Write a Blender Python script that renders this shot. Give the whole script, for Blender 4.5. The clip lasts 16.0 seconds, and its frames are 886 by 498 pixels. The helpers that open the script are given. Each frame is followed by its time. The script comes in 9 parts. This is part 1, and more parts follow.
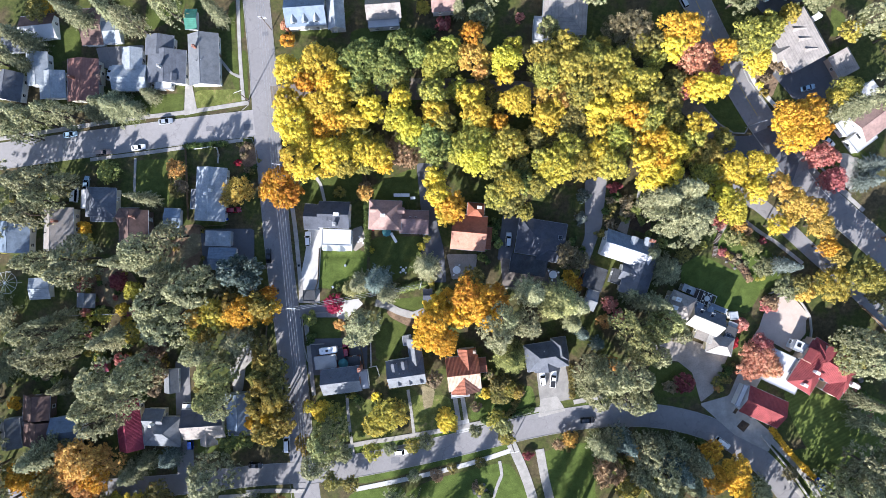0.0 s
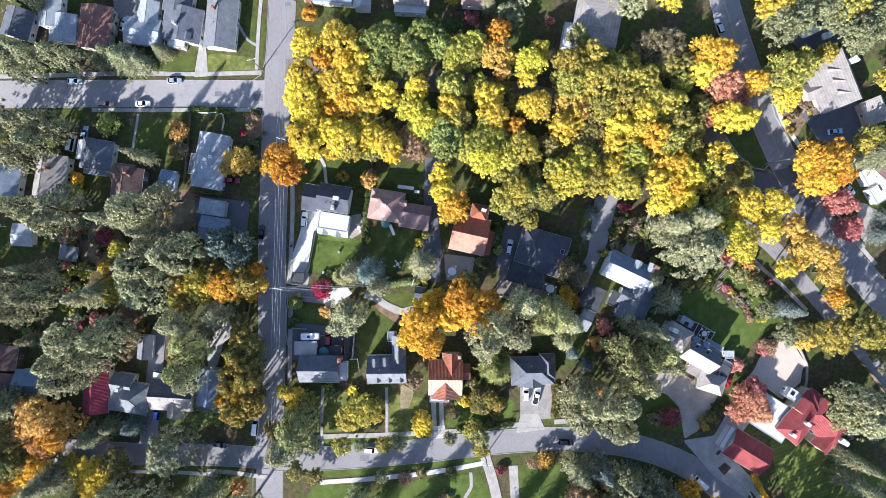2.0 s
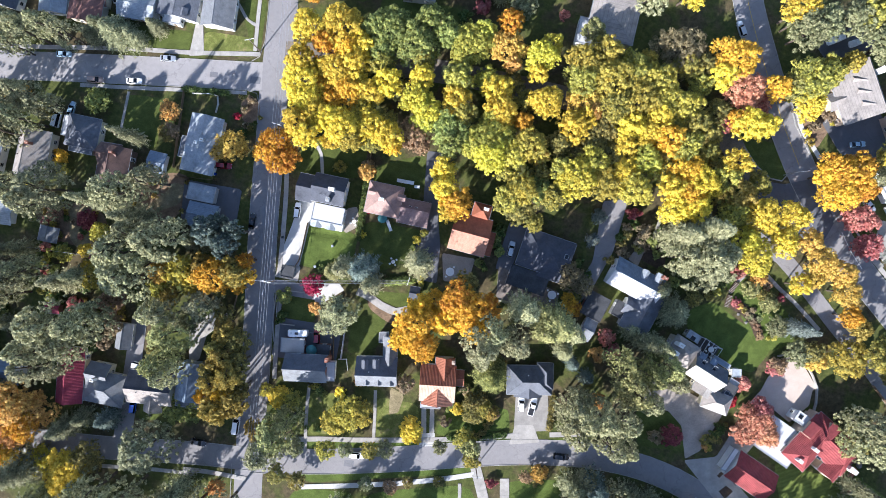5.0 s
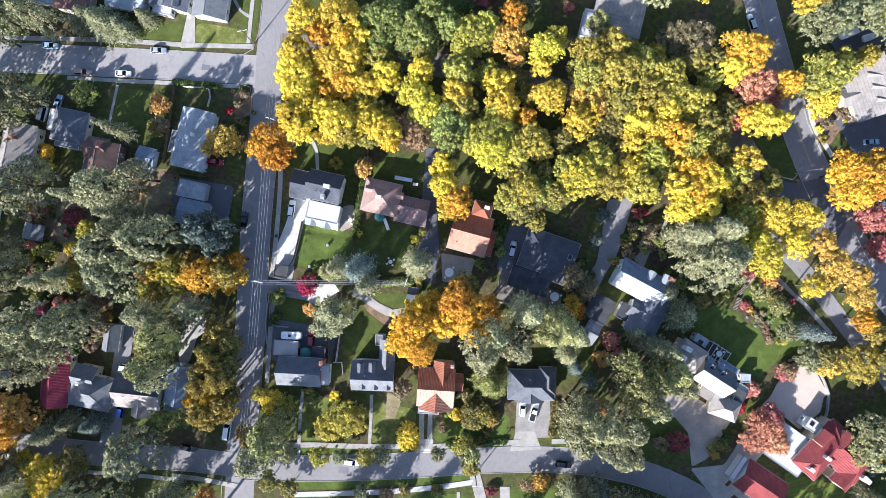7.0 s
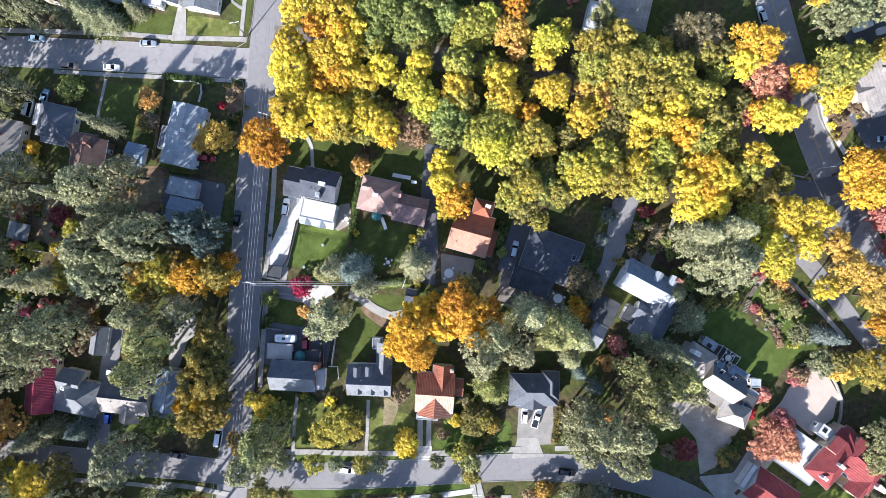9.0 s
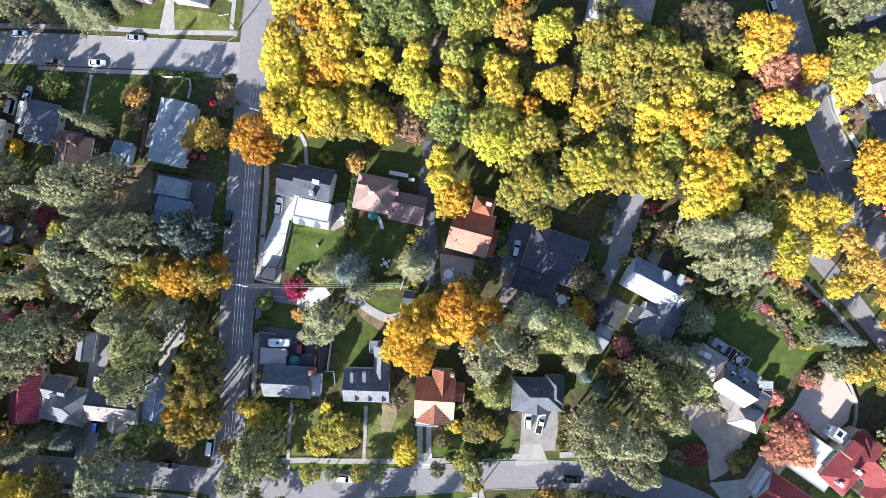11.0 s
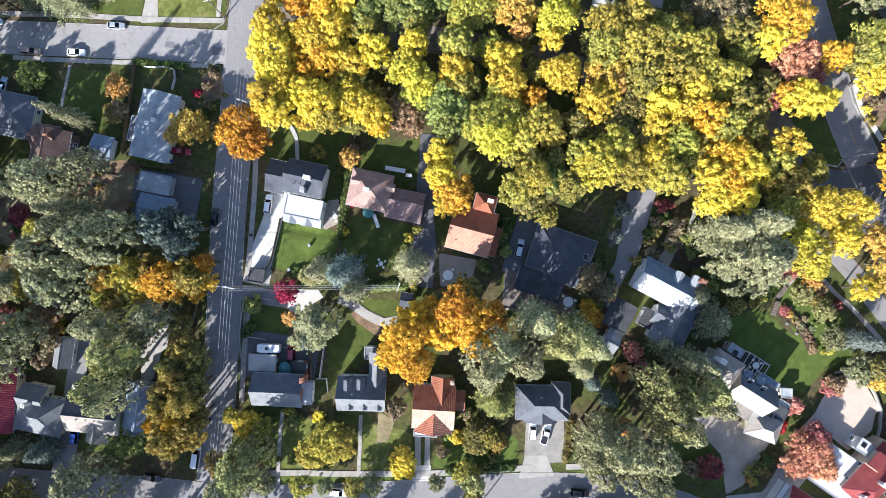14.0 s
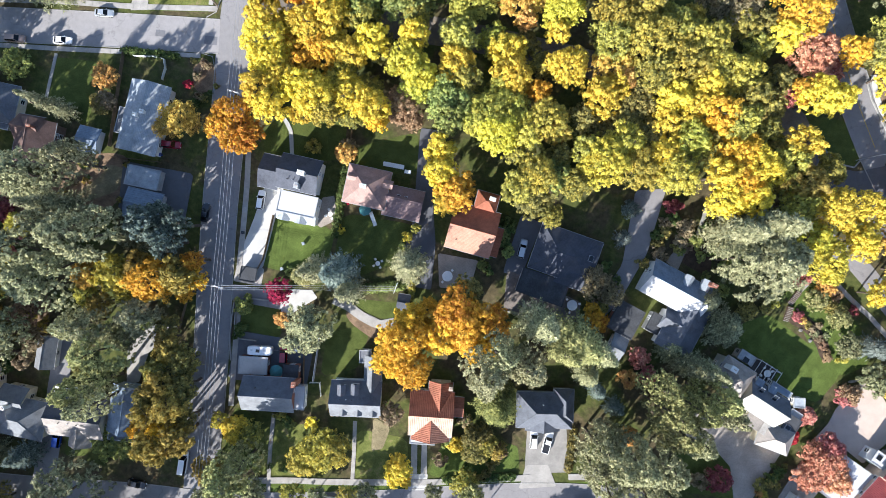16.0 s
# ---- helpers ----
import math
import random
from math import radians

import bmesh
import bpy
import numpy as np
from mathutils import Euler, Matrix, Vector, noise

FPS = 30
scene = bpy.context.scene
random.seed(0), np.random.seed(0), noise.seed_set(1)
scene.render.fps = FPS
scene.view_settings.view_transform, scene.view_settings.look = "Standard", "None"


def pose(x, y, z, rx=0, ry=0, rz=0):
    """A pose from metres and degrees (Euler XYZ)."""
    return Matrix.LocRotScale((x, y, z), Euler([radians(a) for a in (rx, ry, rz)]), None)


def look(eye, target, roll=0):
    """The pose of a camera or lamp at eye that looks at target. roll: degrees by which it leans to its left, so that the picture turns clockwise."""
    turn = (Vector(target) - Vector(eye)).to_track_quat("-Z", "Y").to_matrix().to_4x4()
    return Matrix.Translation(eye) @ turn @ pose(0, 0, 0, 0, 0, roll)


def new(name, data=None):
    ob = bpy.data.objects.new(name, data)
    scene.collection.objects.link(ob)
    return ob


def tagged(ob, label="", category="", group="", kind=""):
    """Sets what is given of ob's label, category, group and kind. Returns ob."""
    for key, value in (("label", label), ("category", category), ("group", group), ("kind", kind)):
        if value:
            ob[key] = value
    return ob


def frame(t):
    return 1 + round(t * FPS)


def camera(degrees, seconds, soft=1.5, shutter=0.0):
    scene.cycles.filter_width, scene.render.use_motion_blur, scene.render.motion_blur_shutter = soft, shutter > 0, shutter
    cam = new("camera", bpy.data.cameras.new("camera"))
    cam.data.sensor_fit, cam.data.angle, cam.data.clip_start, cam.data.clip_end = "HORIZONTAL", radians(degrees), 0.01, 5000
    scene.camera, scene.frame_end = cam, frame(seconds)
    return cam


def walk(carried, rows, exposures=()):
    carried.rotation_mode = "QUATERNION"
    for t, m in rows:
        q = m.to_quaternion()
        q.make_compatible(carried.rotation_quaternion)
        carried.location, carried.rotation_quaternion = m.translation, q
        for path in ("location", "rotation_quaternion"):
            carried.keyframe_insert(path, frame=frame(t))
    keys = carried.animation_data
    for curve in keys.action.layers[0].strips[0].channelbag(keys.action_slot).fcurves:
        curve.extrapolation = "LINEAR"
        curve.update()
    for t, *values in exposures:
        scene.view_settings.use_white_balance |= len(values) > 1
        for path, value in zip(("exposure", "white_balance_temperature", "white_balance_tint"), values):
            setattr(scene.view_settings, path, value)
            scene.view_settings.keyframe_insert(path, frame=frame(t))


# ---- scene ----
cam = camera(75, 16.0, soft=0.5)
walk(cam, [
    (0.0, pose(0.000, 0.000, 188.968, -0.300, 0.115, 0.000)),
    (0.5, pose(0.072, -0.090, 187.544, -0.274, 0.092, 1.810)),
    (1.0, pose(0.185, -0.288, 186.155, -0.254, 0.077, 3.829)),
    (1.5, pose(0.331, -0.465, 184.660, -0.225, 0.065, 5.842)),
    (2.0, pose(0.390, -0.590, 183.237, -0.194, 0.057, 7.379)),
    (2.5, pose(0.437, -0.727, 181.805, -0.172, 0.041, 8.411)),
    (3.0, pose(0.505, -0.805, 180.433, -0.156, 0.021, 9.062)),
    (3.5, pose(0.530, -0.865, 179.007, -0.148, 0.010, 9.479)),
    (4.0, pose(0.567, -0.919, 177.615, -0.144, 0.001, 9.770)),
    (6.5, pose(0.825, -1.337, 170.257, -0.051, -0.050, 10.222)),
    (7.0, pose(0.919, -1.390, 168.836, -0.030, -0.044, 10.280)),
    (7.5, pose(1.000, -1.439, 167.437, -0.010, -0.039, 10.352)),
    (8.0, pose(1.050, -1.465, 165.952, 0.011, -0.033, 10.386)),
    (8.5, pose(1.083, -1.521, 164.515, 0.034, -0.038, 10.365)),
    (9.0, pose(1.114, -1.596, 163.111, 0.058, -0.049, 10.321)),
    (11.5, pose(1.450, -1.813, 155.871, 0.131, -0.036, 9.833)),
    (12.0, pose(1.502, -1.931, 154.405, 0.156, -0.032, 9.771)),
    (12.5, pose(1.587, -1.990, 153.014, 0.186, -0.030, 9.746)),
    (13.0, pose(1.639, -2.042, 151.534, 0.219, -0.037, 9.739)),
    (13.5, pose(1.648, -2.078, 150.046, 0.247, -0.046, 9.774)),
    (14.0, pose(1.659, -2.146, 148.574, 0.266, -0.049, 9.842)),
    (14.5, pose(1.690, -2.138, 147.123, 0.278, -0.050, 9.913)),
    (15.0, pose(1.752, -2.122, 145.644, 0.277, -0.041, 10.046)),
    (15.5, pose(1.810, -2.097, 144.153, 0.262, -0.025, 10.241)),
    (16.0, pose(1.869, -2.047, 142.661, 0.242, -0.014, 10.430)),
], exposures=[(0, 1.42, 5900, 14), (6.5, 1.42, 5900, 14), (11.5, 1.42, 6000, 12.5), (16, 1.42, 6080, 11)])

# ---------------------------------------------------------------- light
world = bpy.data.worlds.new("world")
scene.world = world
world.use_nodes = True
sky = world.node_tree.nodes.new("ShaderNodeTexSky")
sky.sky_type, sky.sun_disc = "NISHITA", False
SUN_HEIGHT, SUN_FROM = 28.0, 208.0  # degrees above the horizon; compass bearing clockwise from +y
sky.sun_elevation, sky.sun_rotation = radians(SUN_HEIGHT), radians(SUN_FROM)
sky.air_density, sky.dust_density = 1.0, 0.6
world.node_tree.links.new(sky.outputs["Color"], world.node_tree.nodes["Background"].inputs["Color"])
world.node_tree.nodes["Background"].inputs["Strength"].default_value = 0.106
sun = new("sun", bpy.data.lights.new("sun", "SUN"))
sun.data.energy, sun.data.angle, sun.data.color = 5.0, radians(0.5), (1.0, 0.955, 0.87)
a, e = radians(SUN_FROM), radians(SUN_HEIGHT)
sun.matrix_basis = look((0, 0, 0), (-math.sin(a) * math.cos(e), -math.cos(a) * math.cos(e), -math.sin(e)))

# ---------------------------------------------------------------- materials
def nodes_of(name):
    m = bpy.data.materials.new(name)
    m.use_nodes = True
    nt = m.node_tree
    return m, nt, nt.nodes["Principled BSDF"]


def ramp(nt, fac, stops):
    r = nt.nodes.new("ShaderNodeValToRGB")
    els = r.color_ramp.elements
    while len(els) < len(stops):
        els.new(0.5)
    for e, (p, c) in zip(els, stops):
        e.position, e.color = p, (*c, 1)
    nt.links.new(fac, r.inputs["Fac"])
    return r.outputs["Color"]


def noise_fac(nt, scale, detail=4, rough=0.6, space="Object"):
    tc = nt.nodes.new("ShaderNodeTexCoord")
    n = nt.nodes.new("ShaderNodeTexNoise")
    n.inputs["Scale"].default_value, n.inputs["Detail"].default_value, n.inputs["Roughness"].default_value = scale, detail, rough
    if space == "World":
        g = nt.nodes.new("ShaderNodeNewGeometry")
        nt.links.new(g.outputs["Position"], n.inputs["Vector"])
    else:
        nt.links.new(tc.outputs[space], n.inputs["Vector"])
    return n.outputs["Fac"]


def mixed(nt, a, b, fac, mode="MIX"):
    mx = nt.nodes.new("ShaderNodeMix")
    mx.data_type, mx.blend_type = "RGBA", mode
    for sock, v in ((mx.inputs[0], fac), (mx.inputs[6], a), (mx.inputs[7], b)):
        if isinstance(v, (int, float)):
            sock.default_value = v
        elif isinstance(v, tuple):
            sock.default_value = (*v, 1)
        else:
            nt.links.new(v, sock)
    return mx.outputs[2]


def shade(c, k):
    return tuple(min(1.0, v * k) for v in c)


def surface(name, col, rough=0.85, coarse=0.35, fine=6.0, spread=0.35, bump=0.25, metal=0.0, alt=None, grain=0.5):
    """A matt surface: coarse stains, fine grain and relief, in world metres."""
    m, nt, b = nodes_of(name)
    c1 = ramp(nt, noise_fac(nt, coarse, 5, 0.65, "World"), [(0.3, shade(col, 1 - spread)), (0.52, col), (0.72, alt or shade(col, 1 + spread))])
    f = noise_fac(nt, fine, 3, 0.7, "World")
    c2 = ramp(nt, f, [(0.3, (1 - grain,) * 3), (0.7, (1.0,) * 3)])
    nt.links.new(mixed(nt, c1, c2, 0.8, "MULTIPLY"), b.inputs["Base Color"])
    b.inputs["Roughness"].default_value, b.inputs["Metallic"].default_value = rough, metal
    b.inputs["Specular IOR Level"].default_value = 0.3
    bp = nt.nodes.new("ShaderNodeBump")
    bp.inputs["Strength"].default_value, bp.inputs["Distance"].default_value = bump, 0.05
    nt.links.new(f, bp.inputs["Height"])
    nt.links.new(bp.outputs["Normal"], b.inputs["Normal"])
    return m


def roofing(name, col, course=0.3, tile=False):
    """Shingles or clay tiles: courses follow the height, with weathered patches."""
    m, nt, b = nodes_of(name)
    c1 = ramp(nt, noise_fac(nt, 0.5, 5, 0.7, "World"), [(0.3, shade(col, 0.72)), (0.5, col), (0.72, shade(col, 1.25))])
    g = nt.nodes.new("ShaderNodeNewGeometry")
    sep = nt.nodes.new("ShaderNodeSeparateXYZ")
    nt.links.new(g.outputs["Position"], sep.inputs[0])
    mul = nt.nodes.new("ShaderNodeMath")
    mul.operation = "MULTIPLY"
    mul.inputs[1].default_value = 1.0 / (course * 0.45)
    nt.links.new(sep.outputs["Z"], mul.inputs[0])
    fr = nt.nodes.new("ShaderNodeMath")
    fr.operation = "FRACT"
    nt.links.new(mul.outputs[0], fr.inputs[0])
    line = ramp(nt, fr.outputs[0], [(0.0, (0.6,) * 3), (0.25, (1, 1, 1)), (1.0, (0.93,) * 3)])
    f = noise_fac(nt, 5.0, 4, 0.8, "World")
    gr = ramp(nt, f, [(0.3, (0.6,) * 3), (0.7, (1, 1, 1))])
    c = mixed(nt, mixed(nt, c1, line, 0.7, "MULTIPLY"), gr, 0.7, "MULTIPLY")
    nt.links.new(c, b.inputs["Base Color"])
    b.inputs["Roughness"].default_value = 0.75 if tile else 0.9
    b.inputs["Specular IOR Level"].default_value = 0.25
    bp = nt.nodes.new("ShaderNodeBump")
    bp.inputs["Strength"].default_value, bp.inputs["Distance"].default_value = 0.5, 0.03
    nt.links.new(fr.outputs[0], bp.inputs["Height"])
    nt.links.new(bp.outputs["Normal"], b.inputs["Normal"])
    return m


def gloss(name, col, rough=0.25, metal=0.0, coat=0.0):
    m, nt, b = nodes_of(name)
    f = noise_fac(nt, 3.0, 3)
    nt.links.new(ramp(nt, f, [(0.3, shade(col, 0.9)), (0.7, col)]), b.inputs["Base Color"])
    b.inputs["Roughness"].default_value, b.inputs["Metallic"].default_value = rough, metal
    b.inputs["Coat Weight"].default_value = coat
    return m


def foliage(name, cols, through_light=0.3, patch=0.5, leaf=0.44, cut=0.66, contrast=(0.72, 1.25)):
    """Leaves in small clusters: colour varies cluster by cluster, bough by bough and tree by tree."""
    m, nt, b = nodes_of(name)
    nt.nodes.remove(b)
    g = nt.nodes.new("ShaderNodeNewGeometry")
    oi = nt.nodes.new("ShaderNodeObjectInfo")
    cell = nt.nodes.new("ShaderNodeTexVoronoi")
    cell.inputs["Scale"].default_value = 1.0 / leaf
    nt.links.new(g.outputs["Position"], cell.inputs["Vector"])
    sep = nt.nodes.new("ShaderNodeSeparateColor")
    nt.links.new(cell.outputs["Color"], sep.inputs[0])

    def math_node(op, x, y, z=None):
        k = nt.nodes.new("ShaderNodeMath")
        k.operation = op
        for sock, v in zip(k.inputs, (x, y, z)):
            if isinstance(v, (int, float)):
                sock.default_value = v
            elif v is not None:
                nt.links.new(v, sock)
        return k.outputs[0]

    f = math_node("MULTIPLY_ADD", g.outputs["Random Per Island"], 0.4, noise_fac(nt, patch, 2, 0.5, "World"))
    f = math_node("MULTIPLY_ADD", sep.outputs[0], 0.4, f)
    f = math_node("SUBTRACT", f, 0.4)
    c = ramp(nt, f, [(0.15, cols[0]), (0.5, cols[1]), (0.85, cols[2])])
    c = mixed(nt, c, ramp(nt, sep.outputs[1], [(0.0, (contrast[0],) * 3), (1.0, (contrast[1],) * 3)]), 1.0, "MULTIPLY")
    hsv = nt.nodes.new("ShaderNodeHueSaturation")
    nt.links.new(c, hsv.inputs["Color"])
    for sock, low, high in (("Value", 0.88, 1.15), ("Hue", 0.488, 0.511)):
        mr = nt.nodes.new("ShaderNodeMapRange")
        mr.inputs["To Min"].default_value, mr.inputs["To Max"].default_value = low, high
        nt.links.new(oi.outputs["Random"], mr.inputs["Value"])
        nt.links.new(mr.outputs[0], hsv.inputs[sock])
    tilt = nt.nodes.new("ShaderNodeVectorMath")
    tilt.operation = "SUBTRACT"
    tilt.inputs[1].default_value = (0.5, 0.5, 0.5)
    nt.links.new(cell.outputs["Color"], tilt.inputs[0])
    lean = nt.nodes.new("ShaderNodeVectorMath")
    lean.operation = "MULTIPLY_ADD"
    lean.inputs[1].default_value = (0.8, 0.8, 0.8)
    nt.links.new(tilt.outputs[0], lean.inputs[0])
    nt.links.new(g.outputs["Normal"], lean.inputs[2])
    unit_n = nt.nodes.new("ShaderNodeVectorMath")
    unit_n.operation = "NORMALIZE"
    nt.links.new(lean.outputs[0], unit_n.inputs[0])
    d = nt.nodes.new("ShaderNodeBsdfPrincipled")
    d.inputs["Roughness"].default_value = 0.6
    d.inputs["Specular IOR Level"].default_value = 0.08
    t = nt.nodes.new("ShaderNodeBsdfTranslucent")
    for n in (d.inputs["Base Color"], t.inputs["Color"]):
        nt.links.new(hsv.outputs["Color"], n)
    for n in (d.inputs["Normal"], t.inputs["Normal"]):
        nt.links.new(unit_n.outputs[0], n)
    mx = nt.nodes.new("ShaderNodeMixShader")
    mx.inputs[0].default_value = through_light
    nt.links.new(d.outputs[0], mx.inputs[1])
    nt.links.new(t.outputs[0], mx.inputs[2])
    edge = math_node("LESS_THAN", cell.outputs["Distance"], cut)
    gap = nt.nodes.new("ShaderNodeBsdfTransparent")
    spray = nt.nodes.new("ShaderNodeMixShader")
    nt.links.new(edge, spray.inputs[0])
    nt.links.new(gap.outputs[0], spray.inputs[1])
    nt.links.new(mx.outputs[0], spray.inputs[2])
    nt.links.new(spray.outputs[0], nt.nodes["Material Output"].inputs["Surface"])
    return m


def asphalt(name, col, crack=0.78):
    """Worn road surface: broad stains, fine aggregate and a net of thin cracks."""
    m, nt, b = nodes_of(name)
    big = ramp(nt, noise_fac(nt, 0.07, 5, 0.6, "World"), [(0.3, shade(col, 0.86)), (0.5, col), (0.7, shade(col, 1.12))])
    mid = ramp(nt, noise_fac(nt, 0.8, 4, 0.6, "World"), [(0.3, (0.9,) * 3), (0.6, (1.0,) * 3)])
    fine = noise_fac(nt, 12.0, 2, 0.6, "World")
    c = mixed(nt, mixed(nt, big, mid, 1.0, "MULTIPLY"), ramp(nt, fine, [(0.3, (0.86,) * 3), (0.7, (1.0,) * 3)]), 1.0, "MULTIPLY")
    g = nt.nodes.new("ShaderNodeNewGeometry")
    wob = nt.nodes.new("ShaderNodeTexNoise")
    wob.inputs["Scale"].default_value, wob.inputs["Detail"].default_value = 0.5, 3
    nt.links.new(g.outputs["Position"], wob.inputs["Vector"])
    add = nt.nodes.new("ShaderNodeVectorMath")
    add.operation = "MULTIPLY_ADD"
    add.inputs[1].default_value = (4.0, 4.0, 0.0)
    nt.links.new(wob.outputs["Color"], add.inputs[0])
    nt.links.new(g.outputs["Position"], add.inputs[2])
    net = nt.nodes.new("ShaderNodeTexVoronoi")
    net.feature = "DISTANCE_TO_EDGE"
    net.inputs["Scale"].default_value = 0.11
    nt.links.new(add.outputs[0], net.inputs["Vector"])
    line = ramp(nt, net.outputs["Distance"], [(0.0, (crack,) * 3), (0.014, (1.0,) * 3)])
    nt.links.new(mixed(nt, c, line, 1.0, "MULTIPLY"), b.inputs["Base Color"])
    b.inputs["Roughness"].default_value = 0.9
    b.inputs["Specular IOR Level"].default_value = 0.3
    bp = nt.nodes.new("ShaderNodeBump")
    bp.inputs["Strength"].default_value, bp.inputs["Distance"].default_value = 0.12, 0.02
    nt.links.new(fine, bp.inputs["Height"])
    nt.links.new(bp.outputs["Normal"], b.inputs["Normal"])
    return m


def ground_material():
    """Rough grass, bare soil and fallen leaves in drifts."""
    m, nt, b = nodes_of("ground_cover")
    big = noise_fac(nt, 0.09, 6, 0.62, "World")
    mid = noise_fac(nt, 0.7, 5, 0.7, "World")
    fine = noise_fac(nt, 7.0, 3, 0.8, "World")
    grass = ramp(nt, mid, [(0.3, (0.04, 0.05, 0.017)), (0.5, (0.072, 0.084, 0.025)), (0.7, (0.115, 0.12, 0.038))])
    soil = ramp(nt, mid, [(0.3, (0.05, 0.04, 0.025)), (0.55, (0.1, 0.075, 0.045)), (0.75, (0.17, 0.13, 0.08))])
    c = mixed(nt, grass, soil, ramp(nt, big, [(0.45, (0, 0, 0)), (0.57, (0.85,) * 3)]))
    leaf = ramp(nt, fine, [(0.66, (0, 0, 0)), (0.72, (1, 1, 1))])
    c = mixed(nt, c, (0.28, 0.17, 0.04), mixed(nt, leaf, ramp(nt, big, [(0.42, (0.1,) * 3), (0.6, (0.5,) * 3)]), 1.0, "MULTIPLY"))
    c = mixed(nt, c, ramp(nt, fine, [(0.25, (0.6,) * 3), (0.7, (1, 1, 1))]), 0.7, "MULTIPLY")
    nt.links.new(c, b.inputs["Base Color"])
    b.inputs["Roughness"].default_value = 0.95
    b.inputs["Specular IOR Level"].default_value = 0.1
    bp = nt.nodes.new("ShaderNodeBump")
    bp.inputs["Strength"].default_value, bp.inputs["Distance"].default_value = 0.6, 0.15
    nt.links.new(mid, bp.inputs["Height"])
    nt.links.new(bp.outputs["Normal"], b.inputs["Normal"])
    return m


def lawn_material(name, col, stripe=0.0, turn=0.0, dry=(0.16, 0.15, 0.05), dry_at=0.66):
    m, nt, b = nodes_of(name)
    mid = noise_fac(nt, 0.35, 6, 0.65, "World")
    fine = noise_fac(nt, 6.0, 3, 0.8, "World")
    c = ramp(nt, mid, [(0.3, shade(col, 0.7)), (0.5, col), (dry_at, shade(col, 1.25)), (dry_at + 0.12, dry)])
    c = mixed(nt, c, ramp(nt, fine, [(0.3, (0.4,) * 3), (0.5, (0.85,) * 3), (0.7, (1.25,) * 3)]), 0.85, "MULTIPLY")
    if stripe:
        g = nt.nodes.new("ShaderNodeNewGeometry")
        mp = nt.nodes.new("ShaderNodeMapping")
        mp.inputs["Rotation"].default_value[2] = radians(turn)
        nt.links.new(g.outputs["Position"], mp.inputs["Vector"])
        w = nt.nodes.new("ShaderNodeTexWave")
        w.inputs["Scale"].default_value = 0.314 / stripe
        w.inputs["Distortion"].default_value = 0.6
        nt.links.new(mp.outputs[0], w.inputs["Vector"])
        c = mixed(nt, c, ramp(nt, w.outputs["Fac"], [(0.3, (0.78,) * 3), (0.7, (1.0, 1.0, 1.0))]), 0.8, "MULTIPLY")
    nt.links.new(c, b.inputs["Base Color"])
    b.inputs["Roughness"].default_value = 0.95
    b.inputs["Specular IOR Level"].default_value = 0.1
    bp = nt.nodes.new("ShaderNodeBump")
    bp.inputs["Strength"].default_value, bp.inputs["Distance"].default_value = 0.5, 0.05
    nt.links.new(fine, bp.inputs["Height"])
    nt.links.new(bp.outputs["Normal"], b.inputs["Normal"])
    return m


GROUND = ground_material()
LAWN = lawn_material("mown_lawn", (0.08, 0.1, 0.026))
LAWN_GREEN = lawn_material("watered_lawn", (0.086, 0.118, 0.028))
DRY_GRASS = lawn_material("dry_grass", (0.23, 0.19, 0.11), dry=(0.34, 0.26, 0.17), dry_at=0.58)
LAWN_DRY = lawn_material("dry_lawn", (0.125, 0.14, 0.038), dry=(0.25, 0.2, 0.1), dry_at=0.55)
LAWN_STRIPED = lawn_material("striped_lawn", (0.132, 0.165, 0.041), stripe=1.2, turn=62)
ASPHALT = asphalt("old_asphalt", (0.232, 0.221, 0.222))
# dark tone that on most yards paints shade onto ordinary asphalt
ASPHALT_DARK_SHADE = asphalt("dark_asphalt_and_shade", (0.115, 0.117, 0.13), 0.85)
ASPHALT_LITTER = surface("leaf_strewn_asphalt", (0.2, 0.17, 0.14), 0.9, 0.5, 5.0, 0.3, 0.3, alt=(0.3, 0.23, 0.13))
PATCH = asphalt("asphalt_patch", (0.17, 0.168, 0.18), 0.8)
CONCRETE = surface("sidewalk_concrete", (0.335, 0.315, 0.29), 0.9, 0.4, 7.0, 0.22, 0.1, grain=0.2)
CONCRETE_PALE = surface("pale_concrete", (0.475, 0.46, 0.435), 0.85, 0.25, 7.0, 0.14, 0.08, grain=0.15)
KERB = surface("kerb_concrete", (0.34, 0.33, 0.31), 0.9, 0.5, 5.0, 0.3, 0.3)
SOIL = surface("bare_soil", (0.24, 0.16, 0.1), 0.95, 0.4, 5.0, 0.45, 0.8, grain=0.6)
MULCH = surface("garden_mulch", (0.09, 0.06, 0.04), 0.95, 0.8, 7.0, 0.4, 0.9, grain=0.6)
BOULDER = surface("grey_boulder", (0.2, 0.19, 0.175), 0.9, 1.2, 8.0, 0.35, 0.6, grain=0.5)
DRIVE = surface("worn_driveway_concrete", (0.255, 0.24, 0.222), 0.9, 0.4, 7.0, 0.22, 0.1, grain=0.2)
ASPHALT_PALE = asphalt("sun_bleached_asphalt", (0.285, 0.27, 0.268))
COURT = surface("tan_court_paving", (0.5, 0.41, 0.35), 0.85, 0.3, 5.0, 0.1, 0.1, grain=0.22)
PAVER = surface("tan_pavers", (0.37, 0.32, 0.275), 0.85, 0.3, 5.0, 0.2, 0.3)
DECK = surface("weathered_deck", (0.2, 0.17, 0.15), 0.8, 0.5, 6.0, 0.3, 0.4)
DECK_DARK = surface("dark_deck", (0.06, 0.052, 0.05), 0.8, 0.5, 6.0, 0.3, 0.2)
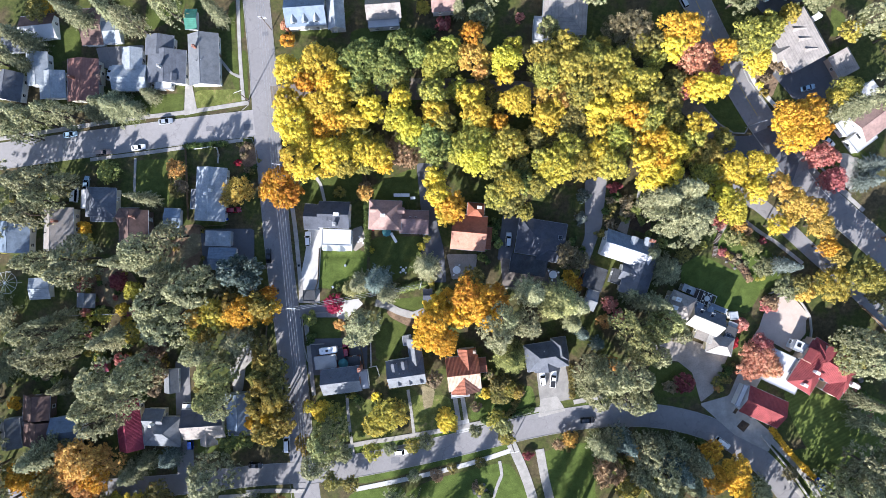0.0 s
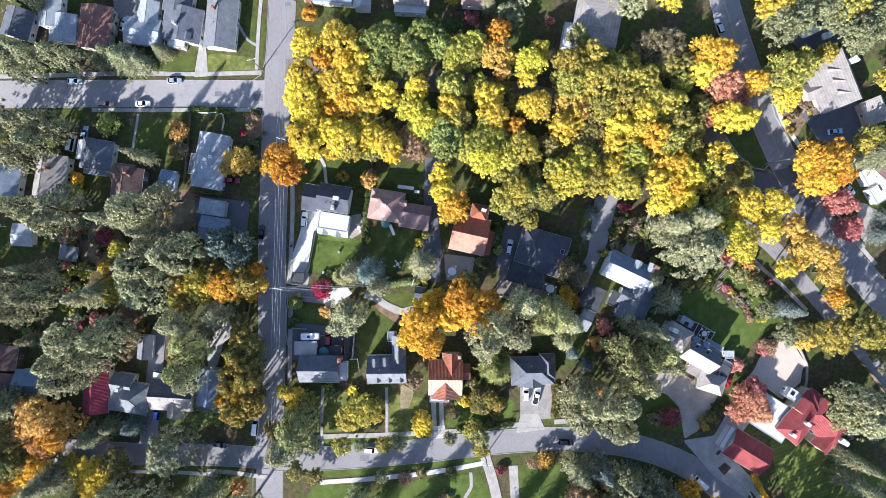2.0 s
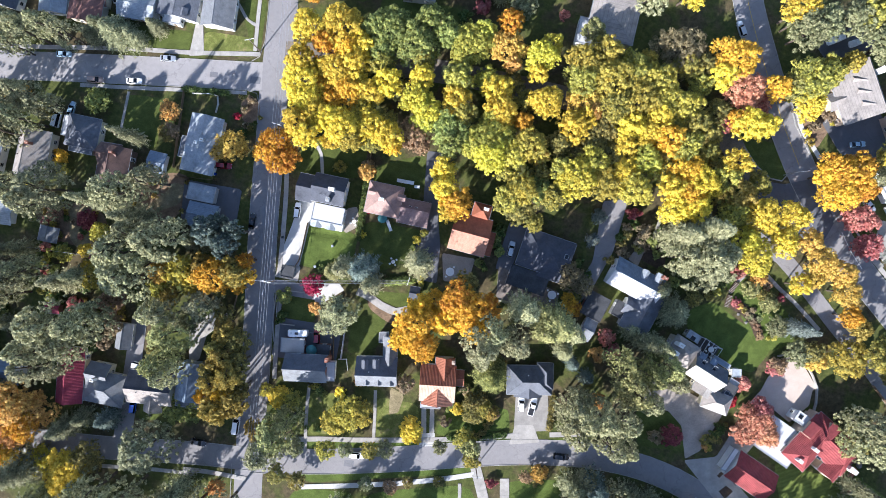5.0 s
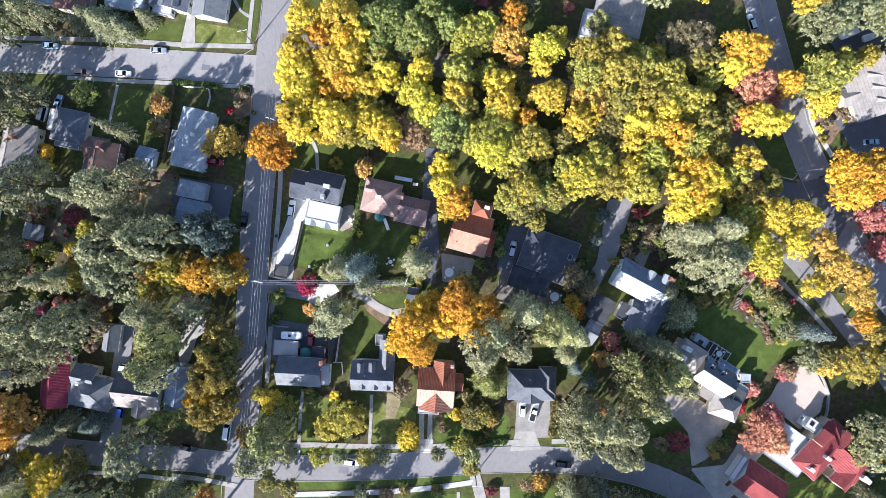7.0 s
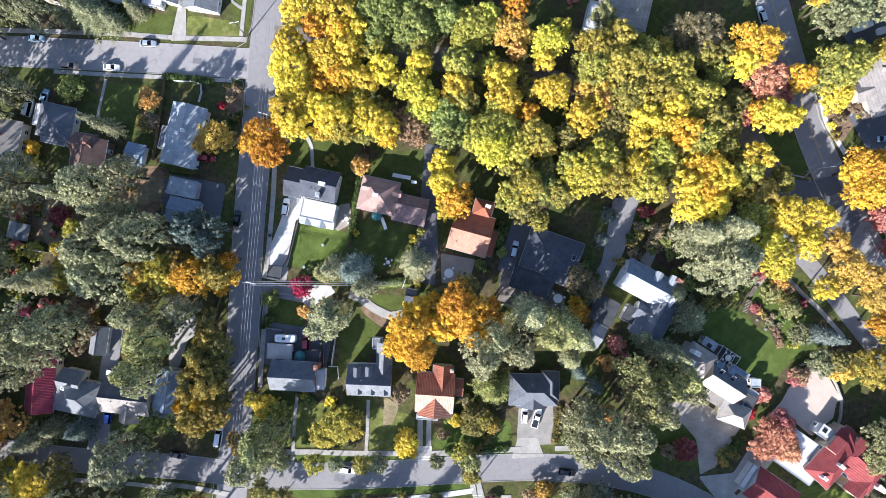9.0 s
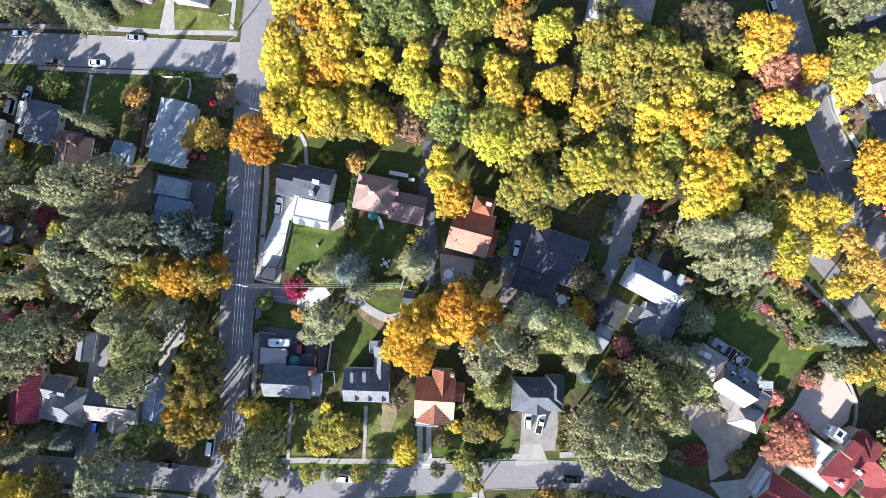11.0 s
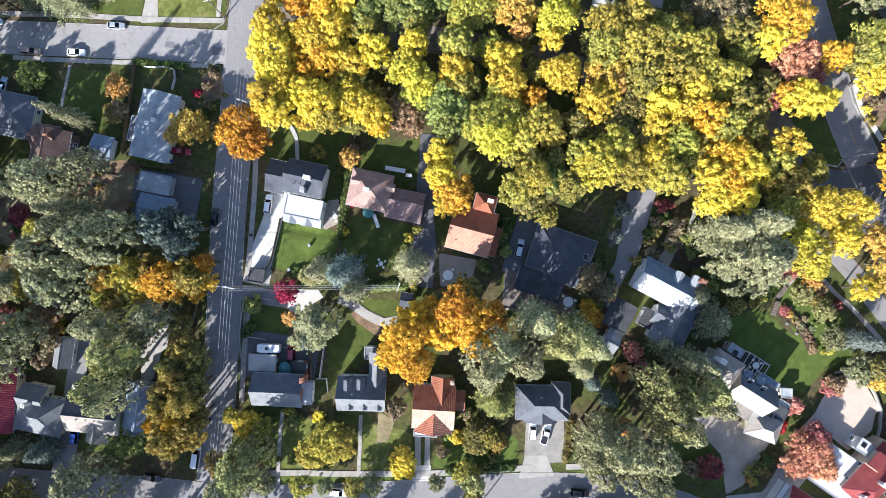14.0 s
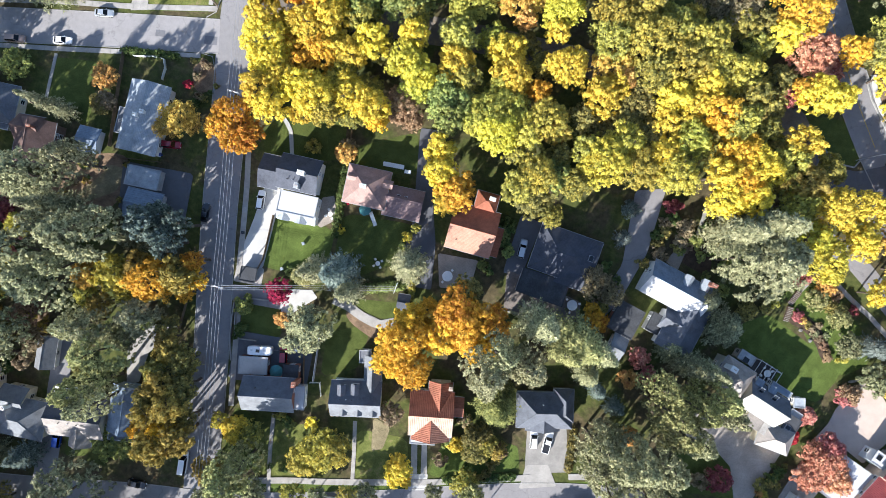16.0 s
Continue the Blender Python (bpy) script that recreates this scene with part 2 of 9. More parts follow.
WOOD = surface("fence_wood", (0.2, 0.14, 0.09), 0.85, 0.8, 8.0, 0.3, 0.5)
POLE_WOOD = surface("pole_wood", (0.19, 0.15, 0.12), 0.85, 0.8, 9.0, 0.3, 0.5)
BARK = surface("bark", (0.11, 0.085, 0.065), 0.95, 1.5, 9.0, 0.4, 0.9)
YELLOW_PAINT = surface("yellow_road_paint", (0.6, 0.42, 0.08), 0.8, 0.6, 5.0, 0.3, 0.1)
ROOFS = {
    "slate": roofing("slate_grey_shingles", (0.13, 0.14, 0.165)),
    "dark": roofing("dark_shingles", (0.08, 0.087, 0.108)),
    "grey": roofing("grey_shingles", (0.2, 0.21, 0.225)),
    "pale": roofing("pale_grey_shingles", (0.36, 0.39, 0.42)),
    "blue": roofing("blue_grey_shingles", (0.2, 0.25, 0.32)),
    "tan": roofing("tan_shingles", (0.325, 0.292, 0.268)),
    "brown": roofing("brown_shingles", (0.17, 0.11, 0.095)),
    "mauve": roofing("mauve_brown_shingles", (0.26, 0.18, 0.175)),
    "rosewood": roofing("rosewood_shingles", (0.24, 0.125, 0.105)),
    "sandflat": surface("sandy_membrane", (0.42, 0.4, 0.38), 0.8, 0.4, 3.0, 0.12, 0.1, grain=0.2),
    "pink": roofing("faded_pink_shingles", (0.36, 0.24, 0.21)),
    "ivory": roofing("ivory_shingles", (0.47, 0.435, 0.39)),
    "white": surface("white_membrane", (0.5, 0.5, 0.51), 0.7, 0.4, 3.0, 0.08, 0.1, grain=0.15),
    "orange": roofing("orange_clay_tiles", (0.3, 0.105, 0.06), 0.35, True),
    # lit tone of the clay tiles: sunlight painted into the colour
    "salmon": roofing("lit_tone_clay_tiles", (0.44, 0.222, 0.155), 0.35, True),
    "sand": roofing("sand_coloured_clay_tiles", (0.48, 0.36, 0.27), 0.35, True),
    "clay": roofing("mottled_clay_tiles", (0.34, 0.13, 0.08), 0.35, True),
    "red": roofing("red_metal_tiles", (0.27, 0.06, 0.062), 0.35, True),
    "crimson": roofing("crimson_metal_roof", (0.3, 0.05, 0.08), 0.5, True),
    "green": roofing("green_metal_roof", (0.06, 0.2, 0.15), 0.5, True),
    "flat": surface("flat_grey_roof", (0.17, 0.175, 0.19), 0.85, 0.4, 3.0, 0.25, 0.2),
    "flatdark": surface("flat_dark_roof", (0.06, 0.063, 0.07), 0.85, 0.4, 3.0, 0.3, 0.2),
}
WALLS = {
    "white": surface("white_siding", (0.72, 0.72, 0.7), 0.7, 0.5, 4.0, 0.1, 0.15, grain=0.15),
    "cream": surface("cream_siding", (0.6, 0.55, 0.43), 0.75, 0.5, 4.0, 0.12, 0.15, grain=0.2),
    "grey": surface("grey_siding", (0.34, 0.35, 0.36), 0.75, 0.5, 4.0, 0.15, 0.15, grain=0.2),
    "brick": surface("red_brick_wall", (0.3, 0.13, 0.09), 0.85, 1.0, 7.0, 0.3, 0.4),
    "tan": surface("tan_stucco", (0.45, 0.36, 0.29), 0.85, 0.5, 5.0, 0.15, 0.2, grain=0.2),
    "brown": surface("brown_siding", (0.2, 0.13, 0.1), 0.8, 0.5, 5.0, 0.2, 0.2),
    "blue": surface("blue_siding", (0.25, 0.32, 0.38), 0.75, 0.5, 4.0, 0.15, 0.15),
}
TRIM = surface("white_trim", (0.75, 0.75, 0.74), 0.5, 1.0, 5.0, 0.06, 0.05, grain=0.1)
GUTTER = surface("grey_gutter", (0.3, 0.31, 0.32), 0.6, 1.0, 5.0, 0.1, 0.05, grain=0.1)
TEAL = surface("teal_canvas", (0.1, 0.28, 0.28), 0.9, 1.0, 6.0, 0.15, 0.2)
GLASS = gloss("window_glass", (0.012, 0.015, 0.02), 0.12)
STEEL = gloss("galvanised_steel", (0.55, 0.56, 0.57), 0.4, 0.9)
DARK_METAL = gloss("dark_metal", (0.04, 0.04, 0.045), 0.45, 0.5)
RUBBER = surface("tyre_rubber", (0.025, 0.025, 0.025), 0.9, 2.0, 8.0, 0.2, 0.2)
WIRE = gloss("cable_sheath", (0.3, 0.31, 0.33), 0.5, 0.2)
PAINTS = {
    "white": gloss("white_car_paint", (0.78, 0.78, 0.78), 0.25, 0.0, 0.6),
    "silver": gloss("silver_car_paint", (0.5, 0.53, 0.56), 0.3, 0.5, 0.6),
    "black": gloss("black_car_paint", (0.015, 0.016, 0.02), 0.2, 0.0, 0.6),
    "blue": gloss("blue_car_paint", (0.02, 0.07, 0.35), 0.25, 0.1, 0.6),
    "paleblue": gloss("pale_blue_car_paint", (0.3, 0.42, 0.52), 0.25, 0.2, 0.6),
    "red": gloss("red_car_paint", (0.25, 0.015, 0.03), 0.25, 0.0, 0.6),
    "tan": gloss("beige_car_paint", (0.35, 0.25, 0.2), 0.3, 0.2, 0.5),
}
LEAVES = {
    "yellow": foliage("yellow_leaves", ((0.473, 0.388, 0.066), (0.720, 0.561, 0.076), (0.834, 0.653, 0.091))),
    "lime": foliage("yellow_green_leaves", ((0.170, 0.175, 0.061), (0.339, 0.315, 0.076), (0.572, 0.48, 0.096))),
    "green": foliage("green_leaves", ((0.148, 0.185, 0.066), (0.265, 0.31, 0.096), (0.424, 0.43, 0.116))),
    "gold": foliage("golden_leaves", ((0.498, 0.3, 0.051), (0.721, 0.44, 0.056), (0.848, 0.56, 0.071))),
    "orange": foliage("orange_leaves", ((0.4, 0.17, 0.035), (0.6, 0.3, 0.045), (0.72, 0.46, 0.06))),
    "rust": foliage("rust_leaves", ((0.45, 0.22, 0.075), (0.62, 0.36, 0.12), (0.72, 0.48, 0.15))),
    "salmon": foliage("salmon_leaves", ((0.42, 0.17, 0.1), (0.6, 0.29, 0.18), (0.7, 0.42, 0.25))),
    "red": foliage("red_leaves", ((0.32, 0.085, 0.085), (0.5, 0.18, 0.16), (0.62, 0.32, 0.26))),
    "crimson": foliage("crimson_leaves", ((0.24, 0.015, 0.035), (0.42, 0.035, 0.065), (0.52, 0.09, 0.11))),
    "plum": foliage("plum_leaves", ((0.14, 0.03, 0.05), (0.25, 0.07, 0.085), (0.36, 0.13, 0.12))),
    "brown": foliage("brown_leaves", ((0.16, 0.12, 0.07), (0.28, 0.215, 0.13), (0.4, 0.32, 0.2))),
    "olive": foliage("olive_leaves", ((0.12, 0.12, 0.05), (0.25, 0.225, 0.075), (0.44, 0.36, 0.1))),
    "ochre": foliage("ochre_leaves", ((0.19, 0.155, 0.05), (0.37, 0.285, 0.075), (0.55, 0.415, 0.1))),
    "chartreuse": foliage("chartreuse_leaves", ((0.233, 0.22, 0.061), (0.445, 0.385, 0.076), (0.678, 0.54, 0.096))),
    "sage": foliage("sage_green_leaves", ((0.12, 0.135, 0.065), (0.24, 0.25, 0.13), (0.4, 0.39, 0.21)), leaf=0.4),
    "fir": foliage("fir_needles", ((0.11, 0.12, 0.066), (0.24, 0.245, 0.135), (0.43, 0.415, 0.235)), 0.2, leaf=0.4, cut=0.67, contrast=(0.58, 1.3)),
    "pine": foliage("pine_needles", ((0.135, 0.14, 0.075), (0.315, 0.312, 0.17), (0.52, 0.495, 0.28)), 0.2, leaf=0.4, cut=0.67, contrast=(0.58, 1.3)),
    "larch": foliage("larch_needles", ((0.07, 0.08, 0.025), (0.18, 0.185, 0.06), (0.36, 0.34, 0.11)), 0.2, leaf=0.3, cut=0.58),
    "spruce": foliage("blue_spruce_needles", ((0.07, 0.088, 0.075), (0.16, 0.185, 0.16), (0.3, 0.33, 0.29)), 0.15, leaf=0.36, cut=0.62, contrast=(0.5, 1.4)),
    "leaf": foliage("fresh_green_leaves", ((0.254, 0.28, 0.066), (0.424, 0.43, 0.086), (0.636, 0.57, 0.106))),
    "bright": foliage("lemon_green_leaves", ((0.350, 0.34, 0.061), (0.583, 0.51, 0.076), (0.784, 0.64, 0.096))),
    "tan": foliage("tan_orange_leaves", ((0.46, 0.27, 0.07), (0.63, 0.42, 0.1), (0.74, 0.55, 0.13))),
    "copper": foliage("copper_brown_leaves", ((0.2, 0.13, 0.08), (0.36, 0.235, 0.14), (0.5, 0.34, 0.2))),
    "bare": foliage("withered_twigs", ((0.16, 0.135, 0.075), (0.27, 0.225, 0.125), (0.4, 0.33, 0.18)), cut=0.55, leaf=0.4),
    "moss": foliage("olive_green_needles", ((0.135, 0.145, 0.058), (0.3, 0.3, 0.12), (0.5, 0.47, 0.2)), 0.2, leaf=0.4, cut=0.67, contrast=(0.58, 1.3)),
    "silver": foliage("pale_sage_needles", ((0.14, 0.145, 0.075), (0.3, 0.295, 0.16), (0.48, 0.455, 0.26)), 0.2, leaf=0.38, cut=0.67, contrast=(0.58, 1.3)),
    "bluefir": foliage("blue_green_needles", ((0.06, 0.085, 0.07), (0.13, 0.165, 0.14), (0.25, 0.29, 0.25)), 0.15, leaf=0.36, cut=0.62, contrast=(0.55, 1.4)),
    "birch": foliage("pale_gold_leaves", ((0.44, 0.29, 0.06), (0.61, 0.42, 0.1), (0.72, 0.53, 0.14)), leaf=0.34, cut=0.52),
    "hedge": foliage("hedge_leaves", ((0.05, 0.08, 0.028), (0.1, 0.145, 0.045), (0.2, 0.24, 0.08))),
}


# ---------------------------------------------------------------- mesh helpers
def mesh_from(name, verts, faces, mats=(), smooth=False, mat_ids=None):
    me = bpy.data.meshes.new(name)
    me.from_pydata([tuple(v) for v in verts], [], [tuple(f) for f in faces])
    for m in mats:
        me.materials.append(m)
    if mat_ids is not None:
        me.polygons.foreach_set("material_index", mat_ids)
    if smooth:
        me.polygons.foreach_set("use_smooth", [True] * len(me.polygons))
    me.update()
    return me


def part(name, bm, material, parent, label="", smooth=False):
    """Links a bmesh as one mesh object under a thing or a part."""
    me = bpy.data.meshes.new(name)
    bm.normal_update()
    bm.to_mesh(me)
    bm.free()
    me.materials.append(material)
    if smooth:
        me.polygons.foreach_set("use_smooth", [True] * len(me.polygons))
    ob = new(name, me)
    if parent is not None:
        ob.parent = parent
    if label:
        tagged(ob, label=label)
    return ob


def thing(name, label, category, m=None, group="", kind=""):
    ob = new(name)
    ob.empty_display_size = 0.3
    if m is not None:
        ob.matrix_basis = m
    return tagged(ob, label, category, group, kind)


def add_box(bm, x, y, z, w, d, h, rz=0.0, bevel=0.0, rx=0.0, ry=0.0):
    """A box whose base centre is at x, y, z."""
    r = bmesh.ops.create_cube(bm, size=1.0, matrix=pose(x, y, z, rx, ry, rz) @ Matrix.Translation((0, 0, h / 2)) @ Matrix.Diagonal((w, d, h, 1)))
    if bevel:
        es = {e for v in r["verts"] for e in v.link_edges}
        bmesh.ops.bevel(bm, geom=list(es), offset=bevel, segments=1, affect="EDGES", profile=0.5)
    return bm


def box(x, y, z, w, d, h, rz=0.0, bevel=0.0, rx=0.0, ry=0.0):
    return add_box(bmesh.new(), x, y, z, w, d, h, rz, bevel, rx, ry)


def add_tube(bm, a, b, r1, r2=None, seg=8):
    a, b = Vector(a), Vector(b)
    d = b - a
    m = Matrix.Translation((a + b) / 2) @ d.to_track_quat("Z", "Y").to_matrix().to_4x4()
    bmesh.ops.create_cone(bm, cap_ends=True, segments=seg, radius1=r1, radius2=r1 if r2 is None else r2, depth=d.length, matrix=m)
    return bm


def tube(a, b, r1, r2=None, seg=8):
    return add_tube(bmesh.new(), a, b, r1, r2, seg)


def slab(points, z0, z1):
    """A flat slab with the given outline."""
    bm = bmesh.new()
    top = [bm.verts.new((x, y, z1)) for x, y in points]
    low = [bm.verts.new((x, y, z0)) for x, y in points]
    n = len(points)
    bm.faces.new(top)
    for i in range(n):
        j = (i + 1) % n
        bm.faces.new((top[i], low[i], low[j], top[j]))
    bmesh.ops.recalc_face_normals(bm, faces=bm.faces[:])
    if bm.faces[0].normal.z < 0:
        bmesh.ops.reverse_faces(bm, faces=bm.faces[:])
    bmesh.ops.triangulate(bm, faces=[f for f in bm.faces if len(f.verts) > 4])
    return bm


def smooth_line(points, step=4.0):
    """A Catmull-Rom line through the points, at even steps."""
    p = [Vector((x, y)) for x, y in points]
    p = [2 * p[0] - p[1], *p, 2 * p[-1] - p[-2]]
    out = []
    for i in range(1, len(p) - 2):
        n = max(1, int((p[i + 1] - p[i]).length / step))
        for k in range(n):
            t = k / n
            out.append(0.5 * (2 * p[i] + (p[i + 1] - p[i - 1]) * t + (2 * p[i - 1] - 5 * p[i] + 4 * p[i + 1] - p[i + 2]) * t * t
                              + (3 * p[i] - p[i - 1] - 3 * p[i + 1] + p[i + 2]) * t ** 3))
    return out + [p[-2]]


def sides(line, off):
    out = []
    for i, q in enumerate(line):
        d = (line[min(i + 1, len(line) - 1)] - line[max(i - 1, 0)]).normalized()
        out.append(q + Vector((-d.y, d.x)) * off)
    return out


def band(points, off0, off1, z0, z1, step=4.0):
    """A strip along a line, between two offsets to its left, with upright sides."""
    line = smooth_line(points, step)
    a, b = sides(line, off0), sides(line, off1)
    bm = bmesh.new()
    rows = [[bm.verts.new((p.x, p.y, z)) for p, z in ((u, z0), (u, z1), (v, z1), (v, z0))] for u, v in zip(a, b)]
    for r, s in zip(rows, rows[1:]):
        for k in range(3):
            bm.faces.new((r[k], r[k + 1], s[k + 1], s[k]))
    bm.faces.new(rows[0])
    bm.faces.new(rows[-1])
    bmesh.ops.recalc_face_normals(bm, faces=bm.faces[:])
    return bm


def structure(name, bm, material, label, category):
    return tagged(part(name, bm, material, None), label, category, kind="structure")


def road(name, points, width, material=None, label="grey asphalt residential street with worn patches", kerbs=True):
    r = structure(name, band(points, -width / 2, width / 2, -0.3, ROAD_Z[0]), material or ASPHALT, label, "road")
    ROAD_Z[0] += 0.004
    if kerbs:
        for s in (-1, 1):
            part("kerb", band(points, s * width / 2, s * (width / 2 + 0.18), -0.2, 0.13), KERB, r)
    return r


ROAD_Z = [0.03]


def sidewalk(points, width=1.4, step=1.6, material=None, z=0.16):
    """A path of separate cast slabs with open joints."""
    path = structure("pavement", band(points, -width / 2 - 0.02, width / 2 + 0.02, -0.1, z - 0.03), KERB, "pale concrete sidewalk slabs beside the street", "sidewalk")
    line = smooth_line(points, step)
    a, b = sides(line, -width / 2), sides(line, width / 2)
    for i in range(len(line) - 1):
        e = 0.025 / max(0.3, (line[i + 1] - line[i]).length)
        c = [a[i].lerp(a[i + 1], e), a[i].lerp(a[i + 1], 1 - e), b[i].lerp(b[i + 1], 1 - e), b[i].lerp(b[i + 1], e)]
        dz = random.uniform(-0.008, 0.008)
        v = [(p.x, p.y, zz) for zz in (z - 0.06, z + dz) for p in c]
        me = mesh_from("slab", v, [(3, 2, 1, 0), (4, 5, 6, 7), (0, 1, 5, 4), (1, 2, 6, 5), (2, 3, 7, 6), (3, 0, 4, 7)], [material or CONCRETE])
        o = new("slab", me)
        o.parent = path
    return path


def rounded(points, times=2, cut=0.25):
    """The outline with its corners worn round."""
    for _ in range(times):
        nxt = []
        for (x0, y0), (x1, y1) in zip(points, points[1:] + points[:1]):
            nxt += [(x0 + (x1 - x0) * cut, y0 + (y1 - y0) * cut), (x1 + (x0 - x1) * cut, y1 + (y0 - y1) * cut)]
        points = nxt
    return points


def patch(name, points, material, label, category, z=0.05, low=-0.1):
    if name in ("soil_patch", "gravel_patch", "garden_bed"):
        points = rounded(points)
    elif name == "lawn":
        points = rounded(points, 2, 0.12)
    elif name != "planter":
        points = rounded(points, 1, 0.05)
    return structure(name, slab(points, low, z), material, label, category)

# ---------------------------------------------------------------- trees
def leaf_mesh(name, pos, nrm, size, stretch=1.0, along=None, rng=None):
    """Many small leaf blades at pos that face nrm."""
    n = len(pos)
    nrm = nrm / np.linalg.norm(nrm, axis=1, keepdims=True)
    ref = rng.normal(size=(n, 3)) if along is None else along
    u = np.cross(nrm, np.cross(ref, nrm))
    u /= np.linalg.norm(u, axis=1, keepdims=True) + 1e-9
    v = np.cross(nrm, u)
    s = size[:, None]
    u, v = u * s * stretch, v * s
    verts = np.stack([pos + u, pos - 0.6 * u + v, pos - 0.6 * u - v], 1).reshape(-1, 3)
    me = bpy.data.meshes.new(name)
    me.vertices.add(3 * n)
    me.vertices.foreach_set("co", verts.ravel())
    me.loops.add(3 * n)
    me.loops.foreach_set("vertex_index", np.arange(3 * n))
    me.polygons.add(n)
    me.polygons.foreach_set("loop_start", np.arange(0, 3 * n, 3))
    me.polygons.foreach_set("loop_total", np.full(n, 3))
    me.update()
    me.validate()
    me.materials.append(LEAVES["green"])
    return me


def unit(rng, n):
    d = rng.normal(size=(n, 3))
    return d / np.linalg.norm(d, axis=1, keepdims=True)


def broad_crown(seed, lobes=110, leaves=5000, leaf=0.06, flat=0.85, name="crown", lobe=(0.075, 0.17)):
    """A rounded crown of radius 1 built of many leafy boughs with gaps between them."""
    rng = np.random.default_rng(seed)
    d = unit(rng, lobes)
    d[:, 2] = np.abs(d[:, 2]) * 1.1 - 0.35
    far = rng.uniform(0.5, 0.97, lobes)[:, None] * (1 + 0.12 * np.sin(3 * np.arctan2(d[:, 1], d[:, 0]) + seed))[:, None]
    squash = np.array([rng.uniform(0.92, 1.1), rng.uniform(0.88, 1.05), flat])
    c = d * far * squash
    r = rng.uniform(*lobe, lobes)
    pick = rng.choice(lobes, leaves, p=r ** 2 / (r ** 2).sum())
    o = unit(rng, leaves)
    low = o[:, 2] < -0.2
    o[low, 2] *= -rng.choice([1, -1], low.sum(), p=[0.6, 0.4])
    shell = rng.uniform(0.72, 1.12, leaves)[:, None]
    pos = c[pick] + o * r[pick][:, None] * shell * np.array([1.15, 1.15, 0.8])
    return leaf_mesh(name, pos, o * 0.9 + rng.normal(size=(leaves, 3)) * 0.35 + np.array([0, 0, 0.4]), rng.uniform(0.55, 1.3, leaves) * leaf, 1.15, None, rng)


TALL = 5.0  # height of the conifer crowns below, for radius 1


def fir_crown(seed, levels=30, per=10, leaf=0.06, name="crown", bare=0.12, power=0.62, droop=0.5):
    """A spire of radius 1: whorls of drooping boughs, each with side sprays like the barbs of a feather."""
    rng = np.random.default_rng(seed)
    pos, along, nrm, size = [], [], [], []
    for k in range(levels):
        t = k / (levels - 1)
        z = TALL * (bare + (1 - bare) * t ** 0.9)
        reach = (1 - t) ** power * rng.uniform(0.85, 1.1) + 0.05
        count = per if t < 0.75 else 6
        for b in range(count):
            a = 2 * math.pi * (b + rng.uniform(-0.3, 0.3)) / count + k * 2.4
            rb = reach * rng.uniform(0.62, 1.15)
            n = max(3, int(9 * rb))
            ca, sa = math.cos(a), math.sin(a)
            for q in range(n):
                s = (q + 0.7) / n
                for w in (-1, 1):
                    barb = 0.2 * (1.15 - s) * rng.uniform(0.6, 1.1) + 0.03
                    mid = s * rb + barb * 0.35
                    off = w * barb * 0.45
                    pos.append((ca * mid - sa * off, sa * mid + ca * off, z - droop * s * s * rb + rng.uniform(-0.07, 0.03)))
                    turn = a + w * rng.uniform(0.5, 0.95)
                    along.append((math.cos(turn), math.sin(turn), -0.35))
                    nrm.append((ca * 0.3 + rng.normal() * 0.35, sa * 0.3 + rng.normal() * 0.35, 0.9))
                    size.append(leaf * rng.uniform(0.7, 1.3) * (0.75 + 0.5 * (1 - s)))
    return leaf_mesh(name, np.array(pos), np.array(nrm), np.array(size), 1.9, np.array(along), rng)


def pine_crown(seed, tufts=430, per=11, name="crown"):
    """A tall domed crown of radius 1: many small needle tufts at the ends of upswept boughs."""
    rng = np.random.default_rng(seed)
    t = rng.uniform(0, 1, tufts) ** 0.85
    boughs = rng.uniform(0, 2 * math.pi, 26)
    a = boughs[rng.integers(0, 26, tufts)] + rng.normal(0, 0.16, tufts)
    wave = 1 + 0.14 * np.sin(3 * a + seed) + 0.08 * np.sin(7 * a + 2 * seed)
    reach = np.minimum(1.0, 1.5 * (1.04 - t) ** 0.72) * (1 - 0.45 * rng.uniform(0, 1, tufts) ** 2.2) * wave
    c = np.stack([np.cos(a) * reach, np.sin(a) * reach, TALL * (0.28 + 0.7 * t)], 1)
    r = rng.uniform(0.05, 0.115, tufts)
    pick = np.repeat(np.arange(tufts), per)
    o = unit(rng, tufts * per)
    o[:, 2] = np.where(o[:, 2] < -0.3, -o[:, 2], o[:, 2])
    pos = c[pick] + o * r[pick][:, None] * rng.uniform(0.4, 1.15, len(pick))[:, None] * np.array([1, 1, 1.5])
    return leaf_mesh(name, pos, o * 0.7 + rng.normal(size=o.shape) * 0.45 + np.array([0, 0, 0.35]), rng.uniform(0.6, 1.3, len(pick)) * 0.054, 1.25, o, rng)


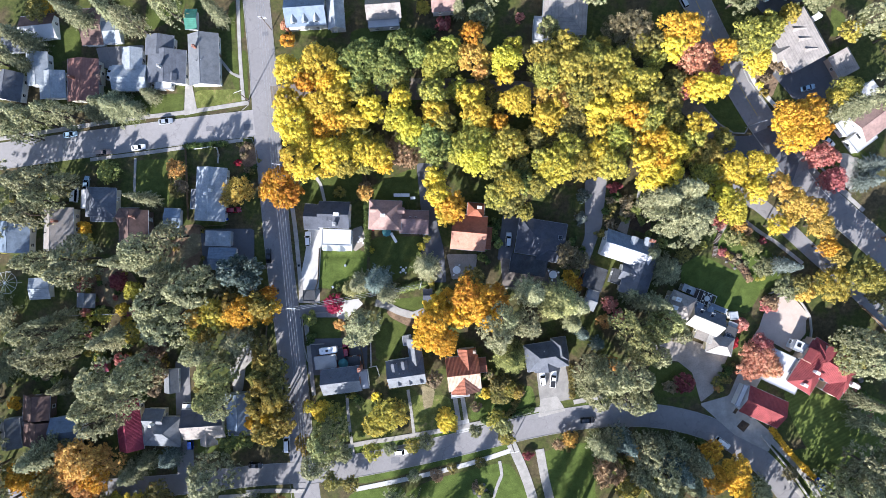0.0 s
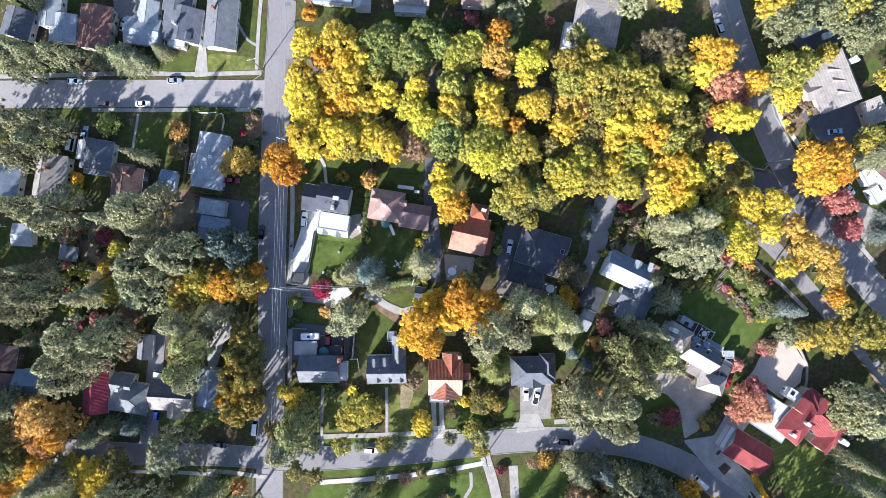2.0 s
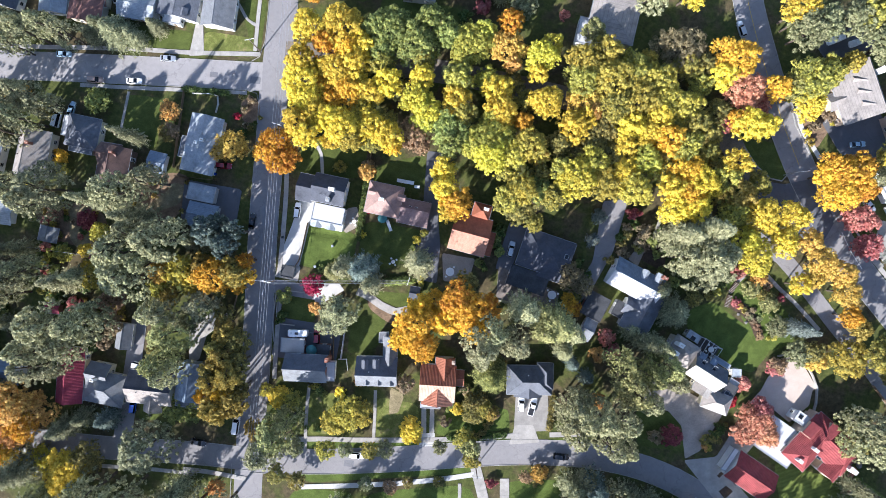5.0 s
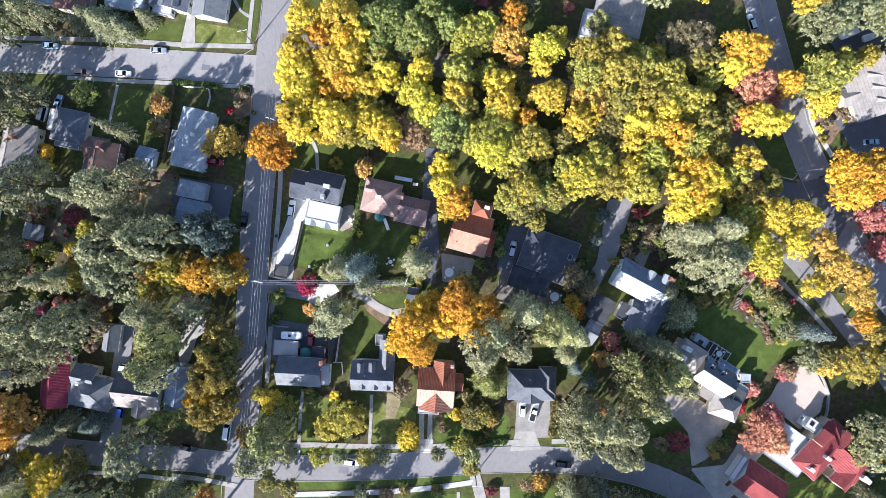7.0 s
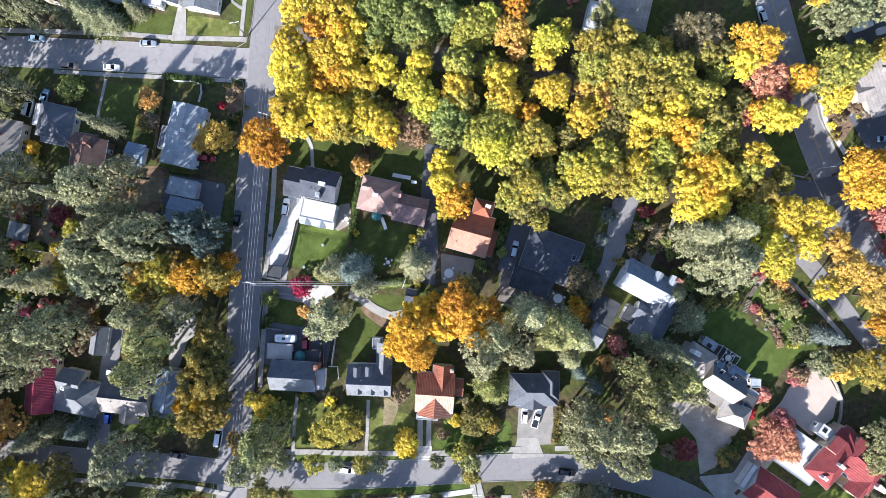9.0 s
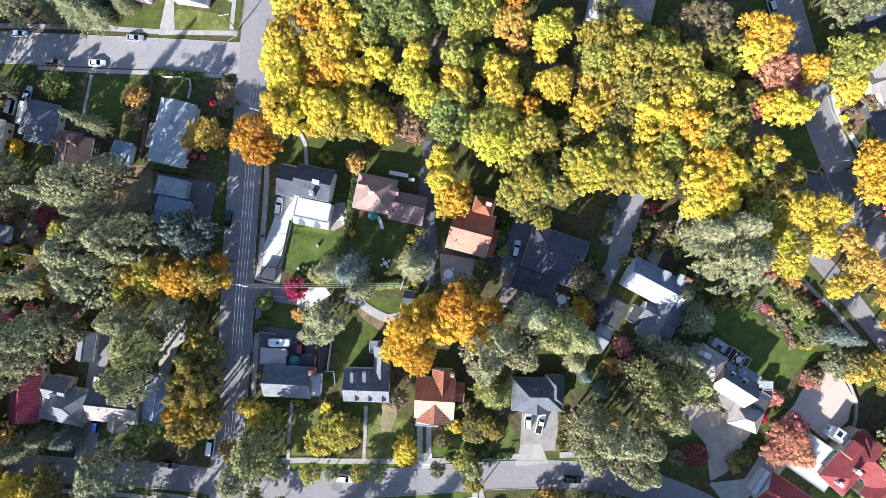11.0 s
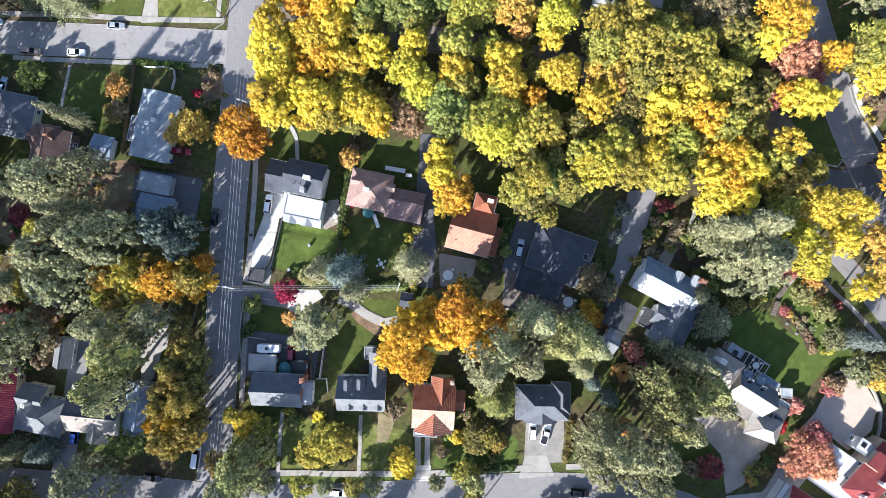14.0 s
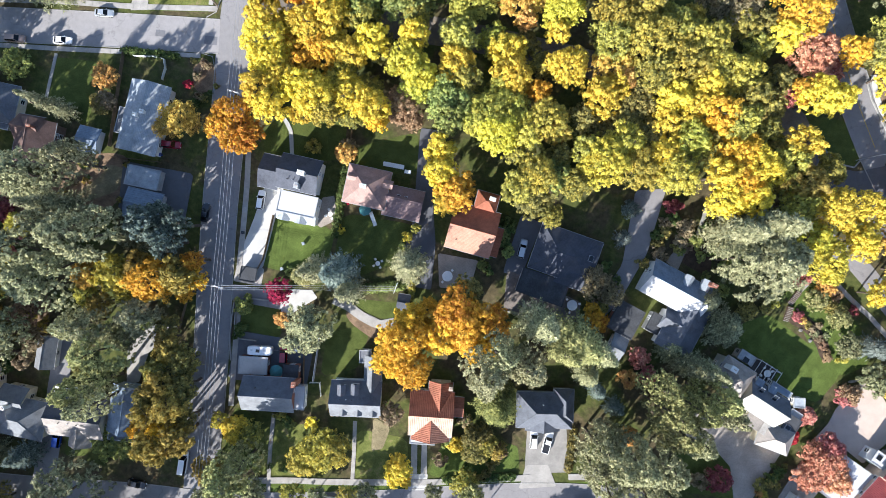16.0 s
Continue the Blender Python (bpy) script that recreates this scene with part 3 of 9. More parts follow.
def trunk_mesh(seed, limbs=6, top=0.75):
    """A tapered trunk of height 1 with limbs."""
    rng = random.Random(seed)
    bm = bmesh.new()
    pts = [Vector((rng.uniform(-0.02, 0.02) * k, rng.uniform(-0.02, 0.02) * k, top * k / 4)) for k in range(5)]
    for k in range(4):
        add_tube(bm, pts[k], pts[k + 1], 0.022 * (1 - 0.2 * k), 0.022 * (1 - 0.2 * (k + 1)), 7)
    for i in range(limbs):
        a, z = i * 2.4 + rng.uniform(-0.4, 0.4), rng.uniform(0.35, 0.65) * top / 0.75
        p = pts[2] * (z / pts[2].z) if z < pts[2].z else pts[2].lerp(pts[4], (z - pts[2].z) / (pts[4].z - pts[2].z))
        add_tube(bm, p, p + Vector((math.cos(a) * 0.17, math.sin(a) * 0.17, 0.16)), 0.009, 0.003, 5)
    me = bpy.data.meshes.new("trunk")
    bm.to_mesh(me)
    bm.free()
    me.materials.append(BARK)
    return me


BROAD = [broad_crown(i, lobes=320 + 24 * (i % 3), leaf=0.049, flat=0.8 + 0.08 * (i % 3), lobe=(0.045, 0.11)) for i in range(7)]
SMALL = [broad_crown(20 + i, lobes=150, leaves=3000, leaf=0.07, lobe=(0.065, 0.15)) for i in range(4)]
SHRUBS = [broad_crown(40 + i, lobes=26, leaves=950, leaf=0.145, flat=0.75, lobe=(0.14, 0.32)) for i in range(4)]
FIRS = [fir_crown(60 + i) for i in range(5)]
PINES = [pine_crown(80 + i) for i in range(5)]
TRUNKS = [trunk_mesh(i) for i in range(4)]
SPIRES = [trunk_mesh(20 + i, 0, 0.97) for i in range(2)]
COUNT = [0]

LEAF_WORDS = {"birch": "pale gold", "moss": "olive-green", "silver": "pale sage-green", "bluefir": "dark blue-green", "leaf": "fresh green", "bright": "lemon-green", "tan": "tan and orange", "copper": "copper-brown", "bare": "withered olive-brown", "yellow": "bright yellow", "lime": "yellow-green", "green": "green", "gold": "golden yellow", "orange": "orange and gold",
              "rust": "rust-orange", "salmon": "salmon-red", "red": "red", "crimson": "vivid crimson", "plum": "dark plum-red",
              "brown": "faded brown", "olive": "olive and ochre", "sage": "sage-green", "chartreuse": "bright yellow-green", "ochre": "ochre and gold", "fir": "dark green", "pine": "grey-green", "spruce": "silvery blue", "larch": "yellowing green", "hedge": "dark green"}


SPECIES = {"birch": "birch_tree", "leaf": "linden_tree", "bright": "linden_tree", "tan": "cherry_tree", "copper": "oak_tree", "bare": "oak_tree", "lime": "linden_tree", "chartreuse": "linden_tree", "green": "linden_tree", "orange": "cherry_tree", "rust": "cherry_tree", "salmon": "cherry_tree", "red": "cherry_tree",
           "hedge": "dark_toned_tree", "bluefir": "dark_toned_tree", "brown": "oak_tree", "olive": "oak_tree", "ochre": "oak_tree", "sage": "willow_tree"}


def hang(name, me, material, parent, m):
    o = new(name, me)
    o.parent = parent
    o.matrix_basis = m
    o.material_slots[0].link = "OBJECT"
    o.material_slots[0].material = material
    return o


def leafy(x, y, r, h, leaf, name="maple_tree", wide=1.0):
    """A broadleaved tree, r the crown's radius and h its height."""
    i = COUNT[0] = COUNT[0] + 1
    name = SPECIES.get(leaf, name)
    t = thing(name, f"{LEAF_WORDS[leaf]} autumn tree with a rounded full crown", "tree", pose(x, y, 0, 0, 0, i * 77 % 360))
    low = max(min(h - 1.5 * r, 0.42 * h), 0.2 * h)
    kz = (h - low) / 1.5
    hang("trunk", TRUNKS[i % 4], BARK, t, Matrix.Diagonal((h, h, h, 1)))
    hang("crown", BROAD[i % 7] if r > 4.6 else SMALL[i % 4], LEAVES[leaf], t, Matrix.Translation((0, 0, low + 0.55 * kz)) @ Matrix.Diagonal((r * 1.05, r * wide * 1.05, kz, 1)))
    return t


def shrub(x, y, r, h, leaf, name="shrub"):
    i = COUNT[0] = COUNT[0] + 1
    t = thing(name, f"{LEAF_WORDS[leaf]} rounded garden shrub", "shrub", pose(x, y, 0, 0, 0, i * 131 % 360))
    hang("stem", TRUNKS[i % 4], BARK, t, Matrix.Diagonal((h * 0.8, h * 0.8, h * 0.7, 1)))
    hang("leaves", SHRUBS[i % 4], LEAVES[leaf], t, Matrix.Translation((0, 0, h * 0.42)) @ Matrix.Diagonal((r * 1.1, r * 1.1, h * 0.62, 1)))
    return t


def conifer(x, y, r, h, leaf="fir", pine=False):
    i = COUNT[0] = COUNT[0] + 1
    what = "pine with tufted boughs" if pine else "fir with drooping boughs"
    t = thing("pine_tree" if pine else "fir_tree", f"tall {LEAF_WORDS[leaf]} {what}", "tree", pose(x, y, 0, 0, 0, i * 97 % 360))
    hang("trunk", SPIRES[i % 2], BARK, t, Matrix.Diagonal((h * 0.8, h * 0.8, h, 1)))
    hang("crown", (PINES if pine else FIRS)[i % 5], LEAVES[leaf], t, Matrix.Diagonal((r * 1.05, r * 1.05, h / TALL, 1)))
    return t


def hedge(points, width, h, leaf="hedge"):
    """A clipped hedge along a line."""
    line = smooth_line(points, 0.8)
    rng = np.random.default_rng(len(points) * 7 + int(abs(points[0][0]) * 10))
    base = Vector((line[0].x, line[0].y, 0))
    n = int(min(6000, 220 * len(line) * 0.8))
    k = rng.integers(0, len(line), n)
    p = np.array([(q.x, q.y) for q in line])[k] - np.array([base.x, base.y]) + rng.uniform(-0.5, 0.5, (n, 2))
    off = unit(rng, n)
    off[:, 2] = np.abs(off[:, 2])
    bumpy = 0.8 + 0.25 * np.sin(k * 1.3) * np.cos(k * 0.6)
    pos = np.stack([p[:, 0] + off[:, 0] * width * 0.5 * bumpy, p[:, 1] + off[:, 1] * width * 0.5 * bumpy, h * (0.25 + 0.7 * off[:, 2]) * bumpy], 1)
    t = thing("hedge", f"{LEAF_WORDS[leaf]} clipped garden hedge", "hedge", Matrix.Translation(base))
    me = leaf_mesh("leaves", pos, off + rng.normal(size=(n, 3)) * 0.5, rng.uniform(0.14, 0.3, n), 1.2, None, rng)
    hang("leaves", me, LEAVES[leaf], t, Matrix.Identity(4))
    part("stems", band([(q.x - base.x, q.y - base.y) for q in line[::3]] if len(line) > 4 else [(q.x - base.x, q.y - base.y) for q in (line[0], line[-1])], -0.12, 0.12, -0.05, h * 0.5), BARK, t)
    return t


# ---------------------------------------------------------------- houses
def window(parent, m, w=1.1, h=1.3, lit=TRIM):
    """A framed window in a wall: m puts its middle on the wall, x along it and y outwards."""
    f = bmesh.new()
    for dx, dz, bw, bh in ((0, h / 2, w + 0.16, 0.09), (0, -h / 2, w + 0.22, 0.1), (-w / 2, 0, 0.09, h), (w / 2, 0, 0.09, h), (0, 0, w, 0.05)):
        add_box(f, dx, 0.03, dz - bh / 2, bw, 0.12, bh)
    fr = part("window", f, lit, parent)
    fr.matrix_basis = m
    part("pane", box(0, 0.0, -h / 2, w, 0.05, h), GLASS, fr)
    return fr


def gable_roof(w, d, rise, over, frac=0.5, thick=0.16):
    """Slopes as two thick plates, ridge along x at the fraction frac from the front."""
    hw, y0, y1 = w / 2 + over, -d / 2 - over, d / 2 + over
    yr = y0 + (y1 - y0) * frac
    out = []
    drop = -over * rise / (d / 2)
    for a, b in ((y0, yr), (y1, yr)):
        bm = bmesh.new()
        prof = [(a, drop), (b, rise), (b, rise + thick), (a, drop + thick * 0.8)]
        l = [bm.verts.new((-hw, y, z)) for y, z in prof]
        r = [bm.verts.new((hw, y, z)) for y, z in prof]
        for i in range(4):
            j = (i + 1) % 4
            bm.faces.new((l[i], l[j], r[j], r[i]))
        bm.faces.new(l)
        bm.faces.new(r)
        bmesh.ops.recalc_face_normals(bm, faces=bm.faces[:])
        out.append(bm)
    return out, yr


def hip_roof(w, d, rise, over, thick=0.14):
    hw, hd = w / 2 + over, d / 2 + over
    drop = -over * rise / (min(w, d) / 2)
    if w >= d:
        k = hw - hd
        ridge = [(-k, 0), (k, 0)]
    else:
        k = hd - hw
        ridge = [(0, -k), (0, k)]
    c = [(-hw, -hd), (hw, -hd), (hw, hd), (-hw, hd)]
    a, b = (Vector((*p, rise)) for p in ridge)
    e = [Vector((*p, drop)) for p in c]
    if w >= d:
        faces = [(e[0], e[1], b, a), (e[1], e[2], b), (e[2], e[3], a, b), (e[3], e[0], a)]
    else:
        faces = [(e[0], e[1], a), (e[1], e[2], b, a), (e[2], e[3], b), (e[3], e[0], a, b)]
    out = []
    for f in faces:
        bm = bmesh.new()
        low = [bm.verts.new(p) for p in f]
        top = [bm.verts.new(p + Vector((0, 0, thick))) for p in f]
        bm.faces.new(low)
        bm.faces.new(top)
        n = len(f)
        for i in range(n):
            j = (i + 1) % n
            bm.faces.new((low[i], low[j], top[j], top[i]))
        bmesh.ops.recalc_face_normals(bm, faces=bm.faces[:])
        out.append(bm)
    return out, ridge


def ribs_on(roof_part, material, across, reach, z_low, z_high, y_low, y_high, pitch=0.42):
    """Raised tile rolls running down a slope."""
    bm = bmesh.new()
    n = int(2 * across / pitch)
    for i in range(n + 1):
        x = -across + 2 * across * i / max(1, n)
        k = max(0.0, min(1.0, (across - abs(x)) / reach)) if reach else 1.0
        if k < 0.08:
            continue
        add_tube(bm, (x, y_low, z_low + 0.02), (x, y_low + (y_high - y_low) * k, z_low + (z_high - z_low) * k + 0.02), 0.075, None, 4)
    return tagged(part("tile_relief", bm, material, roof_part), kind="stuff")


def wing(house, x, y, w, d, rz=0.0, eave=3.0, rise=2.0, kind="gable", roof="grey", wall="white", over=0.45, frac=0.5, rolls=False, windows=True, door=False, front=""):
    """One block of a house with its own walls, roof, gutters and windows, placed in the house's own metres."""
    base = pose(x, y, 0, 0, 0, rz)
    bm = bmesh.new()
    add_box(bm, 0, 0, -0.3, w, d, eave + 0.3)
    slopes, ridge = [], None
    if kind == "gable":
        slopes, yr = gable_roof(w, d, rise, over, frac)
        for s in (-1, 1):
            a, b, c = (bm.verts.new((s * (w / 2 - 0.02), yy, zz)) for yy, zz in ((-d / 2, eave), (d / 2, eave), (yr, eave + rise)))
            bm.faces.new((a, b, c))
    elif kind == "hip":
        slopes, ridge = hip_roof(w, d, rise, over)
    body = part("wall", bm, WALLS[wall], house)
    body.matrix_basis = base
    up = base @ Matrix.Translation((0, 0, eave))
    for k, s in enumerate(slopes):
        # front recolours the -y slope; its paler tones paint in sunlight on that side
        tone = ROOFS[front] if front and k == 0 else ROOFS[roof]
        o = part("roof", s, tone, house)
        o.matrix_basis = up
        if rolls and kind == "gable":
            lo, hi = (-d / 2 - over, yr) if k == 0 else (d / 2 + over, yr)
            ribs_on(o, tone, w / 2 + over - 0.1, 0, -over * rise / (d / 2) + 0.13, rise + 0.14, lo, hi)
        if rolls and kind == "hip" and w >= d and k in (0, 2):
            sgn = -1 if k == 0 else 1
            ribs_on(o, ROOFS[roof], w / 2 + over - 0.1, d / 2 + over, -over * rise / (d / 2) + 0.13, rise + 0.13, sgn * (d / 2 + over), 0)
        if rolls and kind == "hip" and w >= d and k in (1, 3):
            q = ribs_on(o, ROOFS[roof], d / 2 + over - 0.1, d / 2 + over, -over * rise / (d / 2) + 0.13, rise + 0.13, -(w / 2 + over), -(w / 2 - d / 2))
            q.matrix_basis = pose(0, 0, 0, 0, 0, 90 if k == 1 else -90)
    if kind == "gable":
        cap = part("ridge_cap", tube((-w / 2 - over, yr, rise + 0.13), (w / 2 + over, yr, rise + 0.13), 0.1, None, 6), ROOFS[roof], house)
        cap.matrix_basis = up
        dz = -over * rise / (d / 2)
        for s in (-1, 1):
            g = part("gutter", box(0, s * (d / 2 + over + 0.05), dz - 0.02, w + 2 * over, 0.1, 0.12), GUTTER, house)
            g.matrix_basis = up
    elif kind == "hip":
        (ax, ay), (bx, by) = ridge
        cb = bmesh.new()
        if abs(ax - bx) + abs(ay - by) > 0.2:
            add_tube(cb, (ax, ay, rise + 0.12), (bx, by, rise + 0.12), 0.1, None, 6)
        dz = -over * rise / (min(w, d) / 2)
        for sx in (-1, 1):
            for sy in (-1, 1):
                ex, ey = (bx if sx > 0 else ax, ay) if w >= d else (ax, by if sy > 0 else ay)
                add_tube(cb, (sx * (w / 2 + over), sy * (d / 2 + over), dz + 0.12), (ex, ey, rise + 0.12), 0.09, None, 6)
        cap = part("ridge_cap", cb, ROOFS[roof], house)
        cap.matrix_basis = up
        for s in (-1, 1):
            for q in (0, 1):
                g = part("gutter", box(0, s * (d / 2 + over + 0.05), dz - 0.03, w + 2 * over, 0.1, 0.11) if q == 0 else
                         box(s * (w / 2 + over + 0.05), 0, dz - 0.03, 0.1, d + 2 * over, 0.11), GUTTER, house)
                g.matrix_basis = up
    else:
        rb = bmesh.new()
        add_box(rb, 0, 0, 0.003, w + 2 * over, d + 2 * over, 0.2)
        o = part("roof", rb, ROOFS[roof], house)
        o.matrix_basis = up
        for s in (-1, 1):
            e = part("parapet", box(0, s * (d / 2 + over - 0.1), 0.2, w + 2 * over, 0.2, 0.16), GUTTER if roof != "flatdark" else ROOFS[roof], house)
            e.matrix_basis = up
            e = part("parapet", box(s * (w / 2 + over - 0.1), 0, 0.2, 0.2, d + 2 * over - 0.42, 0.16), GUTTER if roof != "flatdark" else ROOFS[roof], house)
            e.matrix_basis = up
    if windows:
        for z in ([1.55] if eave < 4.6 else [1.55, eave - 1.25]):
            for s, rot in ((-1, 180), (1, 0)):
                n = max(1, int(w / 4.2))
                for i in range(n):
                    wx = -w / 2 + w * (i + 0.5) / n
                    window(house, base @ Matrix.Translation((wx, s * d / 2, z)) @ pose(0, 0, 0, 0, 0, rot))
            for s, rot in ((-1, 90), (1, -90)):
                window(house, base @ Matrix.Translation((s * w / 2, 0.15 * d, z)) @ pose(0, 0, 0, 0, 0, rot))
    if door:
        dr = part("door", box(0, 0, 0, 1.0, 0.1, 2.05, 0, 0.02), WOOD, house, "panelled wooden front door")
        dr.matrix_basis = base @ Matrix.Translation((w * 0.12, -d / 2 - 0.04, 0.1))
        part("door_handle", box(0.38, -0.08, 0.95, 0.05, 0.06, 0.14), STEEL, dr)
    return body


def chimney(house, x, y, z0, z1, w=0.9, d=0.7, wall="brick", rz=0.0):
    c = part("chimney", add_box(box(0, 0, 0, w, d, z1 - z0), 0, 0, z1 - z0 - 0.02, w + 0.18, d + 0.18, 0.16), WALLS[wall], house)
    c.matrix_basis = pose(x, y, z0, 0, 0, rz)
    for s in (-0.2, 0.2):
        part("flue", tube((s, 0, z1 - z0 + 0.12), (s, 0, z1 - z0 + 0.42), 0.12, 0.1, 8), WALLS["tan"], c)
    return c


def dormer(house, x, y, z, w=1.8, d=2.2, h=1.0, rise=0.7, rz=0.0, roof="grey", wall="white"):
    """A small gabled dormer whose front faces -y before it is turned."""
    bm = bmesh.new()
    add_box(bm, 0, 0, -0.8, w, d, h + 0.8)
    for yy in (-d / 2 + 0.01, d / 2 - 0.01):
        bm.faces.new([bm.verts.new(p) for p in ((-w / 2, yy, h), (w / 2, yy, h), (0, yy, h + rise))])
    o = part("dormer", bm, WALLS[wall], house)
    o.matrix_basis = pose(x, y, z, 0, 0, rz)
    sl, _ = gable_roof(d, w, rise, 0.2, 0.5, 0.1)
    for s in sl:
        q = part("dormer_roof", s, ROOFS[roof], o)
        q.matrix_basis = Matrix.Translation((0, 0, h)) @ pose(0, 0, 0, 0, 0, 90)
    p = part("dormer_window", add_box(box(0, 0, 0, w * 0.6, 0.08, h * 0.75), 0, -0.01, -0.05, w * 0.7, 0.1, 0.06), GLASS, o)
    p.matrix_basis = Matrix.Translation((0, -d / 2 - 0.03, h * 0.12))
    return o


def lean_to(house, x, y, w, d, low, rise, roof="pale", wall="white", rz=0.0):
    """A low block with a single slope that falls towards -y."""
    base = pose(x, y, 0, 0, 0, rz)
    bm = bmesh.new()
    v = [bm.verts.new(p) for p in ((-w / 2, -d / 2, -0.2), (w / 2, -d / 2, -0.2), (w / 2, d / 2, -0.2), (-w / 2, d / 2, -0.2),
                                   (-w / 2, -d / 2, low), (w / 2, -d / 2, low), (w / 2, d / 2, low + rise), (-w / 2, d / 2, low + rise))]
    for f in ((0, 1, 5, 4), (1, 2, 6, 5), (2, 3, 7, 6), (3, 0, 4, 7), (4, 5, 6, 7)):
        bm.faces.new([v[i] for i in f])
    part("wall", bm, WALLS[wall], house).matrix_basis = base
    o = part("roof", box(0, 0, 0, w + 0.4, math.hypot(d, rise) + 0.3, 0.12), ROOFS[roof], house)
    o.matrix_basis = base @ Matrix.Translation((0, 0, low + rise / 2 + 0.03)) @ pose(0, 0, 0, math.degrees(math.atan2(rise, d)))
    g = part("gutter", box(0, -d / 2 - 0.2, low - 0.16, w + 0.4, 0.12, 0.12), TRIM, house)
    g.matrix_basis = base


def roof_bits(house, x, y, z, n=2, spread=2.0, rz=0.0):
    """Vent pipes standing on a roof."""
    for i in range(n):
        dx = (i - (n - 1) / 2) * spread
        v = part("vent_pipe", add_tube(tube((0, 0, -0.4), (0, 0, 0.45), 0.09), (0, 0, 0.42), (0, 0, 0.55), 0.15, 0.12), STEEL if i % 2 else DARK_METAL, house)
        v.matrix_basis = Matrix.Translation((x, y, z)) @ pose(0, 0, 0, 0, 0, rz) @ Matrix.Translation((dx, 0, 0))


def skylight(house, x, y, z, w=0.9, d=1.2, rx=0.0, rz=0.0):
    f = part("skylight", box(0, 0, 0, w, d, 0.16, 0, 0.03), STEEL, house)
    f.matrix_basis = pose(x, y, z, 0, 0, rz) @ pose(0, 0, 0, rx, 0, 0)
    part("pane", box(0, 0, 0.12, w - 0.16, d - 0.16, 0.06), GLASS, f)


def house_at(name, x, y, rz, label, category="house"):
    return thing(name, label, category, pose(x, y, 0, 0, 0, rz))


# ---------------------------------------------------------------- vehicles
def loft(bm, rows):
    """Joins rings of (x, half width, half width at the top, low z, high z) into one closed hull."""
    rings = []
    for x, w, wt, z0, z1 in rows:
        zm = z0 + (z1 - z0) * 0.6
        rings.append([bm.verts.new((x, y, z)) for y, z in ((-w * 0.94, z0), (-w, zm), (-wt, z1), (wt, z1), (w, zm), (w * 0.94, z0))])
    for p, q in zip(rings, rings[1:]):
        for i in range(6):
            j = (i + 1) % 6
            bm.faces.new((p[i], p[j], q[j], q[i]))
    bm.faces.new(rings[0][::-1])
    bm.faces.new(rings[-1])
    bmesh.ops.recalc_face_normals(bm, faces=bm.faces[:])
    return bm


def pane(points):
    """A thin sheet of glass through four corners."""
    bm = bmesh.new()
    bm.faces.new([bm.verts.new(p) for p in points])
    bmesh.ops.solidify(bm, geom=bm.faces[:], thickness=0.03)
    return bm


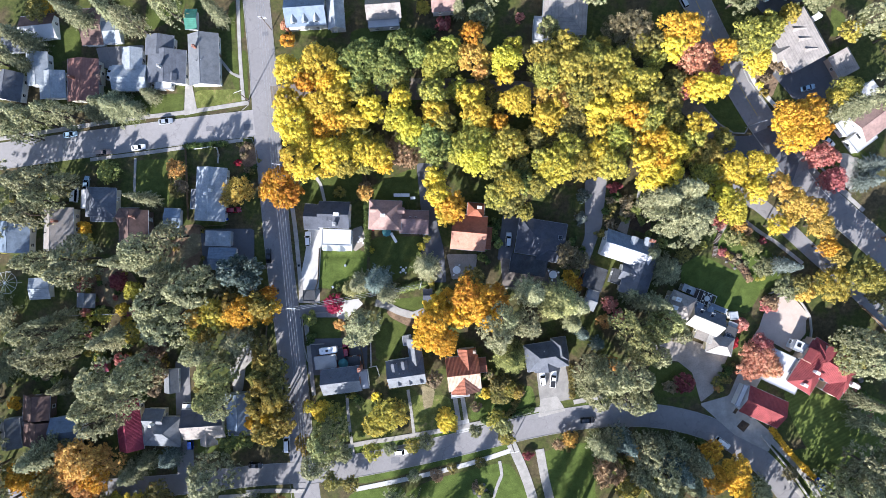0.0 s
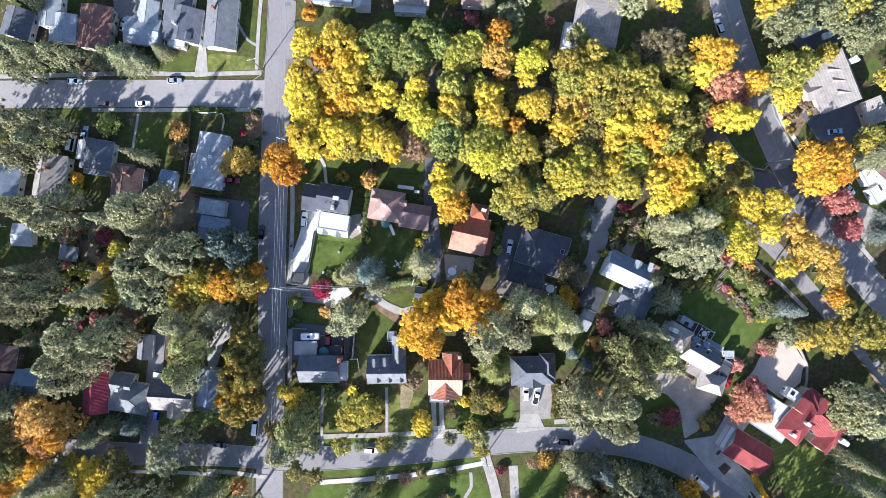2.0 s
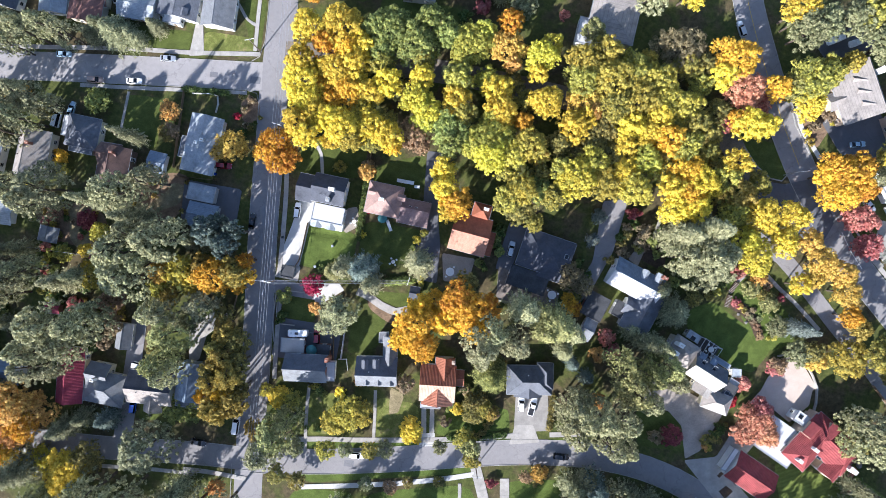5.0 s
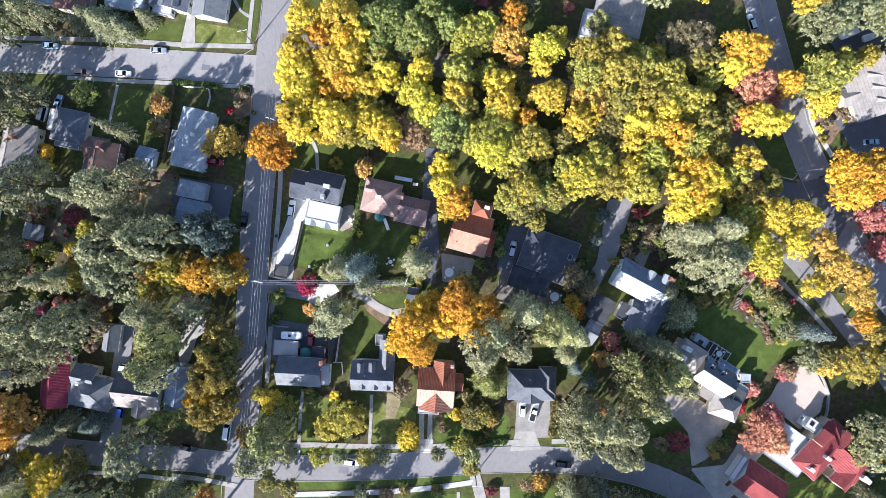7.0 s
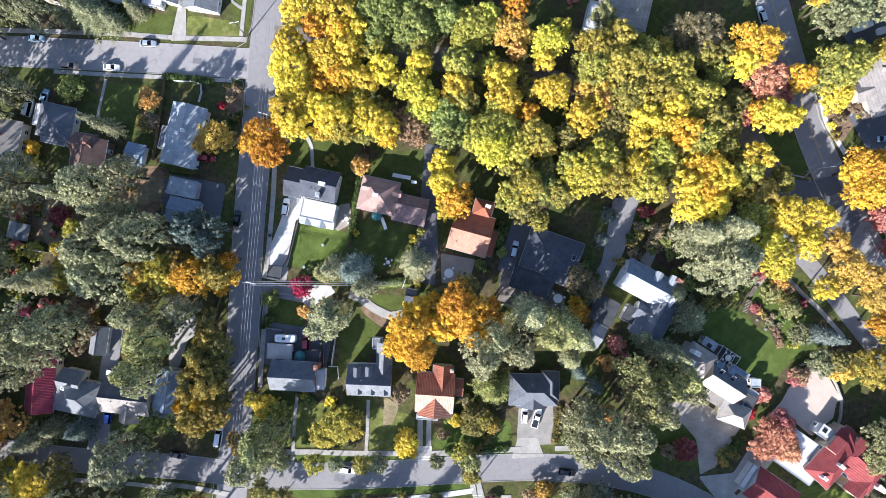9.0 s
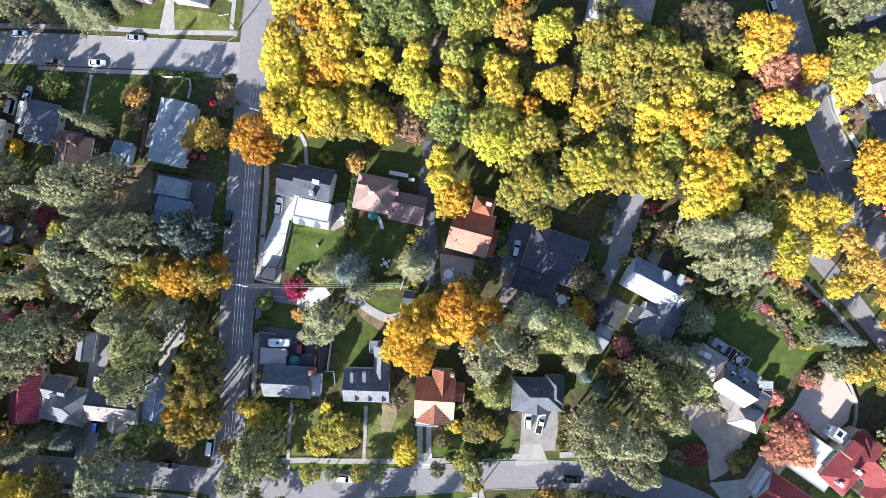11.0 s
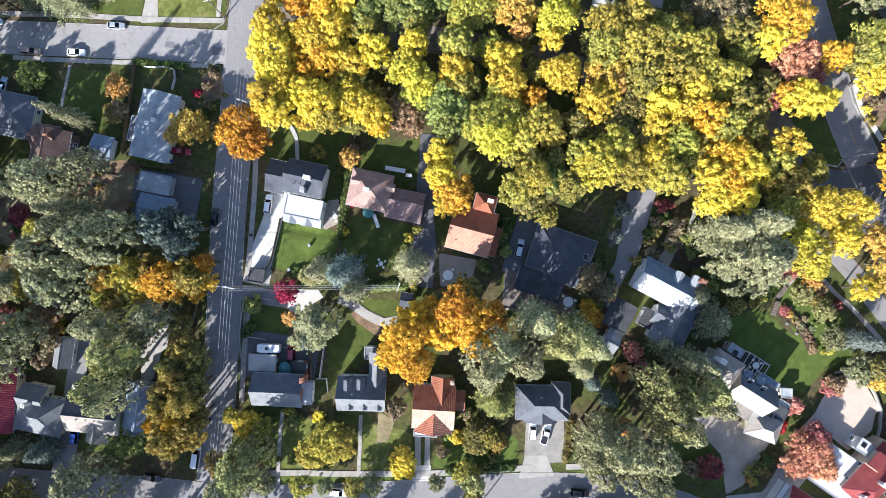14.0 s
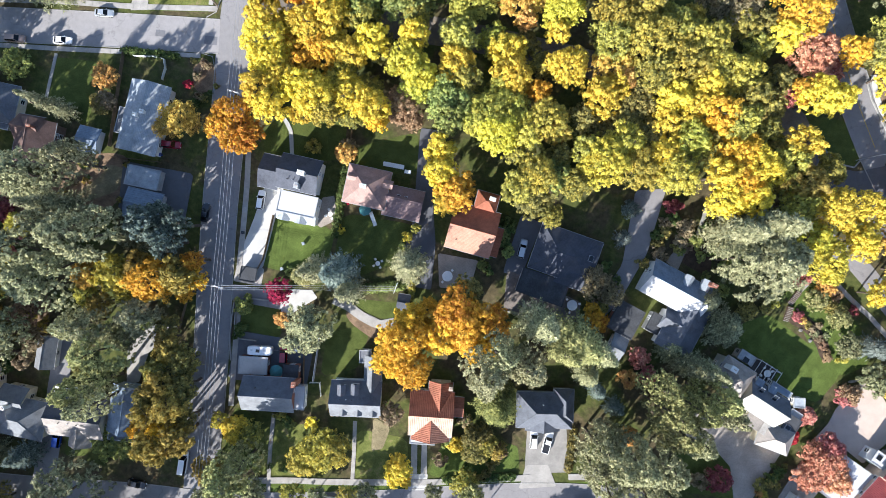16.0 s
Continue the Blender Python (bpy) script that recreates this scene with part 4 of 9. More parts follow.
def car(x, y, rz, paint, kind="sedan"):
    """A parked vehicle, its length along x."""
    L, W, H = {"sedan": (4.7, 1.84, 1.45), "suv": (4.8, 1.92, 1.75), "pickup": (5.7, 2.0, 1.85), "van": (5.4, 2.05, 2.25)}[kind]
    words = {"white": "white", "silver": "silver", "black": "black", "blue": "bright blue", "paleblue": "pale blue", "red": "dark red", "tan": "beige"}[paint]
    names = {"sedan": "car", "suv": "car", "pickup": "pickup_truck", "van": "van"}
    c = thing(names[kind], f"{words} {kind} parked on the paving", "vehicle", pose(x, y, 0.08, 0, 0, rz))
    w, belt = W / 2, {"sedan": 0.92, "suv": 1.02, "pickup": 1.05, "van": 1.15}[kind]
    rows = [(-L / 2, w * 0.78, w * 0.68, 0.4, belt - 0.22), (-L / 2 + 0.15, w * 0.92, w * 0.8, 0.3, belt - 0.06), (-L * 0.3, w, w * 0.86, 0.25, belt),
            (L * 0.1, w, w * 0.87, 0.25, belt), (L * 0.3, w * 0.99, w * 0.82, 0.25, belt - 0.06), (L / 2 - 0.25, w * 0.92, w * 0.74, 0.3, belt - 0.2), (L / 2, w * 0.7, w * 0.56, 0.42, belt - 0.34)]
    part("body", loft(bmesh.new(), rows), PAINTS[paint], c)
    # cabin: rear foot, rear of the roof, front of the roof, foot of the windscreen
    x0, x1, x2, x3 = [L * k for k in {"sedan": (-0.4, -0.24, 0.03, 0.2), "suv": (-0.49, -0.42, 0.06, 0.21), "pickup": (-0.08, -0.05, 0.12, 0.23), "van": (-0.49, -0.46, 0.2, 0.33)}[kind]]
    wl, wt, z0, z1 = w * 0.87, w * 0.66, belt - 0.01, H - 0.03
    low, top = ((x0, wl), (x3, wl)), ((x1, wt), (x2, wt))
    part("roof", box((x1 + x2) / 2, 0, z1 - 0.04, x2 - x1 + 0.06, 2 * wt + 0.06, 0.07, 0, 0.03), PAINTS[paint], c)
    part("windscreen", pane(((x3, -wl, z0), (x3, wl, z0), (x2, wt, z1), (x2, -wt, z1))), GLASS, c, "dark raked windscreen")
    part("rear_window", pane(((x0, wl, z0), (x0, -wl, z0), (x1, -wt, z1), (x1, wt, z1))), GLASS, c, "dark rear window")
    for s in (-1, 1):
        part("side_window", pane(((x0, s * wl, z0), (x3, s * wl, z0), (x2, s * wt, z1), (x1, s * wt, z1))), GLASS, c, "dark side windows")
        for xa, xb in ((x3, x2), (x0, x1)):
            part("pillar", tube((xa, s * wl, z0), (xb, s * wt, z1), 0.05, None, 5), PAINTS[paint], c)
        part("mirror", box(x3 - 0.3, s * (w + 0.04), belt - 0.02, 0.16, 0.2, 0.14, 0, 0.03), PAINTS[paint], c)
    if kind == "pickup":
        part("bed", add_box(add_box(add_box(bmesh.new(), -L * 0.29, -w * 0.84, belt - 0.02, L * 0.4, 0.1, 0.2), -L * 0.29, w * 0.84, belt - 0.02, L * 0.4, 0.1, 0.2), -L / 2 + 0.2, 0, belt - 0.02, 0.1, W * 0.76, 0.2), PAINTS[paint], c)
        part("bed_liner", box(-L * 0.28, 0, belt, L * 0.37, W * 0.76, 0.04), DARK_METAL, c, "dark ribbed bed liner")
    for sx in (-1, 1):
        for sy in (-1, 1):
            wh = part("wheel", tube((0, -0.11, 0), (0, 0.11, 0), 0.34, None, 14), RUBBER, c)
            wh.matrix_basis = Matrix.Translation((sx * L * 0.31, sy * (w - 0.1), 0.34))
            part("rim", tube((0, -0.12, 0), (0, 0.12, 0), 0.2, None, 10), STEEL, wh)
            part("headlight" if sx > 0 else "tail_light", box(sx * (L / 2 - 0.1), sy * w * 0.55, belt - 0.4, 0.16, 0.34, 0.14, 0, 0.03), STEEL if sx > 0 else PAINTS["red"], c)
    return c


def caravan(x, y, rz):
    """A touring caravan with rounded ends, roof hatches and a drawbar."""
    c = thing("caravan", "white touring caravan parked on an asphalt yard", "caravan", pose(x, y, 0.08, 0, 0, rz))
    rows = [(-3.0, 0.75, 0.6, 0.9, 2.1), (-2.75, 1.02, 0.92, 0.6, 2.5), (-2.0, 1.12, 1.04, 0.5, 2.65), (2.0, 1.12, 1.04, 0.5, 2.65), (2.75, 1.02, 0.92, 0.6, 2.5), (3.0, 0.75, 0.6, 0.9, 2.1)]
    part("body", loft(bmesh.new(), rows), PAINTS["white"], c)
    part("air_conditioner", box(-0.3, 0, 2.63, 0.9, 0.7, 0.22, 0, 0.05), DARK_METAL, c, "dark roof air conditioner")
    for hx in (-1.8, 1.3):
        part("roof_hatch", box(hx, 0.1, 2.63, 0.5, 0.5, 0.1, 0, 0.03), STEEL, c)
    for sy in (-1, 1):
        part("window", box(0.4, sy * 1.1, 1.5, 1.4, 0.06, 0.6), GLASS, c)
        part("wheel", tube((0, sy * 0.95, 0.32), (0, sy * 1.12, 0.32), 0.32, None, 12), RUBBER, c)
    part("drawbar", tube((3.0, 0, 0.5), (4.1, 0, 0.5), 0.06, None, 6), STEEL, c)
    return c


# ---------------------------------------------------------------- street furniture
def utility_pole(x, y, h, rz, arms=2, lamp=False):
    p = thing("utility_pole", "weathered wooden utility pole with crossarms", "pole", pose(x, y, 0, 0, 0, rz))
    part("pole", tube((0, 0, -0.3), (0, 0, h), 0.17, 0.11, 10), POLE_WOOD, p)
    for i in range(arms):
        a = part("crossarm", box(0, 0.15, h - 0.5 - 1.1 * i, 2.6, 0.12, 0.14), TRIM, p, "sun-bleached crossarm")
        for k in range(4):
            part("insulator", tube((-1.15 + 0.77 * k, 0.15, h - 0.36 - 1.1 * i), (-1.15 + 0.77 * k, 0.15, h - 0.18 - 1.1 * i), 0.05, 0.04, 6), STEEL, a)
    if lamp:
        part("lamp_arm", tube((0, 0, h - 1.6), (0, -3.2, h - 0.9), 0.05, None, 6), STEEL, p)
        part("lamp_head", box(0, -3.4, h - 1.0, 0.28, 0.7, 0.16, 0, 0.04), STEEL, p)
    return p


def street_lamp(x, y, h, rz):
    p = thing("street_lamp", "slim grey metal street lamp with a curved arm", "street lamp", pose(x, y, 0, 0, 0, rz))
    part("pole", tube((0, 0, -0.2), (0, 0, h), 0.09, 0.06, 8), STEEL, p)
    part("arm", tube((0, 0, h - 0.1), (2.2, 0, h + 0.35), 0.045, None, 6), STEEL, p)
    part("lamp_head", box(2.5, 0, h + 0.27, 0.8, 0.3, 0.14, 0, 0.05), STEEL, p)
    return p


def cable(a, b, sag=0.6, r=0.035):
    """A hanging overhead cable."""
    a, b = Vector(a), Vector(b)
    cu = bpy.data.curves.new("overhead_cable", "CURVE")
    cu.dimensions, cu.bevel_depth, cu.bevel_resolution = "3D", r, 1
    s = cu.splines.new("POLY")
    s.points.add(12)
    for i in range(13):
        t = i / 12
        q = a.lerp(b, t) - Vector((0, 0, 4 * sag * t * (1 - t)))
        s.points[i].co = (*q, 1)
    cu.materials.append(WIRE)
    return tagged(new("overhead_cable", cu), "thin grey overhead cable strung between poles", "cable", "overhead cables")


def fence(points, h=1.5, material=None, label="weathered board garden fence", board=0.6):
    line = smooth_line(points, 2.4)
    f = thing("fence", label, "fence", pose(line[0].x, line[0].y, 0))
    o = line[0]
    for p, q in zip(line, line[1:]):
        a, b = p - o, q - o
        d = b - a
        rz = math.degrees(math.atan2(d.y, d.x))
        part("post", box(a.x, a.y, -0.2, 0.12, 0.12, h + 0.3, rz), material or WOOD, f)
        part("panel", box((a.x + b.x) / 2, (a.y + b.y) / 2, 0.05, d.length - 0.14, 0.05, h - 0.05, rz), material or WOOD, f)
    return f


def low_wall(points, h=0.6, w=0.3, material=None, label="low pale concrete garden wall"):
    return structure("garden_wall", band(points, -w / 2, w / 2, -0.2, h), material or CONCRETE, label, "wall")


def garden_table(x, y, rz=0.0, chairs=4, r=0.6):
    t = thing("patio_table", "round white patio table on paving", "table", pose(x, y, 0.1, 0, 0, rz))
    part("tabletop", tube((0, 0, 0.7), (0, 0, 0.75), r, None, 18), TRIM, t)
    part("stem", tube((0, 0, 0), (0, 0, 0.72), 0.06), STEEL, t)
    for i in range(chairs):
        a = rz + 360 * i / chairs + 20
        c = thing("patio_chair", "pale patio chair beside a round table", "chair", pose(x, y, 0.1, 0, 0, a) @ Matrix.Translation((r + 0.55, 0, 0)), "chairs round patio tables")
        part("seat", box(0, 0, 0.4, 0.55, 0.55, 0.06, 0, 0.02), TRIM, c)
        part("backrest", box(0.27, 0, 0.44, 0.06, 0.55, 0.5, 0, 0.02), TRIM, c)
        for sx in (-1, 1):
            for sy in (-1, 1):
                part("leg", tube((sx * 0.23, sy * 0.23, 0), (sx * 0.23, sy * 0.23, 0.4), 0.025, None, 6), STEEL, c)
    return t


def rock(x, y, r):
    i = COUNT[0] = COUNT[0] + 1
    rng = random.Random(i)
    bm = bmesh.new()
    bmesh.ops.create_icosphere(bm, subdivisions=2, radius=r)
    for v in bm.verts:
        v.co *= rng.uniform(0.8, 1.15)
        v.co.z *= 0.6
    o = part("rock", bm, BOULDER, None)
    o.matrix_basis = pose(x, y, r * 0.25, 0, 0, i * 40)
    return tagged(o, "rough grey garden boulder", "rock", "garden rocks")


def bin_box(x, y, rz, material, label, name="wheeled_bin"):
    b = thing(name, label, "bin", pose(x, y, 0.02, 0, 0, rz))
    part("body", box(0, 0, 0.0, 0.6, 0.7, 1.0, 0, 0.05), material, b)
    part("lid", box(0, 0, 1.0, 0.66, 0.76, 0.08, 0, 0.03), material, b)
    return b


def pergola(x, y, rz, w, d):
    """An open timber pergola of posts, beams and rafters."""
    p = thing("pergola", "open white timber pergola over a terrace", "pergola", pose(x, y, 0, 0, 0, rz))
    for sx in (-1, 1):
        for sy in (-1, 1):
            part("post", box(sx * (w / 2 - 0.1), sy * (d / 2 - 0.1), -0.1, 0.16, 0.16, 2.6), TRIM, p)
    for sy in (-1, 1):
        part("beam", box(0, sy * (d / 2 - 0.1), 2.5, w, 0.09, 0.2), TRIM, p)
    n = max(3, int(w / 1.3))
    for i in range(n + 1):
        part("rafter", box(-w / 2 + 0.1 + (w - 0.2) * i / n, 0, 2.71, 0.07, d + 0.3, 0.14), TRIM, p)
    return p


def parasol(x, y, r):
    p = thing("parasol", "open teal garden parasol on a terrace", "parasol", pose(x, y, 0))
    part("pole", tube((0, 0, 0), (0, 0, 2.5), 0.03), STEEL, p)
    bm = bmesh.new()
    bmesh.ops.create_cone(bm, cap_ends=False, segments=8, radius1=r, radius2=0.03, depth=0.55, matrix=Matrix.Translation((0, 0, 2.25)))
    bmesh.ops.solidify(bm, geom=bm.faces[:], thickness=0.02)
    part("canopy", bm, TEAL, p)
    for i in range(8):
        c, s = math.cos(i * math.pi / 4), math.sin(i * math.pi / 4)
        part("rib", tube((0, 0, 2.5), (c * r, s * r, 1.96), 0.012, None, 5), STEEL, p)
    return p


def round_frame(x, y, r):
    """A round open garden frame of spokes and a rim on posts."""
    p = thing("round_pergola", "round white spoked garden frame on posts", "pergola", pose(x, y, 0))
    for i in range(12):
        c, s = math.cos(i * math.pi / 6), math.sin(i * math.pi / 6)
        c2, s2 = math.cos((i + 1) * math.pi / 6), math.sin((i + 1) * math.pi / 6)
        part("spoke", tube((0, 0, 2.9), (c * r, s * r, 2.3), 0.05, None, 6), TRIM, p)
        part("rim", tube((c * r, s * r, 2.3), (c2 * r, s2 * r, 2.3), 0.05, None, 6), TRIM, p)
        if i % 3 == 0:
            part("post", tube((c * r, s * r, -0.1), (c * r, s * r, 2.3), 0.06, None, 6), TRIM, p)
    return p


def bench_table(x, y, rz, w, d):
    t = thing("garden_table", "long white garden table on a lawn", "table", pose(x, y, 0.02, 0, 0, rz))
    part("tabletop", box(0, 0, 0.7, w, d, 0.06, 0, 0.02), TRIM, t)
    for sx in (-1, 1):
        for sy in (-1, 1):
            part("leg", box(sx * (w / 2 - 0.15), sy * (d / 2 - 0.12), 0, 0.08, 0.08, 0.7), STEEL, t)
    return t


def garden_steps(x, y, rz, n=9, w=1.4):
    s = thing("garden_steps", "dark stone garden steps with pale edges", "steps", pose(x, y, 0, 0, 0, rz))
    for i in range(n):
        t = part("step", box((i - n / 2) * 0.42, 0, 0.0, 0.4, w, 0.12 + 0.08 * i, 0, 0.02), MULCH, s)
        part("edge", box((i - n / 2) * 0.42 - 0.14, 0, 0.13 + 0.08 * i, 0.1, w - 0.06, 0.02), CONCRETE, t)
    return s



# ---------------------------------------------------------------- ground, streets and paving
bm = bmesh.new()
bmesh.ops.create_grid(bm, x_segments=60, y_segments=60, size=2400)
structure("ground", bm, GROUND, "rough grass, bare soil and fallen leaves under the trees", "ground")
road("road_main", [(-63.11, 109.90), (-62.22, 91.49), (-61.50, 80.44), (-59.87, 63.85), (-58.78, 49.09), (-57.88, 34.32), (-56.05, 17.69), (-54.60, 1.04), (-53.14, -11.91), (-51.49, -24.88), (-49.66, -39.71), (-48.01, -56.41), (-46.17, -71.26), (-44.34, -86.13), (-41.94, -102.86)], 8.51, ASPHALT, kerbs=False)
road("road_west", [(-175.17, 25.49), (-160.32, 27.33), (-145.48, 29.36), (-126.94, 31.94), (-99.15, 35.63), (-80.63, 38.02), (-62.12, 40.23)], 8.32, ASPHALT_PALE, kerbs=True)
road("road_south", [(-45.62, -74.60), (-30.78, -72.36), (-15.95, -69.57), (2.58, -65.47), (17.40, -61.75), (32.21, -58.40), (47.02, -55.98), (59.97, -55.23), (72.92, -56.15), (85.87, -59.48), (96.98, -65.22), (106.24, -73.00), (113.67, -82.27), (121.11, -95.26), (126.70, -108.25)], 7.40, ASPHALT, kerbs=True)
road("road_southwest", [(-45.73, -74.31), (-58.94, -75.09), (-72.92, -76.54), (-90.36, -78.56), (-107.95, -79.72), (-125.53, -80.88), (-143.18, -81.69)], 6.66, ASPHALT, kerbs=True)
road("road_avenue", [(-56.56, 48.72), (-34.37, 50.56), (2.57, 51.27), (39.50, 49.41), (63.48, 47.55), (77.91, 47.77), (84.02, 41.15), (92.05, 33.82), (102.04, 28.34), (111.97, 25.00)], 7.03, ASPHALT_LITTER, "old asphalt lane strewn with fallen leaves", kerbs=False)
road("road_east", [(71.55, 107.46), (76.09, 95.35), (79.18, 86.67), (83.89, 76.34), (89.85, 64.32), (96.38, 52.35), (102.33, 42.47), (109.95, 32.05), (118.71, 21.16), (128.83, 11.34), (140.83, 0.78), (156.92, -13.90)], 8.88, ASPHALT, kerbs=True)
road("road_slip", [(93.3, 18.2), (102.4, 14.0), (110.5, 7.0), (121.0, -2.6), (134.6, -14.6), (149.72, -30.0)], 4.81, ASPHALT, kerbs=False)
part("centre_line", band([(76.09, 95.35), (79.18, 86.67), (83.89, 76.34), (89.85, 64.32), (96.38, 52.35), (102.33, 42.47)], -0.07, 0.07, 0.03, 0.068), YELLOW_PAINT, bpy.data.objects["road_east"])
part("centre_line", band([(118.72, 24.61), (122.94, 18.87), (126.62, 14.91)], -0.06, 0.06, 0.03, 0.068), TRIM, bpy.data.objects["road_east"])
# the dark tone stands in for the shade of the trees overhead
patch("road_junction", [(87.41, 40.20), (94.58, 35.85), (99.10, 35.95), (106.41, 38.87), (116.25, 28.09), (112.35, 16.80), (102.02, 25.37), (90.50, 31.44)], ASPHALT_DARK_SHADE, "asphalt junction with tree shade in its dark tone", "driveway", 0.060)
patch("lawn", [(84.48, 45.70), (89.14, 47.99), (95.75, 47.21), (98.05, 42.55), (99.20, 38.50), (98.09, 36.94), (94.44, 37.11), (89.60, 40.06)], LAWN, "grass traffic island between two lanes", "lawn", 0.008)
sidewalk([(84.89, 45.20), (89.60, 40.06), (94.46, 36.93), (98.11, 36.76), (99.34, 38.88)], 0.35, 2.5, KERB, 0.2)
sidewalk([(97.28, 58.60), (99.38, 54.11), (102.77, 49.38), (105.95, 44.99)], 0.4, 2.5, KERB, 0.2)
part("kerb", band([(-67.54, 109.90), (-66.47, 91.50), (-65.75, 80.45), (-64.12, 63.85), (-63.22, 50.94), (-63.96, 46.14), (-66.19, 44.30)], -0.09, 0.09, -0.2, 0.13), KERB, bpy.data.objects["road_main"])
part("kerb", band([(-66.20, 35.43), (-62.87, 35.06), (-61.77, 32.11), (-60.31, 17.69), (-58.86, 1.04), (-57.40, -11.91), (-55.75, -24.88), (-53.92, -39.71), (-52.27, -56.41), (-51.54, -63.83), (-53.03, -67.55)], -0.09, 0.09, -0.2, 0.13), KERB, bpy.data.objects["road_main"])
part("kerb", band([(-58.68, 109.89), (-57.79, 91.49), (-57.07, 80.44), (-55.43, 63.85), (-54.52, 54.63)], -0.09, 0.09, -0.2, 0.13), KERB, bpy.data.objects["road_main"])
part("kerb", band([(-54.35, 43.55), (-53.44, 34.32), (-51.61, 17.69), (-50.16, 1.04), (-48.69, -11.91), (-47.04, -24.88), (-45.21, -39.71), (-43.56, -56.40), (-42.65, -67.54), (-40.79, -70.14)], -0.09, 0.09, -0.2, 0.13), KERB, bpy.data.objects["road_main"])
part("kerb", band([(-50.82, -76.47), (-49.35, -87.99), (-47.51, -102.87)], -0.09, 0.09, -0.2, 0.13), KERB, bpy.data.objects["road_main"])
sidewalk([(98.74, 60.20), (99.87, 56.33), (102.13, 52.03), (105.38, 48.74), (108.27, 45.41)], 1.29, material=CONCRETE_PALE)
sidewalk([(128.45, 29.34), (131.72, 29.31), (134.21, 26.30), (134.14, 21.75), (131.74, 18.79)], 1.66, material=CONCRETE)
sidewalk([(125.08, 21.73), (130.43, 17.38), (137.04, 11.52)], 1.29, material=CONCRETE)
sidewalk([(122.63, 26.02), (125.88, 22.72), (132.88, 16.54)], 0.55, material=CONCRETE)
patch("lawn", [(132.21, 31.53), (135.70, 32.80), (139.40, 28.64), (138.54, 23.11), (135.27, 19.69), (135.74, 25.55)], LAWN, "mown green garden lawn", "lawn", 0.009)
patch("lawn", [(126.41, 78.05), (130.28, 75.73), (131.46, 73.14), (127.98, 68.26), (125.61, 68.38)], LAWN, "mown green garden lawn", "lawn", 0.010)
patch("driveway", [(106.96, 56.15), (111.07, 60.19), (123.53, 62.37), (129.66, 55.75), (126.83, 48.21), (114.18, 47.82)], ASPHALT_DARK_SHADE, "dark asphalt forecourt", "driveway", 0.064)
patch("lawn", [(-47.35, 19.54), (-41.80, 26.00), (-27.00, 25.08), (-26.64, 15.84), (-34.41, 13.62), (-45.51, 13.07)], LAWN, "mown green garden lawn", "lawn", 0.011)
patch("lawn", [(-39.98, -0.81), (-30.35, -0.44), (-25.17, -2.29), (-25.55, -11.91), (-34.44, -14.13), (-41.47, -13.76), (-41.28, -6.36)], LAWN_GREEN, "mown green garden lawn", "lawn", 0.012)
patch("lawn", [(-24.23, 19.53), (-9.44, 25.99), (-7.59, 16.76), (-15.91, 13.99), (-23.31, 13.99)], LAWN, "mown green garden lawn", "lawn", 0.012)
patch("lawn", [(-24.24, 2.89), (-5.74, 3.26), (-7.59, -6.36), (-17.77, -11.91), (-24.25, -8.21)], LAWN, "mown green garden lawn", "lawn", 0.013)
patch("lawn", [(-19.63, -17.46), (-4.82, -16.53), (-6.67, -21.16), (-13.15, -20.79)], LAWN, "mown green garden lawn", "lawn", 0.014)
patch("lawn", [(-44.63, -23.02), (-34.44, -23.39), (-33.53, -30.43), (-43.71, -30.07)], LAWN, "mown green garden lawn", "lawn", 0.015)
patch("lawn", [(-22.41, -26.72), (-12.23, -23.02), (-13.16, -34.13), (-22.42, -37.84)], LAWN, "mown green garden lawn", "lawn", 0.016)
patch("lawn", [(77.43, -6.35), (83.89, -2.65), (94.98, -8.20), (98.67, -10.05), (102.34, -0.81), (106.04, -3.58), (103.31, -15.59), (99.63, -22.06), (93.17, -21.14), (84.84, -15.59), (77.44, -11.90)], LAWN_GREEN, "mown green garden lawn", "lawn", 0.017)
patch("lawn", [(110.79, -47.05), (113.59, -56.31), (119.17, -67.43), (132.12, -72.98), (144.66, -65.55), (150.52, -54.43), (135.72, -47.04), (132.01, -41.48), (126.49, -48.89)], LAWN_STRIPED, "broad mown lawn with pale mowing stripes", "lawn", 0.018)
patch("lawn", [(100.69, -71.15), (119.16, -65.57), (135.83, -76.69), (144.74, -85.95), (121.10, -91.54)], LAWN, "mown green garden lawn", "lawn", 0.019)
patch("lawn", [(-28.91, -50.46), (-15.94, -49.89), (-15.94, -61.03), (-27.07, -63.45), (-34.48, -64.75), (-36.33, -54.54)], LAWN_DRY, "patchy dry front lawn", "lawn", 0.020)
patch("lawn", [(-11.31, -48.96), (1.66, -48.96), (3.51, -58.23), (-10.39, -61.95)], LAWN_DRY, "patchy dry front lawn", "lawn", 0.021)
patch("lawn", [(-41.88, -48.98), (-36.32, -49.90), (-34.48, -63.82), (-42.83, -65.69)], LAWN, "mown green garden lawn", "lawn", 0.022)
patch("lawn", [(9.99, -48.95), (28.50, -45.24), (30.36, -51.72), (8.14, -57.86)], LAWN_GREEN, "mown green garden lawn", "lawn", 0.022)
patch("lawn", [(66.41, -38.73), (81.20, -37.80), (85.84, -48.91), (69.20, -49.85)], LAWN, "mown green garden lawn", "lawn", 0.023)
